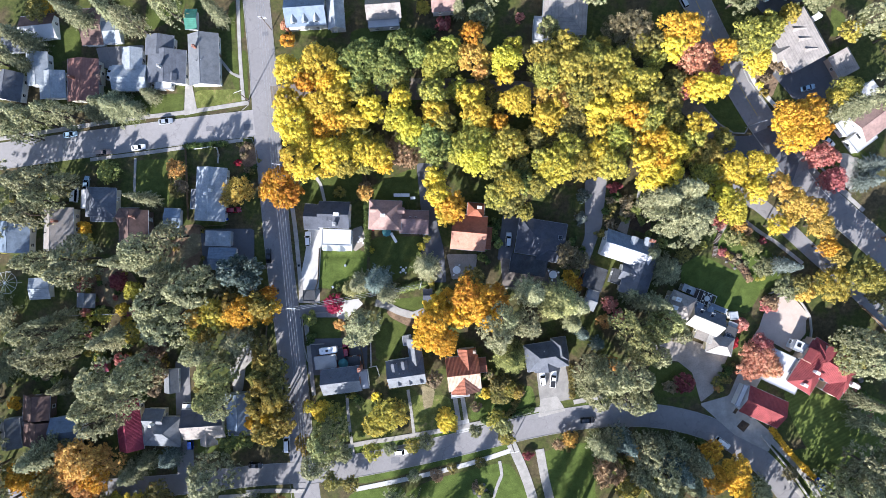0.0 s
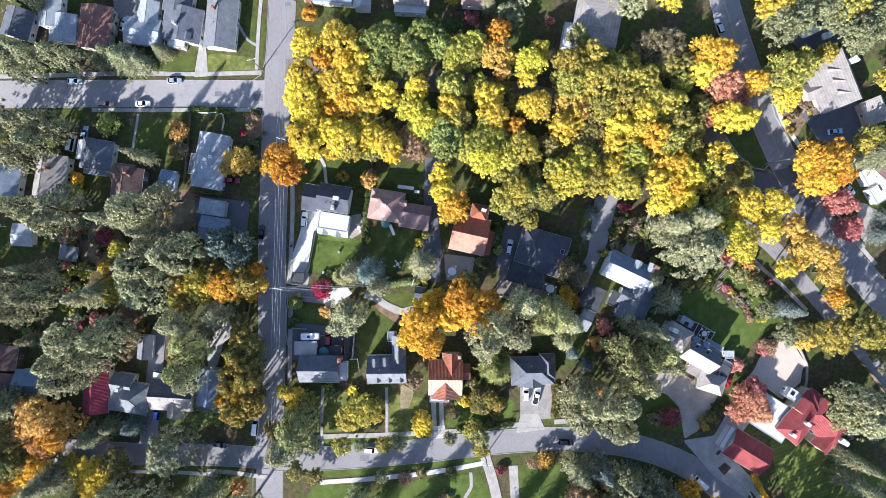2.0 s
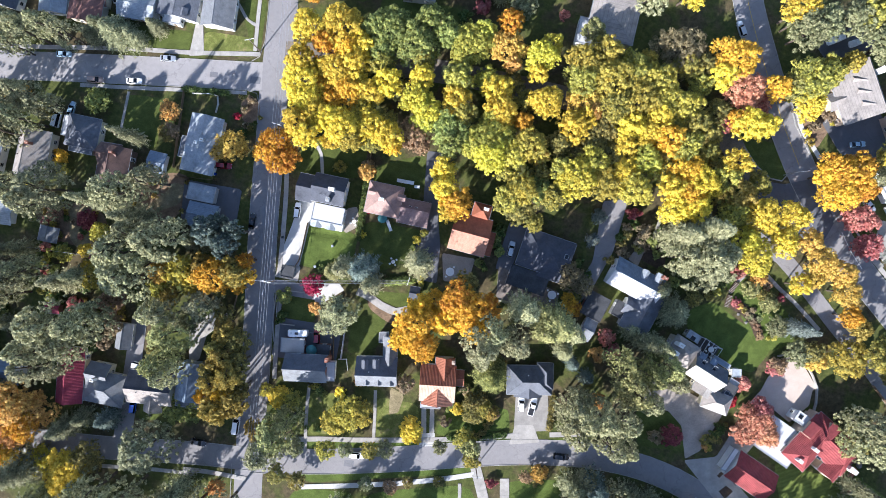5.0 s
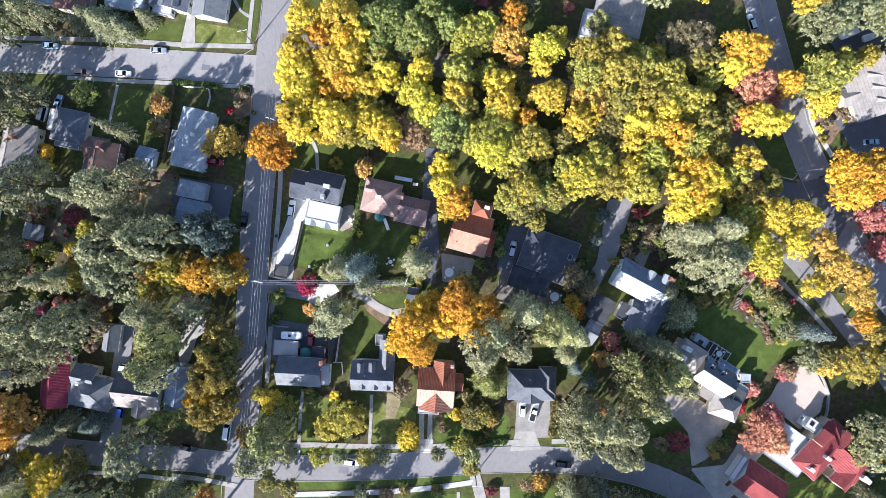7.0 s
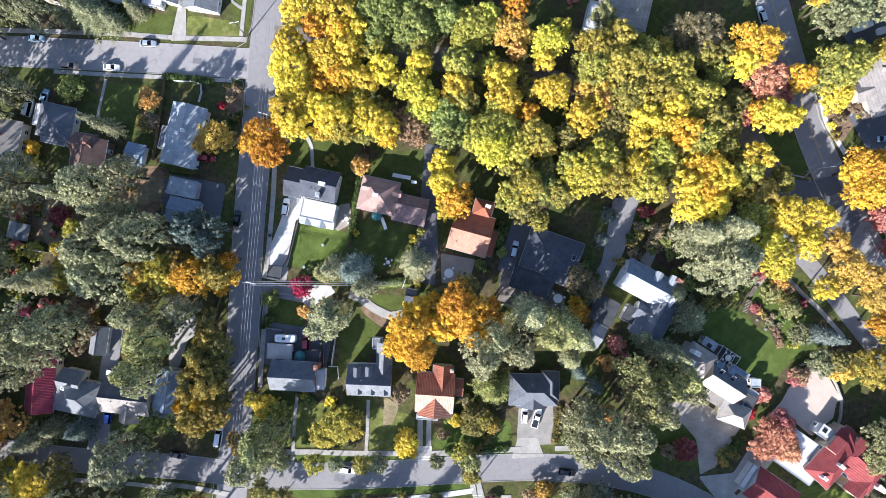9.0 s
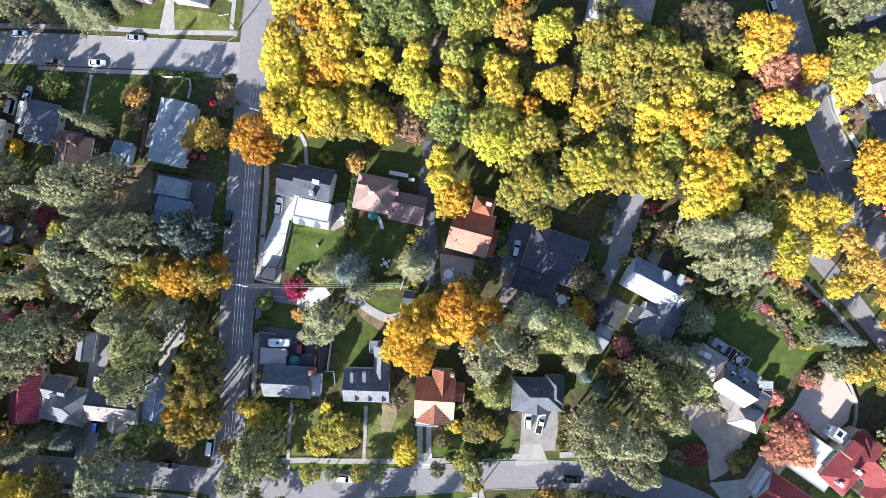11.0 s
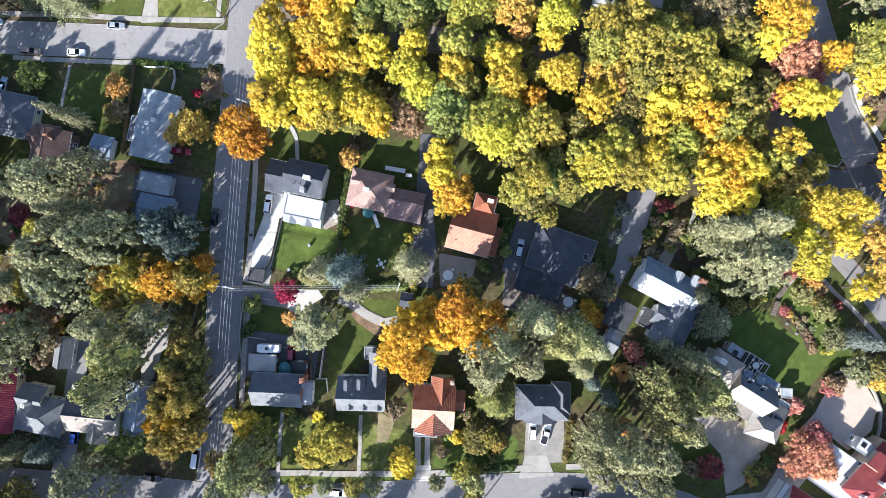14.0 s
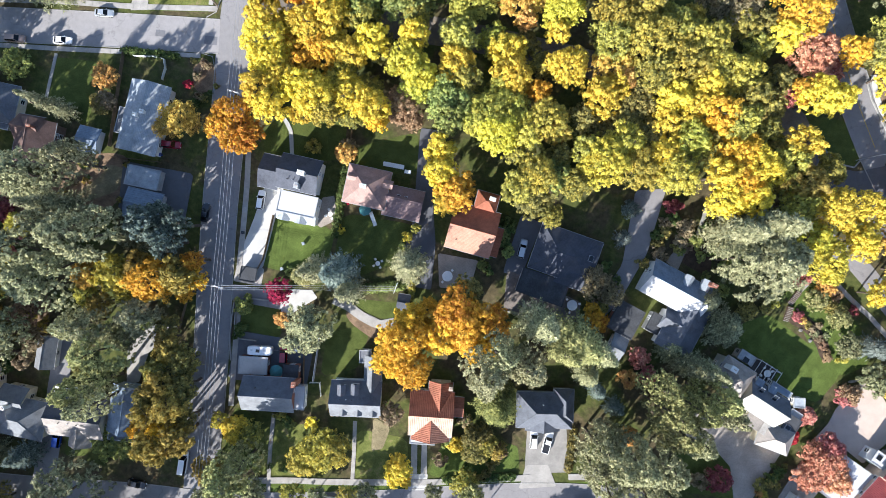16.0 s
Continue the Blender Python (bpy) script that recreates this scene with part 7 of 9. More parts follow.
# bluefir tone paints in the shade over this small fir
conifer(-88.2, -68.4, 3.6, 10.0, "bluefir")
conifer(-99.1, -72.3, 4.1, 13.9, "fir")
conifer(-95.7, -69.5, 3.3, 8.7, "fir")
leafy(-70.1, -62.1, 4.4, 4.9, "green")
leafy(-64.3, -62.5, 3.5, 5.2, "green")
leafy(-39.3, -52.6, 3.5, 8.2, "yellow")
leafy(-35.8, -53.1, 3.3, 7.8, "lime")
leafy(-43.2, -51.4, 2.2, 7.3, "chartreuse")
leafy(-43.4, -63.4, 4.0, 9.7, "ochre")
conifer(-36.8, -61.5, 4.9, 21.7, "moss", True)
conifer(-39.1, -66.5, 4.4, 22.7, "pine", True)
conifer(-34.5, -58.1, 4.2, 19.8, "moss", True)
leafy(-36.2, -75.7, 3.2, 7.3, "olive")
conifer(54.6, -23.2, 3.2, 26.2, "moss", True)
conifer(59.8, -31.3, 3.9, 27.6, "moss", True)
conifer(63.0, -26.1, 3.6, 26.4, "moss", True)
conifer(64.5, -33.4, 3.1, 23.9, "pine", True)
conifer(66.8, -22.8, 4.3, 25.7, "moss", True)
conifer(71.0, -26.3, 3.0, 23.4, "pine", True)
conifer(56.5, -27.5, 3.8, 28.3, "moss", True)
# two pines added inside the group to widen its shadow on the lawn
conifer(43.9, -43.2, 3.2, 21, "pine", True)
conifer(47.2, -36.4, 3.0, 19, "silver", True)
conifer(49.4, -31.5, 2.4, 9, "bluefir")
conifer(44.8, -28.6, 2.2, 8, "bluefir")
leafy(53.9, -37.6, 2.5, 5.8, "rust")
conifer(51.4, -39.5, 4.6, 28.3, "pine", True)
conifer(47.2, -40.3, 3.9, 27.7, "pine", True)
conifer(57.3, -39.0, 4.3, 27.9, "pine", True)
conifer(56.3, -47.2, 3.6, 25.5, "pine", True)
conifer(46.3, -45.8, 3.3, 25.2, "pine", True)
conifer(60.8, -47.2, 3.1, 22.1, "pine", True)
leafy(109.7, -13.3, 4.0, 8.3, "sage")
leafy(115.3, -14.7, 3.7, 7.7, "tan")
leafy(124.0, -12.1, 6.0, 9.7, "chartreuse")
leafy(113.4, -12.2, 3.3, 8.4, "olive")
conifer(107.0, -6.3, 3.0, 16.5, "spruce")
leafy(105.6, -18.5, 2.9, 5.1, "copper")
conifer(126.7, -33.7, 5.4, 15.0, "moss", True)
conifer(67.2, 13.9, 5.4, 23.7, "silver")
conifer(74.0, 16.6, 5.5, 25.5, "silver")
conifer(74.3, 7.9, 7.6, 22.8, "silver", True)
conifer(68.1, 8.2, 4.5, 19.7, "silver", True)
conifer(78.8, 11.4, 4.2, 19.4, "silver", True)
conifer(71.0, -7.8, 5.3, 11.5, "fir")
conifer(65.8, -2.1, 4.0, 10.5, "fir")
leafy(77.4, -2.9, 2.7, 4.2, "olive")
leafy(95.0, 6.2, 2.5, 4.9, "rust")
leafy(88.5, 24.0, 5.3, 16.5, "yellow")
leafy(98.1, 25.1, 5.0, 15.1, "yellow")
leafy(96.1, 17.7, 4.7, 15.7, "yellow")
leafy(85.4, 15.7, 4.5, 15.5, "bright")
leafy(89.3, 11.5, 5.0, 16.4, "bright")
leafy(104.8, 19.2, 4.2, 13.4, "tan")
leafy(109.2, 13.4, 4.8, 14.6, "tan")
leafy(115.4, 11.6, 3.9, 14.1, "tan")
leafy(104.4, 6.6, 3.2, 12.4, "yellow")
leafy(108.2, 8.6, 2.8, 13.1, "birch")
leafy(117.4, 6.6, 4.6, 13.7, "birch")
leafy(120.3, -0.1, 3.1, 13.5, "gold")
leafy(124.3, -3.1, 3.3, 11.6, "ochre")
conifer(-26.0, -11.5, 3.5, 26, "silver")
conifer(-20.5, -10.9, 4.8, 28, "bluefir")
conifer(-17.8, -14.7, 3.6, 24.3, "fir")
conifer(-29.8, -13.5, 2.9, 14.3, "moss")
conifer(-5.4, -6.8, 4.7, 18, "silver")
conifer(-25.9, -25.1, 5.1, 12.8, "pine", True)
conifer(-27.9, -29.0, 3.3, 12.1, "pine", True)
conifer(15.9, -25.6, 5.1, 31, "pine", True)
conifer(17.7, -21.4, 4.0, 31, "pine", True)
conifer(24.8, -23.6, 4.0, 28, "silver", True)
conifer(26.4, -14.3, 4.8, 30, "silver")
conifer(36.0, -16.9, 6.0, 28, "moss")
conifer(33.2, -19.7, 3.4, 24.9, "moss")
conifer(40.9, -18.3, 3.8, 24.6, "silver")
conifer(41.2, -24.9, 3.1, 11.6, "silver")
leafy(40.5, -12.6, 2.5, 5.7, "orange")
leafy(39.3, -2.6, 4.3, 8.6, "bare")
leafy(43.6, -5.0, 3.0, 8.3, "bare")
leafy(20.2, -32.3, 3.9, 14.3, "larch")
conifer(20.9, -35.3, 5.5, 18.8, "larch")
leafy(52.9, -72.8, 5.3, 8.0, "copper")
leafy(61.0, -66.4, 2.8, 7, "rust")
conifer(65.7, -69.2, 6.3, 24, "silver", True)
conifer(62.0, -63.1, 4.3, 22, "pine", True)
conifer(54.1, -60.6, 3.2, 12.0, "pine", True)
conifer(67.0, -64.2, 4.0, 13, "fir")
conifer(74.6, -65.0, 4.0, 12, "fir")
leafy(74.0, -68.0, 1.9, 7.0, "orange")
conifer(78.9, -67.9, 4.8, 19, "silver")
leafy(84.1, -64.6, 3.9, 12.0, "orange")
leafy(85.5, -73.2, 5.2, 13.0, "gold")
leafy(91.9, -71.5, 5.6, 13.0, "gold")
leafy(94.0, -77.4, 4.5, 12.0, "gold")
leafy(59.4, -77.8, 4.0, 7.0, "lime")
conifer(78.0, -74.9, 4.5, 16.0, "fir")
conifer(98.4, -77.2, 4.1, 14.0, "pine", True)
conifer(69.4, -76.5, 4.5, 17.0, "moss", True)
conifer(62.6, -73.3, 4.1, 14.0, "fir")
conifer(72.2, -69.6, 4.5, 22, "bluefir")
conifer(56.4, -61.6, 4.2, 19, "bluefir")
conifer(50.6, -63.8, 4.2, 17, "fir")
conifer(130.9, -67.4, 6.2, 24.0, "pine", True)
conifer(125.5, -73.9, 5.4, 24.0, "pine", True)
leafy(112.0, -73.5, 2.5, 5.0, "bare")
conifer(118.7, -76.0, 5.1, 24.0, "pine", True)
conifer(95.0, -84.0, 5.1, 26, "pine", True)
conifer(101.4, -85.7, 5.4, 27, "pine", True)
conifer(109.8, -88.8, 5.4, 26, "pine", True)
conifer(116.2, -85.7, 5.1, 26, "pine", True)
conifer(123.0, -88.2, 5.4, 26, "pine", True)
# five pines added mostly out of view to throw shadows across the south-west street
conifer(-75.4, -84.6, 4.4, 28, "pine", True)
conifer(-65.4, -87.0, 4.7, 29, "pine", True)
conifer(-55.8, -85.9, 4.4, 28, "pine", True)
conifer(-47.8, -84.8, 4.1, 26, "pine", True)
conifer(-84.7, -85.3, 4.7, 28, "pine", True)
leafy(-23.1, -66.0, 3.0, 7.0, "lime")
leafy(-32.4, -66.5, 3.3, 8.0, "sage")
leafy(-17.4, -64.8, 2.3, 7.0, "sage")
leafy(-10.0, -63.8, 2.6, 7.0, "lime")
leafy(-5.9, -62.7, 2.8, 7.0, "sage")
leafy(10.1, -59.4, 2.3, 7.0, "sage")
leafy(19.1, -57.4, 2.9, 9.0, "moss")
leafy(20.1, -61.3, 2.6, 7.0, "lime")
leafy(-30.0, -76.5, 2.8, 7.0, "olive")
leafy(-9.8, -74.1, 2.3, 6.0, "sage")
leafy(-2.2, -73.7, 2.3, 6.0, "copper")
leafy(40.6, -62.2, 2.6, 6.0, "tan")
leafy(36.9, -64.0, 1.9, 5.0, "copper")
leafy(20.5, -45.7, 2.8, 7.0, "lime")
leafy(23.9, -46.9, 2.1, 6.0, "copper")
leafy(0.8, -56.8, 3.0, 6.0, "yellow")
leafy(3.1, -58.5, 1.4, 5.0, "yellow")
# the grove along the avenue
leafy(-48.1, 54.4, 5.2, 16.8, "yellow")
leafy(-42.7, 50.6, 3.5, 17.1, "orange")
leafy(-38.1, 55.5, 7.0, 17.3, "yellow")
leafy(-32.3, 51.7, 4.2, 17.7, "yellow")
leafy(-35.5, 50.0, 3.9, 17.1, "gold")
leafy(-25.8, 57.1, 7.4, 17.6, "green")
leafy(-26.7, 50.8, 4.3, 15.3, "green")
leafy(-28.3, 47.4, 3.2, 13.9, "lime")
leafy(-16.8, 54.6, 6.4, 17.7, "green")
leafy(-14.2, 62.1, 4.6, 16.9, "green")
leafy(-8.7, 59.2, 3.9, 17.6, "green")
leafy(-14.2, 51.5, 3.5, 15.5, "lime")
leafy(-1.6, 57.6, 6.7, 16.4, "leaf")
leafy(1.9, 61.9, 3.5, 15.8, "leaf")
leafy(-3.1, 52.7, 3.2, 14.1, "leaf")
leafy(-48.5, 45.0, 4.3, 16.7, "yellow")
leafy(-47.5, 39.6, 6.1, 15.2, "yellow")
leafy(-45.4, 33.9, 5.0, 15.8, "yellow")
leafy(-41.9, 30.6, 5.0, 15.9, "yellow")
leafy(-46.1, 26.9, 4.4, 17.6, "yellow")
leafy(-43.3, 23.9, 4.6, 17.2, "yellow")
leafy(-37.8, 44.0, 5.7, 15.6, "yellow")
leafy(-32.9, 46.1, 4.4, 17.3, "yellow")
leafy(-33.9, 38.4, 4.8, 15.5, "gold")
leafy(-37.9, 35.1, 3.4, 14.3, "orange")
leafy(-31.6, 40.4, 4.0, 15.5, "yellow")
leafy(-25.6, 48.2, 3.5, 15.2, "lime")
leafy(-22.9, 42.5, 4.2, 17.5, "yellow")
leafy(-27.4, 39.2, 3.9, 15.7, "yellow")
leafy(-28.6, 36.0, 3.2, 13.4, "chartreuse")
leafy(-33.0, 27.7, 5.6, 17.8, "yellow")
leafy(-37.5, 29.3, 4.2, 17.5, "yellow")
leafy(-25.7, 29.6, 5.3, 15.9, "yellow")
leafy(-20.2, 27.7, 4.2, 17.7, "yellow")
leafy(-30.7, 25.0, 3.5, 16.6, "chartreuse")
leafy(-18.6, 24.9, 2.6, 14.4, "gold")
leafy(-29.7, 32.9, 3.2, 13.4, "chartreuse")
leafy(-13.6, 45.8, 3.7, 17.7, "yellow")
leafy(-14.4, 39.8, 4.7, 17.0, "bright")
leafy(-11.0, 37.2, 4.2, 17.7, "bright")
leafy(-2.9, 47.3, 4.4, 17.5, "lime")
leafy(-2.9, 41.3, 4.6, 16.0, "yellow")
leafy(-0.1, 37.8, 3.5, 16.1, "lime")
leafy(-5.0, 37.4, 2.2, 13.3, "lime")
leafy(-13.7, 30.2, 5.0, 10.4, "copper")
leafy(-11.0, 27.3, 2.8, 8.7, "copper")
leafy(-2.6, 32.4, 6.1, 16.0, "green")
leafy(-2.2, 28.7, 3.9, 16.8, "green")
leafy(4.0, 29.3, 4.0, 15.2, "leaf")
leafy(7.8, 31.3, 5.8, 17.0, "leaf")
leafy(8.7, 65.9, 3.5, 16.1, "orange")
leafy(8.2, 59.2, 5.1, 13.6, "tan")
leafy(12.2, 58.6, 3.2, 12.5, "tan")
leafy(11.3, 54.2, 2.5, 14.0, "rust")
leafy(19.0, 57.7, 5.0, 16.0, "bright")
leafy(21.4, 62.1, 3.2, 14.0, "bright")
leafy(18.7, 53.2, 3.2, 14.5, "yellow")
leafy(8.2, 46.1, 4.6, 15.3, "yellow")
leafy(10.0, 40.3, 4.4, 17.8, "yellow")
leafy(12.4, 49.9, 3.3, 9.4, "olive")
leafy(11.8, 38.2, 2.9, 14.6, "yellow")
leafy(22.5, 44.9, 5.0, 17.4, "yellow")
leafy(19.0, 45.6, 2.2, 12.9, "yellow")
leafy(31.0, 58.9, 5.0, 17.3, "chartreuse")
leafy(37.6, 62.6, 4.6, 16.1, "chartreuse")
leafy(31.4, 52.9, 5.0, 16.7, "lime")
leafy(35.4, 56.7, 4.0, 15.2, "chartreuse")
leafy(33.9, 46.8, 5.7, 13.0, "tan")
leafy(36.6, 45.0, 3.2, 13.3, "rust")
leafy(40.3, 54.3, 6.4, 17.7, "chartreuse")
leafy(46.4, 57.7, 6.1, 15.7, "lime")
leafy(52.6, 56.3, 5.6, 17.2, "chartreuse")
leafy(48.9, 50.2, 6.4, 17.6, "chartreuse")
leafy(42.4, 47.5, 5.0, 17.7, "lime")
leafy(57.0, 51.3, 6.7, 16.1, "chartreuse")
leafy(62.1, 50.7, 4.6, 16.1, "chartreuse")
leafy(54.5, 46.7, 4.6, 16.6, "yellow")
leafy(58.8, 67.7, 7.9, 13.6, "bare")
leafy(31.8, 39.6, 4.6, 15.5, "yellow")
leafy(34.5, 42.8, 3.2, 14.6, "yellow")
leafy(40.4, 40.7, 5.1, 12.6, "olive")
leafy(47.3, 42.3, 4.2, 17.4, "yellow")
leafy(52.6, 41.9, 5.0, 15.3, "yellow")
leafy(58.5, 40.4, 4.6, 17.7, "gold")
leafy(47.1, 37.1, 3.5, 15.4, "yellow")
leafy(17.0, 38.5, 3.1, 13.7, "gold")
leafy(20.2, 31.7, 5.3, 16.8, "chartreuse")
leafy(23.1, 30.2, 3.2, 12.7, "tan")
leafy(9.8, 33.7, 6.4, 16.1, "leaf")
leafy(9.3, 27.1, 5.6, 17.6, "bright")
leafy(5.4, 30.0, 4.3, 16.6, "leaf")
leafy(15.7, 29.1, 4.6, 16.0, "chartreuse")
leafy(53.9, 33.5, 4.7, 16.0, "leaf")
leafy(45.2, 34.6, 4.3, 11.4, "olive")
leafy(34.4, 32.7, 3.6, 11.2, "olive")
leafy(38.8, 30.5, 4.6, 15.6, "chartreuse")
leafy(34.5, 24.9, 6.7, 17.0, "bright")
leafy(30.0, 27.3, 3.4, 15.1, "lime")
leafy(43.0, 24.9, 5.8, 15.6, "chartreuse")
leafy(48.6, 29.1, 4.6, 15.3, "yellow")
leafy(51.6, 24.8, 5.0, 17.8, "chartreuse")
leafy(63.6, 39.9, 5.0, 16.6, "lime")
leafy(66.1, 46.0, 4.3, 16.3, "lime")
leafy(65.2, 32.4, 5.7, 15.8, "gold")
leafy(70.4, 29.8, 5.0, 16.7, "yellow")
leafy(61.8, 27.0, 3.9, 17.4, "yellow")
leafy(72.5, 51.7, 3.6, 11.9, "olive")
leafy(73.7, 66.9, 6.7, 16.3, "gold")
leafy(71.1, 61.6, 4.3, 15.3, "yellow")
leafy(78.1, 58.9, 6.4, 14.9, "salmon")
leafy(84.3, 56.7, 3.5, 8.7, "red")
leafy(75.5, 48.8, 2.5, 9.3, "red")
leafy(80.6, 48.5, 5.3, 17.4, "yellow")
leafy(85.8, 49.7, 3.5, 15.5, "yellow")
leafy(77.9, 50.0, 3.2, 14.5, "gold")
leafy(78.6, 37.2, 4.1, 17.7, "yellow")
leafy(77.1, 32.9, 4.3, 16.8, "lime")
leafy(81.1, 28.6, 4.6, 17.3, "ochre")
leafy(80.7, 23.9, 4.6, 15.5, "lime")
leafy(67.2, 25.6, 5.3, 16.3, "gold")
leafy(64.0, 21.8, 5.0, 15.6, "yellow")
leafy(69.9, 22.8, 4.2, 17.4, "yellow")
leafy(29.0, 34.8, 3.8, 12.0, "olive")
leafy(38.8, 35.7, 3.8, 12.0, "olive")
leafy(61.5, 45.8, 4.2, 12.0, "lime")
leafy(57.7, 37.5, 4.2, 12.0, "olive")
leafy(61.5, 32.4, 3.8, 12.0, "lime")
leafy(54.1, 29.1, 3.5, 12.0, "olive")
leafy(31.5, 21.5, 2.8, 12.0, "lime")
leafy(24.7, 25.1, 3.1, 12.0, "olive")
leafy(71.5, 39.0, 4.2, 12.0, "lime")
leafy(74.8, 34.5, 3.8, 12.0, "ochre")
leafy(77.0, 28.2, 3.8, 12.0, "ochre")
leafy(66.1, 58.5, 3.8, 12.0, "lime")
leafy(66.6, 64.4, 3.1, 12.0, "olive")
leafy(7.7, 37.5, 2.8, 12.0, "lime")
leafy(38.1, 59.9, 2.8, 12.0, "lime")
leafy(43.4, 61.8, 3.1, 12.0, "lime")
leafy(49.6, 62.6, 3.1, 12.0, "chartreuse")
leafy(16.3, 34.8, 2.8, 12.0, "olive")
leafy(15.1, 23.7, 3.1, 12.0, "lime")
leafy(49.5, 37.1, 3.5, 12.0, "lime")
leafy(67.6, 42.8, 3.1, 12.0, "ochre")
leafy(-42.1, 38.9, 3.1, 12.0, "gold")
leafy(-43.2, 45.1, 2.8, 12.0, "yellow")
leafy(-37.0, 23.8, 2.8, 12.0, "yellow")
leafy(130.0, -9.4, 5.7, 18.0, "lime")
leafy(136.3, -13.2, 5.0, 11.0, "olive")
leafy(-2.8, 21.1, 3.9, 14.7, "yellow")
leafy(-1.9, 15.8, 4.2, 16.0, "yellow")
leafy(2.4, 12.3, 4.5, 16.0, "gold")
leafy(0.7, 9.8, 3.5, 13.3, "yellow")
leafy(19.6, 19.1, 5.2, 18.0, "chartreuse")
leafy(16.3, 15.8, 4.2, 16.0, "lime")
leafy(21.1, 14.3, 4.6, 11.0, "olive")
leafy(25.6, 10.8, 2.8, 10.7, "lime")
leafy(29.5, 18.5, 3.9, 14.7, "lime")
leafy(-3.6, -24.0, 5.8, 19.0, "gold")
leafy(-5.4, -28.5, 4.8, 17.0, "gold")
leafy(-0.2, -29.9, 4.8, 17.0, "gold")
leafy(-2.8, -19.0, 4.2, 16.0, "gold")
leafy(10.1, -16.9, 6.5, 21.0, "gold")
leafy(7.5, -14.4, 5.5, 21.0, "orange")
leafy(13.6, -21.4, 4.8, 18.6, "gold")
leafy(15.3, -16.2, 4.8, 18.6, "orange")
leafy(5.0, -21.5, 4.5, 17.3, "gold")
leafy(8.5, -11.2, 4.2, 16.0, "olive")
leafy(1.6, -16.6, 3.5, 13.3, "gold")
shrub(-34.0, 17.5, 1.8, 3.5, "lime")
leafy(-25.5, 16.9, 2.7, 6.0, "rust")
shrub(-25.2, 19.3, 1.8, 3.5, "brown")
leafy(-51.9, 20.3, 4.9, 14.0, "orange")
leafy(-47.5, 16.8, 3.9, 14.0, "orange")
leafy(-50.2, 15.0, 3.9, 14.0, "orange")
leafy(-54.7, 17.7, 3.5, 13.3, "orange")
leafy(-65.0, 17.9, 4.3, 11.0, "birch")
leafy(-68.2, 15.3, 3.2, 9.0, "birch")
leafy(-62.7, 17.2, 2.5, 8.0, "birch")
leafy(-35.6, -18.6, 3.1, 5.0, "crimson")
leafy(-86.5, 24.9, 3.1, 6.0, "rust")
leafy(-85.8, 18.2, 2.9, 6.0, "olive")
leafy(-84.7, 19.1, 2.5, 6.0, "brown")
leafy(-108.2, 24.0, 3.6, 6.0, "green")
shrub(-67.1, 27.1, 1.1, 2.0, "crimson")
leafy(-112.8, -66.9, 6.9, 18.0, "rust")
leafy(-118.4, -71.5, 5.2, 16.0, "rust")
leafy(-109.3, -72.3, 5.2, 16.0, "orange")
leafy(-117.1, -66.0, 4.5, 15.0, "rust")
leafy(-112.4, -75.3, 4.5, 15.0, "rust")
leafy(-132.0, -72.3, 4.5, 16.0, "gold")
leafy(-127.7, -74.1, 4.2, 16.0, "gold")
leafy(-136.4, -72.0, 3.9, 11.0, "olive")
leafy(-19.0, -54.5, 5.7, 9.0, "chartreuse")
leafy(-21.8, -57.4, 4.3, 8.0, "chartreuse")
leafy(-15.5, -53.8, 4.0, 8.0, "chartreuse")
leafy(0.7, -56.6, 3.4, 6.0, "yellow")
leafy(0.2, -54.2, 2.7, 6.0, "yellow")
shrub(13.5, -48.0, 1.8, 3.5, "yellow")
shrub(-22.2, -48.9, 1.5, 2.8, "yellow")
shrub(-17.1, -45.3, 1.5, 2.0, "rust")
leafy(18.8, -44.1, 3.6, 7.0, "olive")
leafy(17.9, -47.7, 3.6, 7.0, "olive")
leafy(16.9, -55.8, 3.2, 7.0, "lime")
shrub(2.6, -72.3, 1.6, 3.2, "olive")
shrub(11.7, -70.5, 1.6, 3.2, "olive")
shrub(27.5, -68.4, 1.5, 2.8, "plum")
shrub(40.1, -64.9, 1.8, 3.5, "olive")
leafy(77.6, -44.2, 3.3, 6.0, "plum")
shrub(73.7, -45.5, 2.2, 4.2, "brown")
leafy(100.4, -35.4, 5.4, 9.0, "salmon")
leafy(104.2, -38.6, 4.7, 8.0, "salmon")
leafy(98.2, -39.0, 4.0, 8.0, "salmon")
leafy(101.4, -31.6, 3.6, 8.0, "red")
shrub(105.0, -19.9, 2.2, 4.2, "red")
shrub(96.5, -25.4, 2.2, 4.0, "red")
shrub(94.1, -31.6, 1.6, 3.0, "crimson")
shrub(40.9, -9.9, 2.2, 4.2, "gold")
shrub(42.7, -11.7, 2.2, 4.2, "orange")
leafy(53.4, -18.9, 2.5, 5.0, "red")
shrub(56.4, -22.7, 2.2, 4.0, "red")
shrub(51.9, -24.5, 2.2, 4.0, "rust")
shrub(-130.4, 23.1, 1.5, 2.8, "gold")
shrub(-116.5, 5.6, 2.2, 4.2, "gold")
shrub(-105.8, -37.5, 1.8, 3.0, "red")
leafy(-139.6, -51.0, 2.4, 4.0, "gold")
shrub(-116.3, 2.9, 2.2, 4.0, "lime")
leafy(87.4, 61.0, 3.8, 14.7, "gold")
leafy(96.3, 64.8, 6.8, 17.0, "lime")
leafy(92.6, 62.5, 4.5, 14.0, "olive")
leafy(97.4, 57.9, 4.8, 14.0, "yellow")
leafy(101.0, 68.3, 4.4, 15.0, "lime")
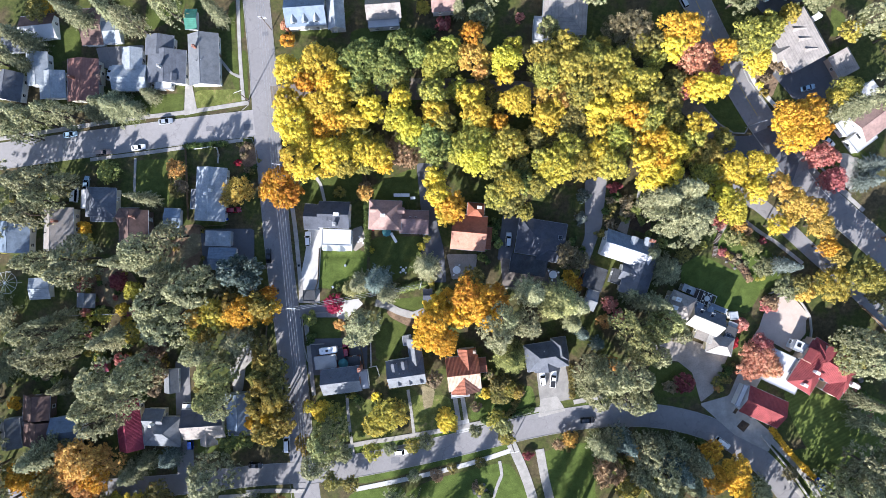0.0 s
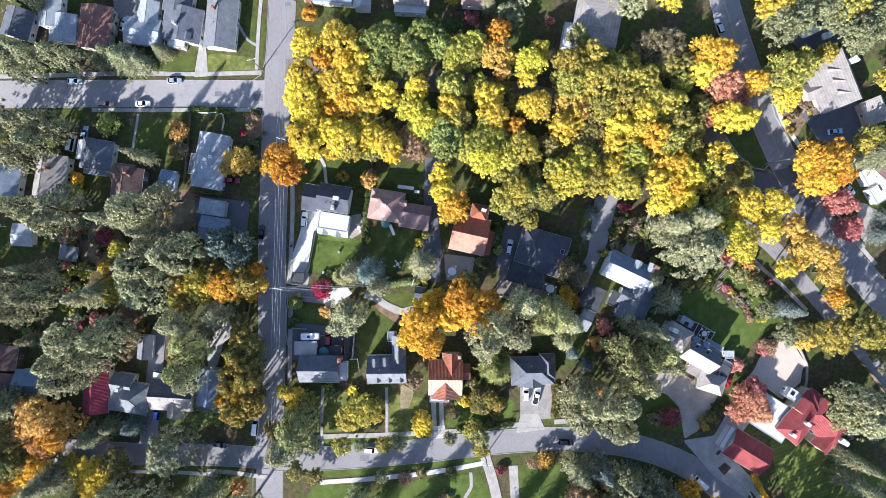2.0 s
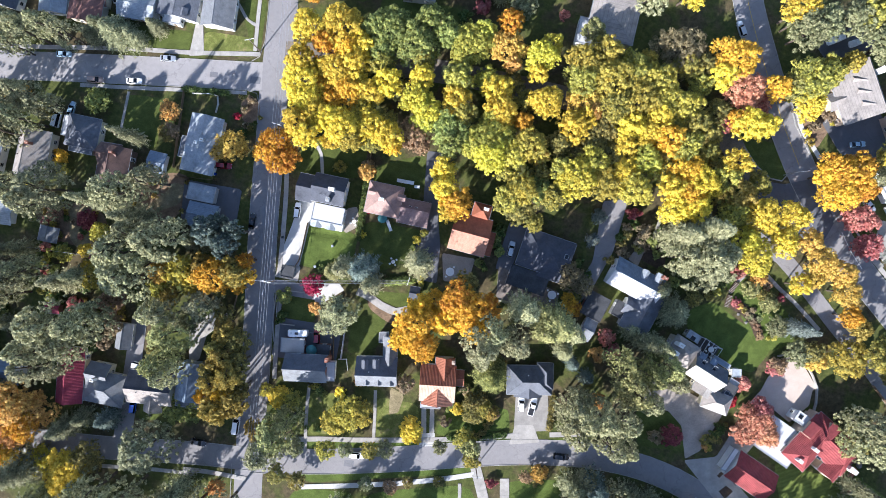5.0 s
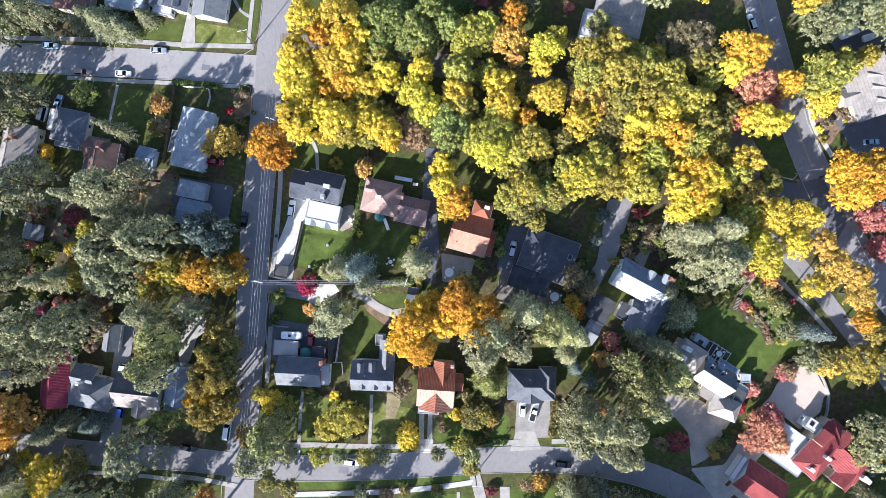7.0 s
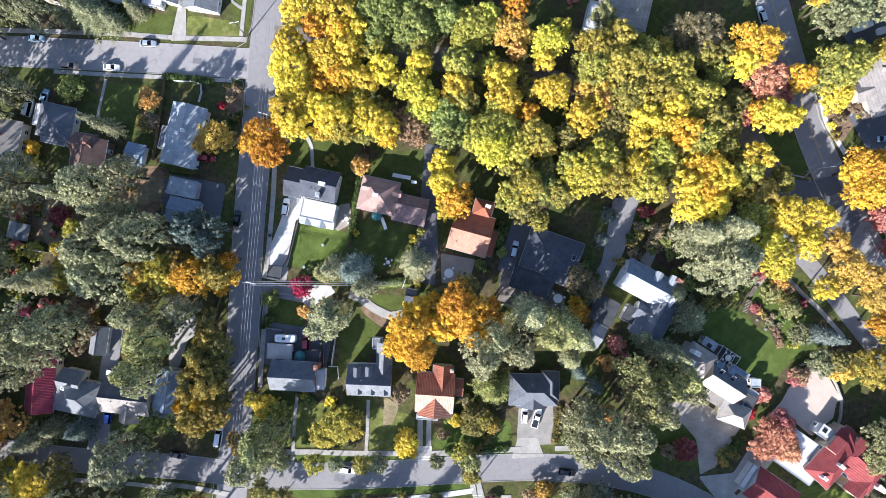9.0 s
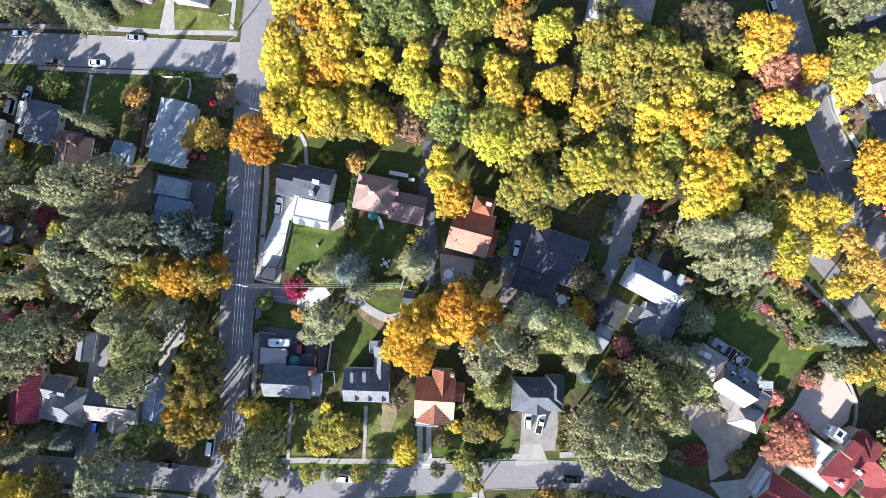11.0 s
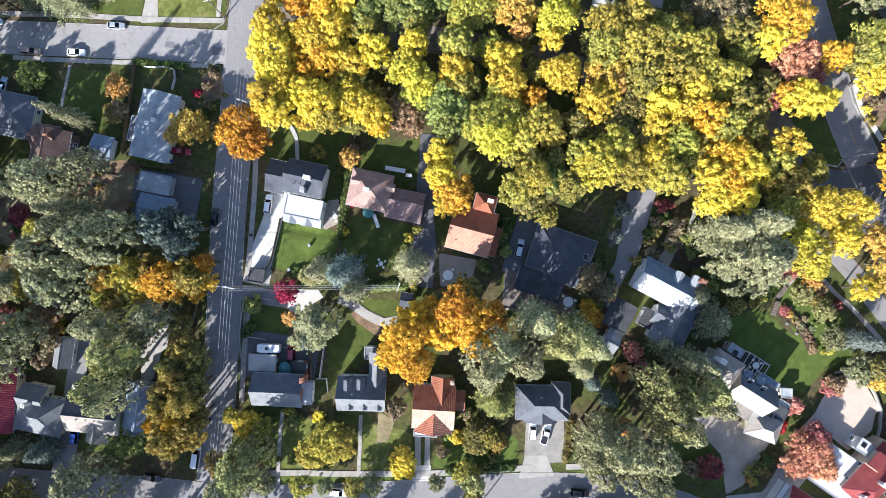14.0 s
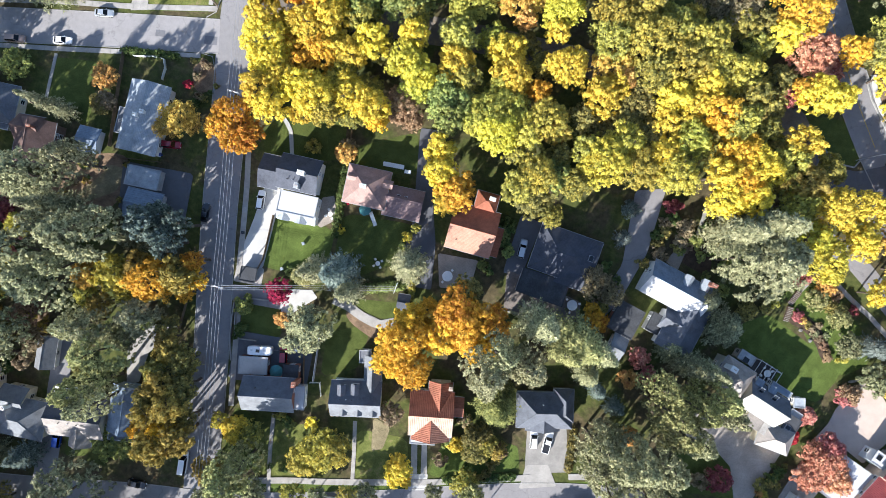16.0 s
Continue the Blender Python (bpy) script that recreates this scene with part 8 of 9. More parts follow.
leafy(109.1, 73.5, 3.1, 11.0, "chartreuse")
leafy(107.6, 72.1, 2.4, 9.0, "chartreuse")
leafy(107.3, 40.2, 5.1, 17.0, "orange")
leafy(112.0, 39.2, 6.1, 18.0, "gold")
leafy(113.6, 42.0, 4.4, 17.0, "orange")
leafy(108.8, 33.9, 5.8, 17.0, "gold")
leafy(105.8, 38.9, 4.1, 15.0, "gold")
leafy(116.5, 36.6, 3.8, 14.7, "orange")
leafy(118.8, 29.0, 4.2, 9.0, "red")
leafy(123.2, 28.3, 3.1, 8.0, "red")
leafy(124.3, 21.3, 4.2, 9.0, "red")
leafy(121.9, 20.6, 2.8, 8.0, "red")
leafy(126.3, 49.0, 4.8, 13.0, "lime")
leafy(123.5, 47.1, 3.8, 12.0, "chartreuse")
leafy(116.0, 78.7, 6.1, 17.0, "sage")
leafy(120.2, 83.6, 4.8, 16.0, "sage")
leafy(92.0, 77.7, 5.7, 18.0, "sage")
leafy(95.9, 80.6, 5.7, 18.0, "sage")
leafy(89.5, 81.1, 4.7, 17.0, "sage")
leafy(112.5, 85.2, 3.8, 14.0, "lime")
leafy(128.0, 67.7, 3.5, 11.0, "chartreuse")
conifer(-126.4, 38.9, 3.6, 22.0, "pine", True)
conifer(-121.1, 41.3, 3.3, 20.0, "pine", True)
conifer(-116.0, 40.4, 3.4, 18.0, "pine", True)
conifer(-130.9, 34.7, 3.0, 18.0, "pine", True)
conifer(-126.4, 18.9, 4.2, 24.0, "pine", True)
conifer(-121.8, 21.1, 3.6, 22.0, "pine", True)
conifer(-126.7, 9.4, 4.2, 24.0, "pine", True)
conifer(-118.8, 19.2, 3.4, 18.0, "pine", True)
conifer(-123.2, 14.1, 3.6, 22.0, "pine", True)
leafy(-121.4, 18.1, 2.5, 8.0, "olive")
conifer(-123.4, -4.9, 3.5, 26.0, "pine", True)
conifer(-118.3, -6.6, 3.6, 24.0, "pine", True)
conifer(-93.8, 15.0, 2.6, 20.4, "fir")
conifer(-121.5, -32.0, 4.5, 28.0, "pine", True)
conifer(-116.4, -30.1, 3.9, 26.0, "pine", True)
conifer(-125.6, -26.9, 3.9, 24.0, "pine", True)
conifer(-114.1, -27.5, 3.6, 22.0, "pine", True)
conifer(-120.3, -22.9, 3.3, 22.0, "fir")
conifer(-119.5, -35.9, 3.3, 24.0, "pine", True)
conifer(44.2, -38.5, 3.7, 23, "pine", True)
conifer(-122.2, -45.3, 2.8, 12.0, "fir")
conifer(-104.6, 44.4, 5.3, 13.0, "fir")
conifer(-109.8, 45.6, 3.6, 11.0, "fir")
conifer(-99.5, 43.9, 3.2, 10.0, "fir")
conifer(-131.5, 41.3, 3.4, 22.0, "fir")
conifer(-94.4, 48.6, 2.9, 9.0, "fir")
conifer(-112.4, 43.2, 3.2, 9.0, "fir")
conifer(136.3, 25.8, 3.9, 12.0, "spruce")
conifer(134.1, 20.4, 3.2, 13.0, "spruce")
leafy(89.0, 7.4, 2.5, 4.0, "red")
conifer(128.4, -34.8, 5.5, 24.0, "pine", True)
conifer(130.1, -30.5, 4.8, 24.0, "pine", True)
conifer(125.8, -29.7, 4.1, 24.0, "pine", True)
leafy(130.3, -36.3, 2.8, 10.7, "olive")
shrub(72.9, -66.6, 2.2, 4.2, "rust")
conifer(132.8, -55.7, 3.8, 22.0, "fir")
conifer(131.1, -48.8, 2.8, 22.0, "fir")
leafy(11.3, 72.4, 4.2, 12.0, "sage")
shrub(-0.2, 71.7, 2.2, 4.2, "red")
leafy(-6.8, 76.2, 2.3, 7.0, "chartreuse")
shrub(24.5, 74.2, 1.5, 2.8, "red")
shrub(-4.8, 68.7, 1.8, 3.0, "hedge")
shrub(21.7, 65.7, 2.2, 4.2, "brown")
shrub(-51.3, 71.3, 1.8, 3.5, "salmon")
shrub(-50.7, 66.6, 2.2, 4.2, "orange")
conifer(4.6, 75.5, 2.5, 12.0, "fir")
conifer(131.4, 68.9, 4.4, 24.0, "pine", True)
conifer(-131.4, 64.4, 4.1, 22.0, "fir")
conifer(-102.2, 71.2, 3.8, 22.0, "fir")
conifer(-114.2, 71.3, 4.1, 22.0, "fir")
conifer(-95.5, 68.2, 3.4, 24.0, "pine", True)
conifer(-84.4, 72.4, 3.4, 24.0, "pine", True)
leafy(-127.6, 76.9, 2.5, 6.0, "gold")
conifer(-71.3, 72.9, 2.8, 22.0, "fir")
conifer(-133.1, 57.6, 2.8, 22.0, "fir")
leafy(-128.7, 74.6, 3.5, 11.0, "olive")
conifer(59.9, -15.1, 3.2, 9.0, "fir")
conifer(62.4, -17.9, 3.1, 22.0, "fir")
conifer(65.9, -17.9, 3.4, 22.0, "fir")
leafy(-53.3, -83.1, 2.7, 6.0, "rust")
leafy(109.1, 85.4, 4.6, 18.0, "lime")
leafy(113.9, 88.9, 4.2, 17.3, "lime")
conifer(-124.2, -64.7, 6.5, 22.0, "fir")
conifer(-124.7, -81.2, 6.5, 22.0, "fir")
conifer(127.0, 43.0, 4.9, 22.0, "fir")
conifer(-140.9, 19.7, 6.8, 24.0, "pine", True)
conifer(-144.4, 2.7, 6.1, 24.0, "pine", True)
conifer(-143.8, -21.4, 6.9, 22.0, "fir")
conifer(-141.8, 40.5, 5.2, 22.0, "fir")
conifer(-142.4, 58.9, 5.8, 24.0, "pine", True)
conifer(-142.1, -38.6, 5.8, 22.0, "fir")
leafy(-145.4, -72.9, 5.3, 14.0, "orange")
conifer(-125.1, -83.4, 5.8, 22.0, "fir")
conifer(-107.8, -85.2, 5.8, 22.0, "fir")
conifer(-63.0, -85.1, 5.2, 22.0, "fir")
conifer(95.5, -88.8, 4.4, 26.0, "fir")
conifer(128.5, -84.6, 4.7, 26.0, "fir")
conifer(136.1, -76.1, 4.7, 26.0, "fir")
conifer(-16.5, -82.5, 3.8, 22.0, "fir")
conifer(-9.6, -84.5, 4.4, 24.0, "fir")
conifer(2.4, -87.6, 4.5, 22.0, "fir")
conifer(29.9, -87.6, 4.1, 22.0, "fir")
conifer(38.2, -87.8, 4.4, 24.0, "fir")
conifer(53.6, -84.4, 5.1, 24.0, "pine", True)
leafy(80.8, -86.2, 5.9, 16.0, "gold")
conifer(67.2, -82.7, 5.1, 24.0, "pine", True)
conifer(92.8, -86.1, 4.8, 24.0, "pine", True)
conifer(138.3, 48.5, 5.1, 24.0, "pine", True)
leafy(143.1, 2.7, 5.9, 16.0, "gold")
conifer(141.9, -21.2, 5.1, 24.0, "pine", True)
conifer(143.0, -38.5, 5.2, 22.0, "fir")
conifer(142.1, -62.1, 6.1, 24.0, "pine", True)
conifer(138.1, -84.9, 5.8, 22.0, "fir")
leafy(140.0, 66.3, 5.5, 18.0, "chartreuse")
leafy(-23.4, 81.9, 5.2, 18.0, "green")
conifer(-38.7, 83.2, 4.5, 22.0, "fir")
leafy(-11.5, 82.6, 4.5, 16.0, "yellow")
conifer(14.3, 80.8, 5.1, 24.0, "pine", True)
leafy(26.5, 83.6, 5.2, 18.0, "chartreuse")
conifer(46.5, 80.8, 5.1, 24.0, "pine", True)
leafy(57.5, 83.6, 5.2, 18.0, "yellow")
leafy(88.4, 83.5, 5.2, 18.0, "yellow")
leafy(106.0, 83.8, 5.9, 17.0, "sage")
leafy(123.2, 83.8, 5.9, 17.0, "sage")
leafy(114.6, 78.7, 5.2, 17.0, "sage")
conifer(-109.0, 83.2, 5.2, 22.0, "fir")
conifer(-91.8, 83.2, 5.2, 22.0, "fir")
conifer(-126.2, 83.2, 5.2, 22.0, "fir")
conifer(-74.2, 82.6, 4.4, 24.0, "pine", True)
leafy(-108.4, -85.1, 3.1, 12.0, "chartreuse")
leafy(-113.3, -82.2, 4.4, 15.0, "gold")
leafy(-116.9, -85.4, 3.8, 14.0, "gold")
leafy(-121.9, -74.6, 6.4, 18.0, "olive")
leafy(-120.0, -82.3, 5.1, 17.0, "olive")
leafy(-123.9, -85.2, 5.1, 17.0, "olive")
leafy(-122.0, -89.1, 4.4, 15.0, "orange")
leafy(-60.4, -85.5, 2.5, 6.0, "olive")
# four unseen firs added south of the road to cast shade on it
conifer(-106.5, -98.0, 5.4, 27.0, "fir")
conifer(-96.5, -96.8, 5.7, 28.0, "fir")
conifer(-87.0, -96.1, 5.7, 28.0, "fir")
conifer(-77.9, -92.9, 5.7, 28.0, "fir")
shrub(70.8, -6.9, 0.9, 1.7, "brown")
shrub(64.9, 15.3, 1.3, 2.5, "hedge")
shrub(61.6, 12.6, 1.1, 2.1, "hedge")
shrub(72.5, 8.7, 1.5, 2.8, "hedge")
shrub(67.5, 10.7, 1.8, 3.0, "hedge")
shrub(73.1, 8.6, 1.3, 2.5, "green")
shrub(74.2, 9.5, 1.3, 2.5, "green")
shrub(65.8, 15.7, 0.9, 1.7, "green")
shrub(59.5, 8.4, 1.1, 2.1, "green")
shrub(62.2, 11.5, 1.8, 3.0, "green")
shrub(71.8, 15.3, 1.3, 2.5, "olive")
shrub(65.0, 15.5, 1.6, 3.0, "hedge")
shrub(53.4, 9.8, 1.3, 2.5, "olive")
shrub(70.1, 13.1, 1.6, 3.0, "green")
shrub(64.2, 8.2, 1.3, 2.5, "green")
shrub(70.6, 0.8, 1.8, 3.0, "green")
shrub(54.4, 14.6, 1.5, 2.8, "brown")
shrub(60.7, 10.0, 1.3, 2.5, "brown")
shrub(58.7, 10.7, 1.8, 3.0, "brown")
shrub(75.2, 4.9, 1.5, 2.8, "olive")
shrub(58.3, 9.1, 1.3, 2.5, "olive")
shrub(54.0, 6.7, 1.8, 3.0, "brown")
shrub(66.4, 3.8, 1.1, 2.1, "green")
shrub(71.5, 9.4, 1.8, 3.0, "green")
shrub(59.0, 11.5, 1.3, 2.5, "hedge")
shrub(70.0, 8.0, 1.3, 2.5, "green")
shrub(92.7, 6.9, 1.1, 2.1, "green")
shrub(89.5, 6.9, 1.1, 2.1, "olive")
shrub(88.9, 6.9, 0.9, 1.7, "hedge")
shrub(89.0, 7.1, 1.5, 2.8, "rust")
shrub(-113.3, -28.0, 1.8, 3.0, "green")
shrub(-106.3, -28.2, 1.5, 2.8, "red")
shrub(-117.5, -31.9, 1.3, 2.5, "hedge")
shrub(-112.4, -35.5, 1.5, 2.8, "olive")
shrub(-103.0, -32.0, 1.5, 2.8, "hedge")
shrub(-112.7, -36.4, 1.6, 3.0, "hedge")
shrub(-110.2, -36.6, 1.6, 3.0, "hedge")
shrub(-114.0, -28.5, 1.6, 3.0, "olive")
shrub(-118.1, -24.3, 1.5, 2.8, "hedge")
shrub(-105.4, -31.3, 1.6, 3.0, "green")
shrub(-117.5, -27.1, 1.6, 3.0, "hedge")
shrub(-103.9, -23.8, 1.3, 2.5, "olive")
shrub(-116.9, -21.7, 1.6, 3.0, "red")
shrub(-115.3, -28.7, 1.6, 3.0, "red")
shrub(-111.8, -21.7, 1.8, 3.0, "green")
shrub(-104.2, -24.9, 1.1, 2.1, "red")
shrub(-110.2, -32.2, 1.5, 2.8, "hedge")
shrub(-102.3, -21.7, 1.5, 2.8, "red")
shrub(21.3, -54.7, 1.1, 2.1, "olive")
shrub(18.8, -46.5, 0.9, 1.7, "olive")
shrub(15.1, -41.2, 1.3, 2.5, "olive")
shrub(18.4, -49.3, 1.3, 2.5, "brown")
shrub(23.5, -51.3, 1.3, 2.5, "olive")
shrub(11.7, -47.8, 1.5, 2.8, "green")
shrub(15.1, -41.6, 1.3, 2.5, "hedge")
shrub(22.4, -53.4, 1.1, 2.1, "olive")
shrub(18.5, -43.7, 1.5, 2.8, "olive")
shrub(10.4, -52.7, 1.5, 2.8, "brown")
shrub(19.6, -55.0, 1.3, 2.5, "olive")
shrub(17.4, -53.7, 1.5, 2.8, "hedge")
shrub(24.6, -46.0, 1.1, 2.1, "olive")
shrub(14.8, -41.7, 1.5, 2.8, "brown")
shrub(-127.8, -37.3, 1.1, 2.1, "hedge")
shrub(-140.0, -32.0, 1.5, 2.8, "hedge")
shrub(-126.4, -41.6, 1.3, 2.5, "hedge")
shrub(-131.0, -39.0, 1.5, 2.8, "hedge")
shrub(-141.8, -30.9, 1.5, 2.8, "hedge")
shrub(-134.8, -34.2, 1.8, 3.0, "green")
shrub(-133.0, -48.0, 1.1, 2.1, "green")
shrub(-142.0, -44.8, 1.1, 2.1, "green")
shrub(-131.8, -35.2, 1.5, 2.8, "olive")
shrub(-139.8, -30.1, 1.3, 2.5, "hedge")
shrub(-133.2, -42.6, 1.3, 2.5, "hedge")
shrub(-126.5, -43.8, 1.6, 3.0, "green")
shrub(-125.8, -38.9, 1.3, 2.5, "olive")
shrub(-141.6, -29.0, 1.1, 2.1, "olive")
shrub(88.9, -46.6, 1.1, 2.1, "rust")
shrub(90.7, -42.6, 1.3, 2.5, "hedge")
shrub(90.8, -43.4, 1.3, 2.5, "olive")
shrub(91.7, -42.3, 1.1, 2.1, "lime")
shrub(92.2, -41.4, 1.1, 2.1, "hedge")
shrub(92.9, -40.1, 1.3, 2.5, "hedge")
shrub(91.3, -39.1, 0.7, 1.4, "hedge")
shrub(92.9, -43.9, 0.9, 1.7, "lime")
shrub(94.1, -38.9, 0.7, 1.4, "olive")
shrub(92.6, -43.8, 1.1, 2.1, "olive")
shrub(89.8, -46.4, 1.1, 2.1, "chartreuse")
shrub(88.5, -44.2, 1.5, 2.8, "olive")
shrub(136.7, -49.1, 1.3, 2.5, "hedge")
shrub(139.4, -52.5, 0.9, 1.7, "red")
shrub(131.9, -48.1, 1.3, 2.5, "red")
shrub(132.8, -52.1, 1.1, 2.1, "brown")
shrub(135.2, -50.8, 0.9, 1.7, "green")
shrub(133.9, -51.6, 0.9, 1.7, "red")
shrub(131.5, -46.2, 1.1, 2.1, "green")
shrub(133.9, -45.9, 1.3, 2.5, "red")
shrub(139.0, -55.4, 0.9, 1.7, "red")
shrub(135.1, -49.0, 1.5, 2.8, "green")
shrub(-30.3, -61.7, 0.7, 1.4, "hedge")
shrub(-29.3, -48.9, 0.9, 1.7, "green")
shrub(-30.2, -48.6, 1.3, 2.5, "lime")
shrub(-26.6, -61.6, 0.9, 1.7, "hedge")
shrub(-26.7, -50.5, 0.9, 1.7, "green")
shrub(-33.2, -59.4, 0.9, 1.7, "hedge")
shrub(-41.5, -65.0, 0.9, 1.7, "green")
shrub(-41.5, -53.7, 1.5, 2.8, "green")
shrub(-40.4, -61.0, 0.7, 1.4, "green")
shrub(-27.8, -50.5, 1.1, 2.1, "green")
shrub(-36.3, -56.0, 1.1, 2.1, "hedge")
shrub(-36.1, -53.1, 1.1, 2.1, "hedge")
shrub(-40.7, -54.6, 0.9, 1.7, "olive")
shrub(-28.4, -49.6, 1.1, 2.1, "hedge")
shrub(-64.1, 32.8, 1.1, 2.1, "brown")
shrub(-65.5, 29.7, 0.9, 1.7, "hedge")
shrub(-65.4, 29.5, 1.1, 2.1, "brown")
shrub(-60.4, 27.9, 0.7, 1.4, "olive")
shrub(-67.2, 33.2, 0.7, 1.4, "olive")
shrub(-62.9, 24.2, 0.9, 1.7, "olive")
shrub(-63.1, 32.5, 0.9, 1.7, "brown")
shrub(-64.1, 24.6, 1.1, 2.1, "brown")
shrub(-64.5, 23.1, 1.1, 2.1, "hedge")
shrub(-64.3, 23.5, 0.7, 1.4, "brown")
shrub(-64.3, 31.8, 0.7, 1.4, "brown")
shrub(-61.7, 26.1, 0.6, 1.2, "hedge")
shrub(14.1, -4.7, 1.1, 2.1, "hedge")
shrub(11.9, -3.5, 1.3, 2.5, "green")
shrub(14.5, 5.8, 1.1, 2.1, "hedge")
shrub(16.6, 7.6, 1.6, 3.0, "hedge")
shrub(17.5, 1.0, 0.9, 1.7, "green")
shrub(15.9, 4.0, 1.6, 3.0, "green")
shrub(15.2, 2.9, 1.6, 3.0, "hedge")
shrub(13.2, -0.8, 0.9, 1.7, "hedge")
shrub(16.7, 3.2, 1.5, 2.8, "hedge")
shrub(16.9, 6.3, 1.3, 2.5, "hedge")
shrub(13.6, 2.7, 0.9, 1.7, "hedge")
shrub(17.6, 0.8, 1.5, 2.8, "green")
shrub(41.0, -10.5, 1.5, 2.8, "hedge")
shrub(42.9, -8.5, 1.5, 2.8, "olive")
shrub(42.9, -3.9, 1.3, 2.5, "hedge")
shrub(40.8, -9.8, 1.6, 3.0, "olive")
shrub(41.6, 1.4, 1.5, 2.8, "hedge")
shrub(41.7, -8.7, 1.1, 2.1, "brown")
shrub(41.1, -8.0, 1.1, 2.1, "brown")
shrub(44.9, -1.5, 1.3, 2.5, "hedge")
shrub(42.7, -6.1, 1.3, 2.5, "brown")
shrub(44.2, -4.7, 1.3, 2.5, "brown")
shrub(69.2, -75.1, 1.1, 2.1, "green")
shrub(52.6, -69.6, 1.6, 3.0, "green")
shrub(69.2, -78.0, 1.6, 3.0, "green")
shrub(59.9, -68.6, 1.3, 2.5, "olive")
shrub(76.7, -70.9, 1.5, 2.8, "olive")
shrub(55.8, -64.3, 1.5, 2.8, "olive")
shrub(71.6, -69.6, 1.5, 2.8, "hedge")
shrub(53.0, -68.8, 1.6, 3.0, "green")
shrub(64.1, -64.0, 1.3, 2.5, "olive")
shrub(67.7, -80.0, 2.0, 3.0, "olive")
shrub(55.4, -65.4, 1.6, 3.0, "olive")
shrub(83.4, -64.2, 1.6, 3.0, "hedge")
shrub(65.0, -76.9, 1.3, 2.5, "olive")
shrub(53.9, -65.2, 1.8, 3.0, "olive")
shrub(68.2, -70.1, 1.6, 3.0, "green")
shrub(77.0, -66.8, 1.8, 3.0, "hedge")
leafy(24.3, 20.4, 4.2, 12.8, "green")
hedge([(-25.53, 16.76), (-25.16, 8.44), (-24.80, -2.66)], 2.00, 2.2, "hedge")
hedge([(-17.78, -14.69), (-8.52, -12.28), (-4.45, -11.54)], 1.60, 1.6, "hedge")
hedge([(-4.45, -9.13), (-3.90, -14.68)], 1.20, 1.8, "lime")
hedge([(107.13, -60.02), (113.63, -68.36), (121.04, -75.77)], 1.40, 1.2, "gold")
hedge([(-84.35, 32.48), (-71.39, 33.40)], 1.60, 1.6, "hedge")
hedge([(41.45, -39.67), (41.83, -48.94)], 1.60, 1.4, "olive")
hedge([(12.77, -57.30), (28.51, -53.58)], 1.50, 1.1, "hedge")

# ---------------------------------------------------------------- vehicles
car(-99.66, 32.17, 8.0, "white", "sedan")
car(-90.79, 40.63, 8.0, "silver", "sedan")
car(-121.96, 36.41, 8.0, "paleblue", "sedan")
car(-111.10, 30.51, 6.0, "tan", "suv")
car(-44.41, 2.33, 92.0, "white", "suv")
car(20.98, 2.14, 86.0, "silver", "suv")
car(32.18, -43.23, 97.0, "white", "suv")
car(35.61, -43.45, 84.0, "white", "pickup")
caravan(-37.59, -33.82, 8.0)
car(-32.10, -33.79, 98.0, "red", "suv")
car(-57.32, -3.20, 92.0, "black", "sedan")
car(-68.55, 11.73, 5.0, "red", "suv")
car(118.33, 51.52, 14.0, "paleblue", "sedan")
car(125.05, 33.97, -38.0, "silver", "sedan")
car(90.86, -64.21, -35.0, "white", "van")
car(-14.03, -67.24, 3.0, "white", "suv")
car(-82.92, -64.14, 92.0, "blue", "suv")
car(-82.34, -51.94, 0.0, "white", "van")
car(-113.87, -83.45, 3.0, "silver", "sedan")
car(-61.65, -71.71, -3.0, "black", "sedan")
car(46.82, -56.85, 3.0, "black", "suv")
car(-108.81, 56.26, 80.0, "silver", "sedan")

# ---------------------------------------------------------------- poles and cables
utility_pole(-56.36, 70.55, 11.0, -6.0, 2, False)
utility_pole(-52.08, 25.19, 11.0, -6.0, 2, False)
utility_pole(-47.44, -19.59, 11.0, -4.0, 2, True)
utility_pole(-42.79, -69.91, 11.0, -6.0, 2, False)
utility_pole(-60.49, 100.04, 11.0, -6.0, 2, False)
utility_pole(-63.96, 47.62, 10.5, 20, 1)
utility_pole(22.03, -64.53, 9.5, 10, 1)
cable((-61.64, 100.19, 10.8), (-57.51, 70.70, 10.8), 0.7)
cable((-57.51, 70.70, 10.8), (-53.23, 25.34, 10.8), 0.7)
cable((-53.23, 25.34, 10.8), (-48.59, -19.44, 10.8), 0.7)
cable((-48.59, -19.44, 10.8), (-43.94, -69.76, 10.8), 0.7)
cable((-60.87, 100.19, 10.8), (-56.74, 70.70, 10.8), 0.7)
cable((-56.74, 70.70, 10.8), (-52.46, 25.34, 10.8), 0.7)
cable((-52.46, 25.34, 10.8), (-47.82, -19.44, 10.8), 0.7)
cable((-47.82, -19.44, 10.8), (-43.17, -69.76, 10.8), 0.7)
cable((-60.11, 100.19, 10.8), (-55.98, 70.70, 10.8), 0.7)
cable((-55.98, 70.70, 10.8), (-51.70, 25.34, 10.8), 0.7)
cable((-51.70, 25.34, 10.8), (-47.06, -19.44, 10.8), 0.7)
cable((-47.06, -19.44, 10.8), (-42.41, -69.76, 10.8), 0.7)
cable((-59.34, 100.19, 10.8), (-55.21, 70.70, 10.8), 0.7)
cable((-55.21, 70.70, 10.8), (-50.93, 25.34, 10.8), 0.7)
cable((-50.93, 25.34, 10.8), (-46.29, -19.44, 10.8), 0.7)
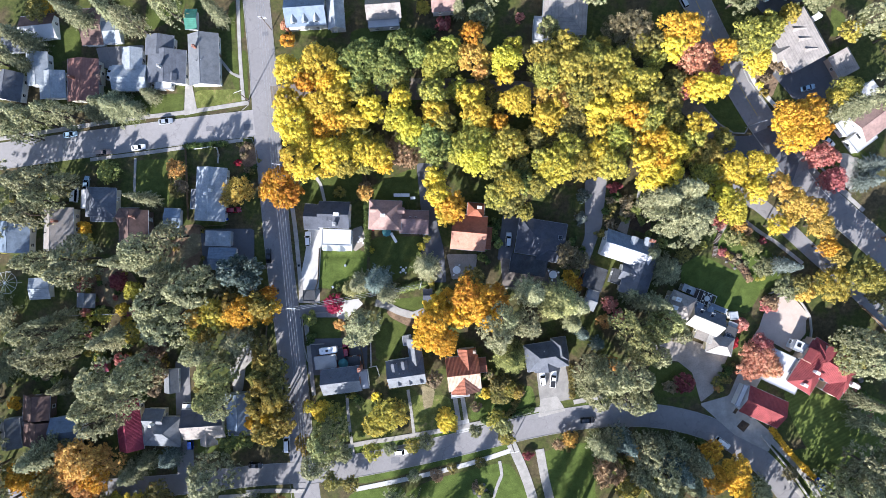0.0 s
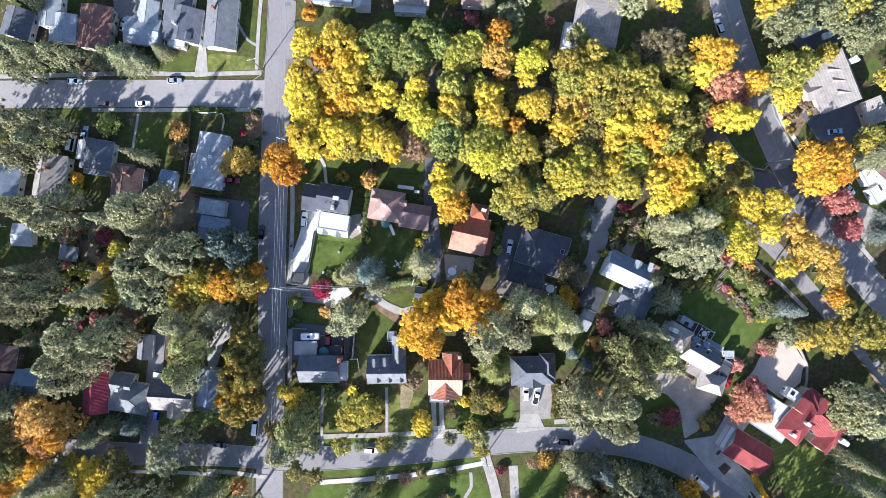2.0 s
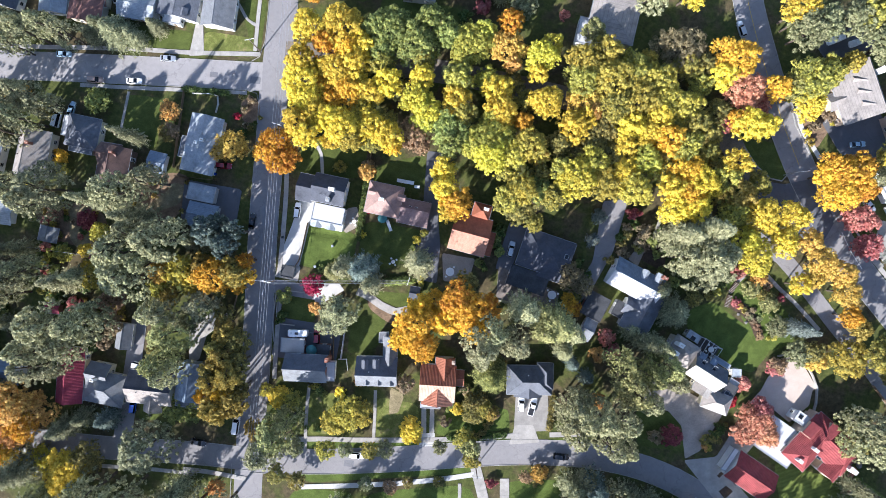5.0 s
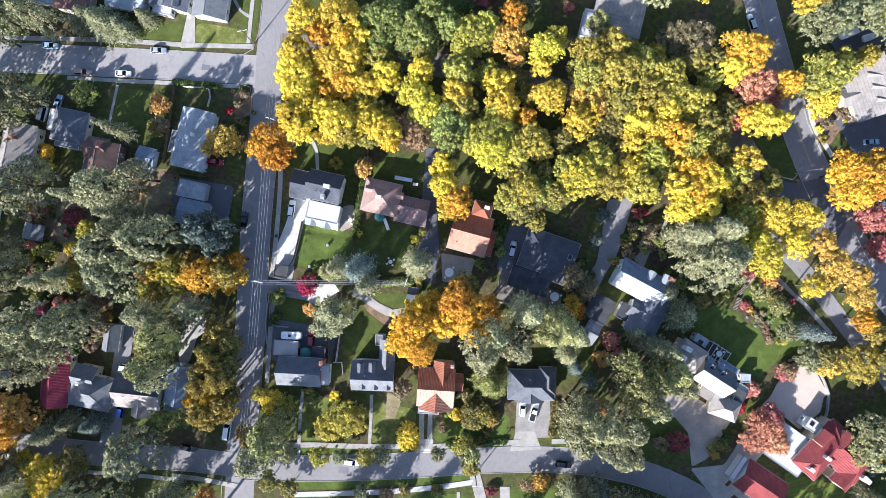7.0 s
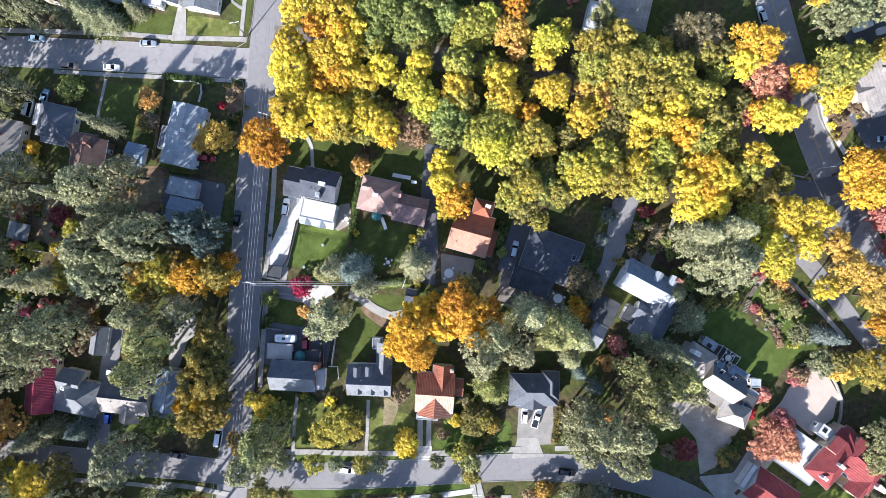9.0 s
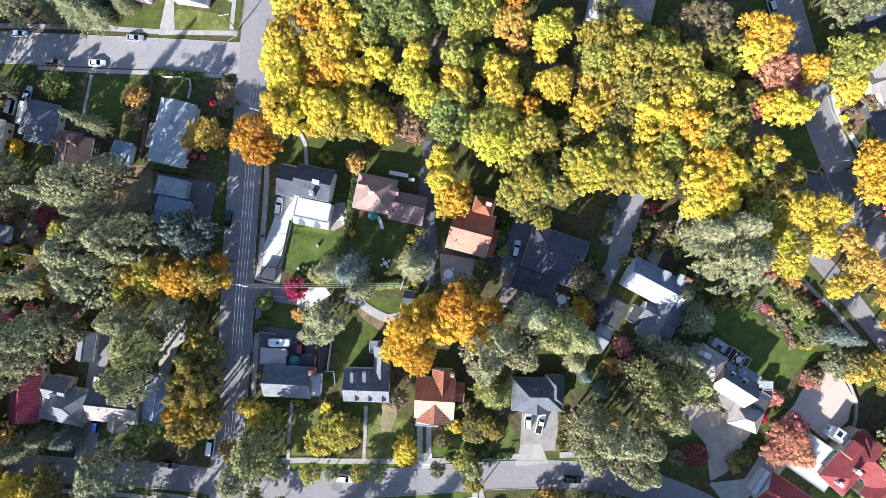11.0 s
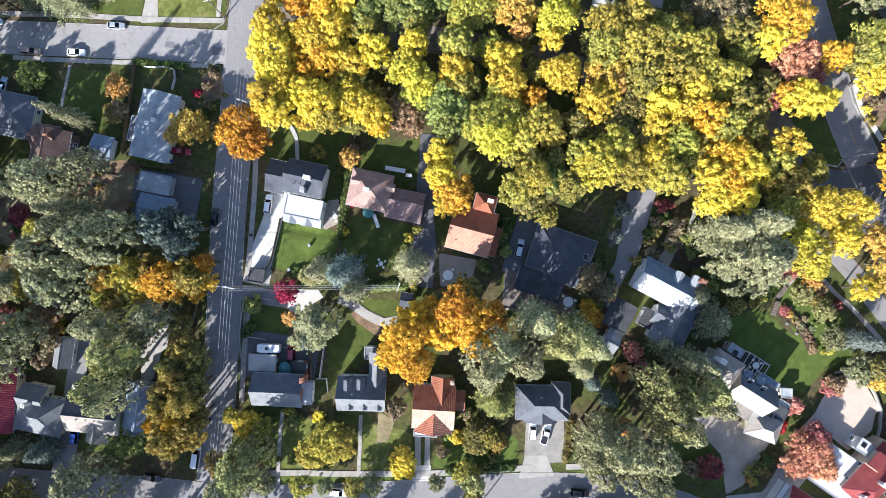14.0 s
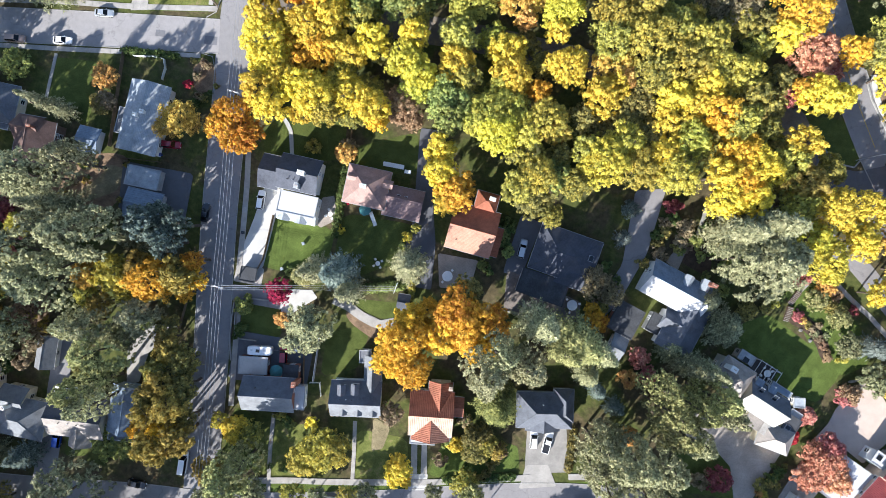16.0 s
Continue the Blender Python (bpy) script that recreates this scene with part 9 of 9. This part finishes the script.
cable((-46.29, -19.44, 10.8), (-41.64, -69.76, 10.8), 0.7)
utility_pole(-7.31, -12.54, 8.0, 80, 1)
cable((-47.44, -20.09, 9.6), (-7.31, -13.04, 7.6), 0.8)
cable((-47.44, -19.59, 9.6), (-7.31, -12.54, 7.6), 0.8)
cable((-47.44, -19.09, 9.6), (-7.31, -12.04, 7.6), 0.8)
cable((-47.44, -19.59, 9.2), (-121.57, -22.12, 7.0), 0.5)
street_lamp(98.28, 38.59, 8.0, 15)

# ---------------------------------------------------------------- garden things
garden_table(-13.33, -7.84, 20)
garden_table(-27.02, 1.97, 10)
garden_table(35.50, -9.31, 0, 3, 1.3)
garden_table(4.06, -7.84, 40, 2, 1.3)
fence([(-25.52, 26.92), (-25.34, 16.76)], 1.6)
fence([(-40.72, -0.81), (-41.28, -11.91), (-42.59, -15.62)], 1.5)
low_wall([(-46.48, -23.03), (-45.94, -32.29), (-44.65, -37.85)])
low_wall([(-24.26, -27.65), (-23.71, -39.70)])
fence([(-81.57, 31.56), (-74.17, 32.11), (-73.81, 26.94)], 1.2, TRIM, "low white painted garden fence")
fence([(-82.55, 6.23), (-70.51, 6.97)], 1.5)
fence([(-84.35, 32.11), (-83.48, 8.45)], 1.5)
low_wall([(-44.63, -22.10), (-34.44, -21.54)], 0.5)
fence([(-57.79, -24.88), (-58.54, -34.15)], 1.4)
fence([(135.62, -19.28), (144.51, -27.60), (150.44, -34.07)], 1.5)
low_wall([(103.44, -61.88), (112.72, -72.99), (119.22, -82.26)], 1.0, 0.4)
low_wall([(106.08, -15.59), (111.61, -13.37), (119.39, -22.98), (119.42, -32.23)], 0.8, 0.4)
low_wall([(18.30, -13.75), (37.72, -14.12)], 0.5, 0.4)
rock(135.73, -48.89, 0.8)
rock(135.00, -51.11, 0.9)
rock(134.24, -47.04, 0.7)
rock(136.08, -43.70, 1.0)
rock(134.82, -52.59, 0.8)
rock(10.00, -80.87, 0.7)
rock(13.71, -80.13, 0.8)
bin_box(-70.88, 8.82, 10, PAINTS["blue"], "blue wheeled recycling bin", "wheeled_bin")
bin_box(-47.39, -6.36, 10, PAINTS["black"], "dark wheeled bin beside the drive", "wheeled_bin")
round_frame(-141.94, -11.92, 3.6)
bench_table(-13.88, 16.57, 0, 5.2, 1.1)
bench_table(-16.47, 2.71, -60, 3.6, 0.9)
bench_table(-10.18, 15.65, 2, 1.6, 0.9)
parasol(-18.66, 4.50, 1.5)
h = house_at("shed", -5.31, -15.96, 0.0, "small dark garden shed beside a lawn", "shed")
wing(h, 0.00, 0.00, 2.16, 3.06, 0.0, 2.3, 0.7, "gable", "dark", "brown", windows=False)
h = house_at("shed", -43.83, -16.20, 0.0, "low flat grey store beside the street", "shed")
wing(h, 0.00, 0.00, 3.56, 3.20, 0.0, 1.8, 0.2, "flat", "flatdark", "grey", over=0.2, windows=False)
garden_steps(88.4, -1.6, 84.0)
garden_steps(89.3, 2.6, 66.0)
rock(10.93, -79.02, 0.9)
rock(12.78, -78.27, 0.7)
rock(11.48, -81.62, 0.8)
rock(9.63, -79.76, 0.6)
rock(14.63, -81.24, 0.7)
shrub(11.8, -79.6, 1.6, 2.0, "olive")
shrub(10.3, -78.2, 1.3, 2.0, "brown")
shrub(14.0, -81.5, 1.5, 2.0, "hedge")
shrub(-23.2, 5.7, 0.7, 1.0, "crimson")
shrub(-34.2, -13.7, 1.1, 2.0, "green")
shrub(-43.7, -30.1, 1.8, 3.0, "hedge")
shrub(-43.5, -24.0, 2.2, 4.0, "green")
shrub(-34.2, -25.6, 1.8, 2.0, "rust")
fence([(-24.26, -28.58), (-23.90, -39.70)], 1.0, TRIM, "white picket garden fence beside a path")
bin_box(-32.21, -6.36, 30, PAINTS["silver"], "small pale garden box on the lawn", "garden_box")
bin_box(-28.32, -9.69, 30, PAINTS["silver"], "small pale garden box on the lawn", "garden_box")
bin_box(-36.29, -13.39, 30, PAINTS["silver"], "small pale garden box on the lawn", "garden_box")
leafy(16.6, -44.2, 2.4, 8.0, "olive")
leafy(-3.5, -42.7, 3.0, 7.0, "brown")
leafy(23.3, -46.7, 2.2, 7.0, "ochre")
shrub(13.7, -47.9, 1.6, 4.0, "yellow")
# row of unseen tall crowns added only to shade the south street
leafy(44.3, -86.5, 6.6, 35.0, "ochre")
leafy(52.3, -86.5, 6.6, 35.0, "ochre")
leafy(60.2, -86.5, 6.6, 35.0, "ochre")
leafy(68.2, -86.5, 6.6, 35.0, "ochre")
leafy(76.1, -86.5, 6.6, 35.0, "ochre")
pergola(-91.84, 51.67, 3, 4.98, 2.13)
patch("terrace", [(59.00, 10.25), (61.08, 9.49), (59.69, 3.72), (56.47, 5.41)], PAVER, "grey paved terrace in deep shade", "driveway", 0.180)
sidewalk([(60.77, 9.44), (62.90, 12.91), (63.70, 17.44), (63.84, 20.22)], 0.92, material=CONCRETE)
shrub(55.4, 18.9, 1.9, 4.0, "plum")
leafy(58.9, 14.3, 2.2, 5.0, "brown")
shrub(54.6, 12.5, 1.6, 3.0, "olive")
shrub(52.8, 11.4, 1.4, 3.0, "hedge")
shrub(50.6, 4.2, 1.4, 3.0, "olive")
leafy(45.2, 16.3, 2.2, 4.0, "bluefir")
conifer(44.5, 9.0, 2.2, 5.0, "spruce")
shrub(56.0, 15.9, 1.6, 3.0, "hedge")
shrub(66.4, 15.3, 0.8, 1.7, "olive")
patch("soil_patch", [(100.01, 58.97), (107.86, 63.16), (111.86, 59.02), (108.74, 52.93), (106.54, 47.16), (102.17, 53.35)], SOIL, "bare sandy soil with dry shrubs", "soil", 0.053)
shrub(102.8, 52.4, 1.1, 2.0, "yellow")
shrub(100.4, 55.5, 0.8, 1.7, "yellow")
shrub(108.6, 58.1, 1.6, 3.0, "brown")
shrub(108.4, 59.7, 0.9, 2.0, "chartreuse")
shrub(109.5, 56.4, 0.8, 1.7, "lime")
shrub(104.4, 54.5, 1.6, 3.0, "brown")
shrub(104.1, 49.7, 1.3, 2.0, "ochre")
shrub(105.7, 58.9, 1.4, 2.0, "brown")
low_wall([(107.80, 56.33), (109.16, 62.26), (111.24, 64.27)], 0.5, 0.3)
patch("lawn", [(-82.94, 4.27), (-78.59, 3.75), (-80.12, -2.01), (-87.41, -6.25), (-91.50, -10.48), (-93.54, -7.80), (-85.30, 0.32)], DRY_GRASS, "pale dry grass slope with weeds", "lawn", 0.054)
patch("lawn", [(-112.52, -9.02), (-108.37, -7.26), (-103.25, -11.38), (-102.97, -18.44), (-106.87, -21.75), (-111.04, -18.01)], DRY_GRASS, "pale dry grass and weeds", "lawn", 0.055)
shrub(-100.5, -14.5, 2.1, 4.2, "yellow")
shrub(-104.6, -20.5, 1.9, 3.9, "yellow")
shrub(-105.6, -36.5, 1.6, 3.0, "red")
shrub(-116.2, -11.1, 1.6, 2.0, "red")
shrub(-106.6, -11.3, 2.2, 3.0, "plum")
shrub(-115.9, -35.0, 1.2, 2.5, "lime")
shrub(-111.2, -22.4, 1.6, 3.2, "lime")
shrub(-102.9, -25.4, 2.1, 4.2, "yellow")
shrub(-116.4, -25.9, 1.6, 3.2, "lime")
shrub(-103.7, -36.2, 1.0, 2.0, "red")
shrub(-102.9, -36.1, 1.2, 2.0, "ochre")
shrub(-90.7, -37.5, 1.7, 3.5, "ochre")
shrub(-92.8, -43.0, 2.1, 4.0, "brown")
shrub(-94.9, -36.1, 1.6, 3.0, "chartreuse")
shrub(-94.2, -46.8, 2.1, 4.0, "brown")
shrub(-113.0, -36.8, 1.4, 2.8, "lime")
shrub(-129.4, -42.2, 1.7, 3.5, "brown")
shrub(-78.9, 5.5, 0.7, 1.4, "brown")
shrub(-86.1, 4.2, 0.7, 1.4, "olive")
shrub(-78.7, 4.9, 0.7, 1.4, "ochre")
shrub(-86.4, -10.8, 0.9, 1.7, "brown")
shrub(-89.0, 3.2, 1.1, 2.1, "olive")
shrub(-89.2, -11.5, 1.1, 2.1, "brown")
shrub(-93.0, -4.5, 0.9, 1.7, "ochre")
shrub(-93.2, -12.4, 0.9, 1.7, "brown")
shrub(-86.3, -7.1, 0.6, 1.2, "hedge")
shrub(-95.7, 0.7, 0.9, 1.7, "brown")
shrub(-89.8, -1.7, 0.9, 1.7, "brown")
shrub(-78.7, -3.8, 0.7, 1.4, "olive")
shrub(-94.4, -12.1, 0.7, 1.4, "ochre")
shrub(-95.5, -2.8, 0.6, 1.2, "hedge")
shrub(-92.1, -10.9, 0.9, 1.7, "hedge")
shrub(-89.0, 2.7, 0.7, 1.4, "hedge")
shrub(-87.4, 0.1, 0.6, 1.2, "hedge")
shrub(-86.1, 3.2, 0.7, 1.4, "olive")
shrub(-87.6, -1.0, 0.9, 1.7, "ochre")
shrub(-88.2, -9.8, 0.9, 1.7, "olive")
shrub(-112.9, -10.4, 0.9, 1.7, "ochre")
shrub(-121.5, -10.2, 1.1, 2.1, "hedge")
shrub(-115.1, -14.1, 0.7, 1.4, "brown")
shrub(-100.6, -7.4, 1.1, 2.1, "ochre")
shrub(-100.8, -17.4, 0.6, 1.2, "red")
shrub(-113.9, -17.2, 1.1, 2.1, "olive")
shrub(-113.6, -17.4, 0.7, 1.4, "hedge")
shrub(-112.4, -12.2, 0.9, 1.7, "hedge")
shrub(-116.1, -14.6, 1.1, 2.1, "ochre")
shrub(-118.4, -13.7, 1.3, 2.5, "red")
shrub(-102.7, -13.1, 1.1, 2.1, "hedge")
shrub(-108.7, -10.4, 0.9, 1.7, "red")
shrub(-104.2, -10.2, 0.7, 1.4, "red")
shrub(-107.4, -16.8, 0.9, 1.7, "red")
shrub(-106.6, -11.6, 1.3, 2.5, "red")
shrub(-119.4, -11.5, 0.9, 1.7, "ochre")
shrub(-120.2, -14.1, 0.6, 1.2, "brown")
shrub(-109.7, -12.8, 1.1, 2.1, "brown")
shrub(-116.4, -11.3, 0.9, 1.7, "olive")
shrub(-104.6, -8.9, 0.9, 1.7, "ochre")
shrub(-107.0, -10.4, 0.9, 1.7, "hedge")
shrub(-106.4, -14.6, 1.3, 2.5, "hedge")
shrub(-143.7, 1.8, 1.5, 2.8, "olive")
shrub(-137.1, -5.6, 1.1, 2.1, "green")
shrub(-124.9, -3.6, 0.9, 1.7, "hedge")
shrub(-141.2, 15.2, 0.9, 1.7, "olive")
shrub(-133.5, 9.5, 1.1, 2.1, "olive")
shrub(-135.2, 0.8, 1.1, 2.1, "green")
shrub(-128.1, 8.4, 1.3, 2.5, "green")
shrub(-143.3, 7.5, 1.3, 2.5, "olive")
shrub(-130.8, 12.3, 1.1, 2.1, "lime")
shrub(-143.4, -1.4, 1.3, 2.5, "lime")
shrub(-129.0, 6.9, 1.5, 2.8, "olive")
shrub(-143.7, 10.1, 1.1, 2.1, "olive")
shrub(-135.2, 4.7, 1.1, 2.1, "hedge")
shrub(-128.3, 6.5, 1.5, 2.8, "olive")
shrub(-143.5, 7.5, 1.3, 2.5, "green")
shrub(-125.3, -3.4, 1.1, 2.1, "chartreuse")
# six pines added out of view to the west as shade for the houses
conifer(-144.2, -49.6, 6.7, 28.0, "pine", True)
conifer(-142.6, -59.7, 6.7, 28.0, "pine", True)
conifer(-141.8, -69.9, 6.7, 28.0, "pine", True)
conifer(-151.0, -56.4, 6.7, 28.0, "pine", True)
conifer(-137.6, -80.8, 6.0, 28.0, "pine", True)
conifer(-148.5, -68.2, 6.7, 28.0, "pine", True)
bin_box(-29.14, -32.41, 10, PAINTS["white"], "white lidded garden spa tub", "spa_tub")
parasol(-32.73, -38.16, 1.7)
fence([(-28.19, -26.07), (-25.93, -40.25)], 1.4)
fence([(-24.42, -39.65), (-22.06, -39.23), (-21.12, -42.62)], 1.2, TRIM, "low white painted garden fence")
low_wall([(-45.77, -23.92), (-44.41, -32.27), (-39.28, -31.98)], 0.8, 0.25)
car(-120.44, 16.95, 86, "white", "van")
car(-116.74, 20.53, 84, "paleblue", "sedan")
def boat(x, y, rz, length=6.0):
    "A covered motor boat on a two-wheeled trailer."
    t = thing("boat", "white motor boat on a two-wheeled trailer", "boat", pose(x, y, 0.05, 0, 0, rz))
    bm = bmesh.new()
    rows = [(-0.5, 1.0), (-0.15, 1.05), (0.2, 0.85), (0.42, 0.4), (0.5, 0.04)]
    for z, k in ((0.55, 0.55), (1.25, 1.0)):
        for u, v in rows:
            for q in (-1, 1):
                bm.verts.new((u * length, q * v * k, z))
    bm.verts.ensure_lookup_table()
    vs = bm.verts
    for i in range(4):
        j = 2 * i
        for f in ((j, j + 2, 12 + j, 10 + j), (j + 1, j + 3, 13 + j, 11 + j), (j, j + 1, j + 3, j + 2), (10 + j, 11 + j, 13 + j, 12 + j)):
            bm.faces.new([vs[k] for k in f])
    bm.faces.new([vs[k] for k in (0, 1, 11, 10)])
    bmesh.ops.recalc_face_normals(bm, faces=bm.faces[:])
    part("hull", bm, PAINTS["white"], t)
    part("cabin", box(0.1 * length, 0, 1.25, length * 0.28, 1.2, 0.5, 0, 0.12), PAINTS["white"], t)
    part("windscreen", box(0.26 * length, 0, 1.27, 0.12, 1.2, 0.45), GLASS, t, "dark raked windscreen")
    part("trailer_frame", add_box(box(0, 0, 0.4, length * 0.9, 0.12, 0.12), length * 0.55, 0, 0.4, 1.2, 0.1, 0.1), STEEL, t)
    for q in (-1, 1):
        part("wheel", tube((-0.6, q * 0.9, 0.32), (-0.6, q * 1.1, 0.32), 0.32, None, 12), RUBBER, t)
    part("axle", tube((-0.6, -1.0, 0.36), (-0.6, 1.0, 0.36), 0.05, None, 6), STEEL, t)
    return t
boat(106.86, 81.72, 30, 7.5)
boat(112.31, 81.38, 28, 4.6)
sidewalk([(112.73, -76.70), (117.37, -82.27)], 1.11, material=CONCRETE)
car(122.75, -77.85, -60, "blue", "sedan")
car(-51.33, -64.49, 92.0, "white", "van")
shrub(-59.3, -62.1, 2.2, 4.2, "orange")
shrub(-98.4, -48.5, 2.2, 3.0, "hedge")
shrub(-99.4, -56.3, 1.6, 3.0, "lime")
shrub(-79.9, -46.6, 1.8, 3.5, "olive")
shrub(-83.8, -61.4, 1.8, 3.0, "hedge")
shrub(-114.9, -22.8, 1.6, 3.0, "lime")
hedge([(-16.80, -15.30), (-12.65, -14.12), (-9.29, -13.22), (-6.34, -12.39)], 1.6, 1.6, "green")
shrub(-4.2, -12.0, 1.0, 2.2, "bright")
shrub(-7.2, -0.1, 1.2, 2.5, "bright")
shrub(-5.8, 2.2, 1.2, 2.5, "lime")
shrub(-8.0, -3.1, 1.1, 2, "green")
shrub(-23.7, -1.1, 1.1, 2.5, "bright")
car(77.66, 79.59, 118.0, "silver", "suv")
# planting round the curved border
shrub(90.4, -1.9, 1.4, 2.0, "red")
shrub(92.0, -2.7, 1.0, 1.6, "rust")
shrub(93.4, -3.6, 1.0, 1.4, "olive")
shrub(94.6, -4.6, 1.0, 1.4, "brown")
shrub(95.7, -5.4, 1.0, 1.2, "sage")
shrub(96.8, -6.4, 1.0, 1.4, "brown")
shrub(98.0, -8.0, 1.0, 1.3, "copper")
shrub(99.6, -10.4, 1.3, 1.6, "copper")
shrub(98.4, -5.4, 0.9, 1.2, "sage")
shrub(96.3, -3.2, 0.9, 1.2, "brown")
leafy(99.6, -0.6, 3.1, 5.0, "moss")
leafy(93.4, 2.8, 2.9, 5.0, "moss")
leafy(97.0, 1.6, 1.7, 4.0, "olive")
leafy(103.2, -6.8, 3.3, 6.0, "sage")
shrub(98.8, 4.7, 1.4, 2.5, "copper")
shrub(97.1, 6.3, 1.6, 2.5, "brown")
shrub(84.1, 0.6, 1.4, 2.4, "lime")
shrub(82.4, -1.5, 1.4, 2.2, "olive")
shrub(103.5, 1.8, 1.2, 2.5, "plum")
shrub(103.0, -9.8, 1.6, 2.5, "lime")
shrub(99.0, -4.6, 0.9, 1.0, "green")
shrub(84.7, 2.8, 1.6, 2.5, "hedge")
rock(92.2, -5.2, 0.5)
rock(95.0, -7.3, 0.5)
rock(93.9, -4.2, 0.4)
rock(97.0, -6.6, 0.5)
# lower trees between the tall crowns of the grove
leafy(-22.0, 32.9, 3.6, 11.0, "lime")
leafy(-21.8, 42.5, 4.2, 12.5, "olive")
leafy(4.7, 49.4, 3.9, 10.0, "leaf")
leafy(17.3, 45.3, 3.6, 11.0, "lime")
leafy(-4.1, 49.4, 4.2, 12.5, "moss")
leafy(21.6, 33.7, 3.9, 10.0, "lime")
leafy(7.7, 34.9, 3.6, 11.0, "olive")
leafy(-11.1, 35.3, 4.2, 12.5, "leaf")
leafy(-25.1, 26.2, 3.9, 10.0, "lime")
leafy(33.0, 68.9, 3.6, 11.0, "moss")
leafy(61.3, 63.2, 4.2, 12.5, "lime")
leafy(71.7, 45.1, 3.9, 10.0, "olive")
leafy(86.8, 32.7, 4.2, 13.0, "lime")
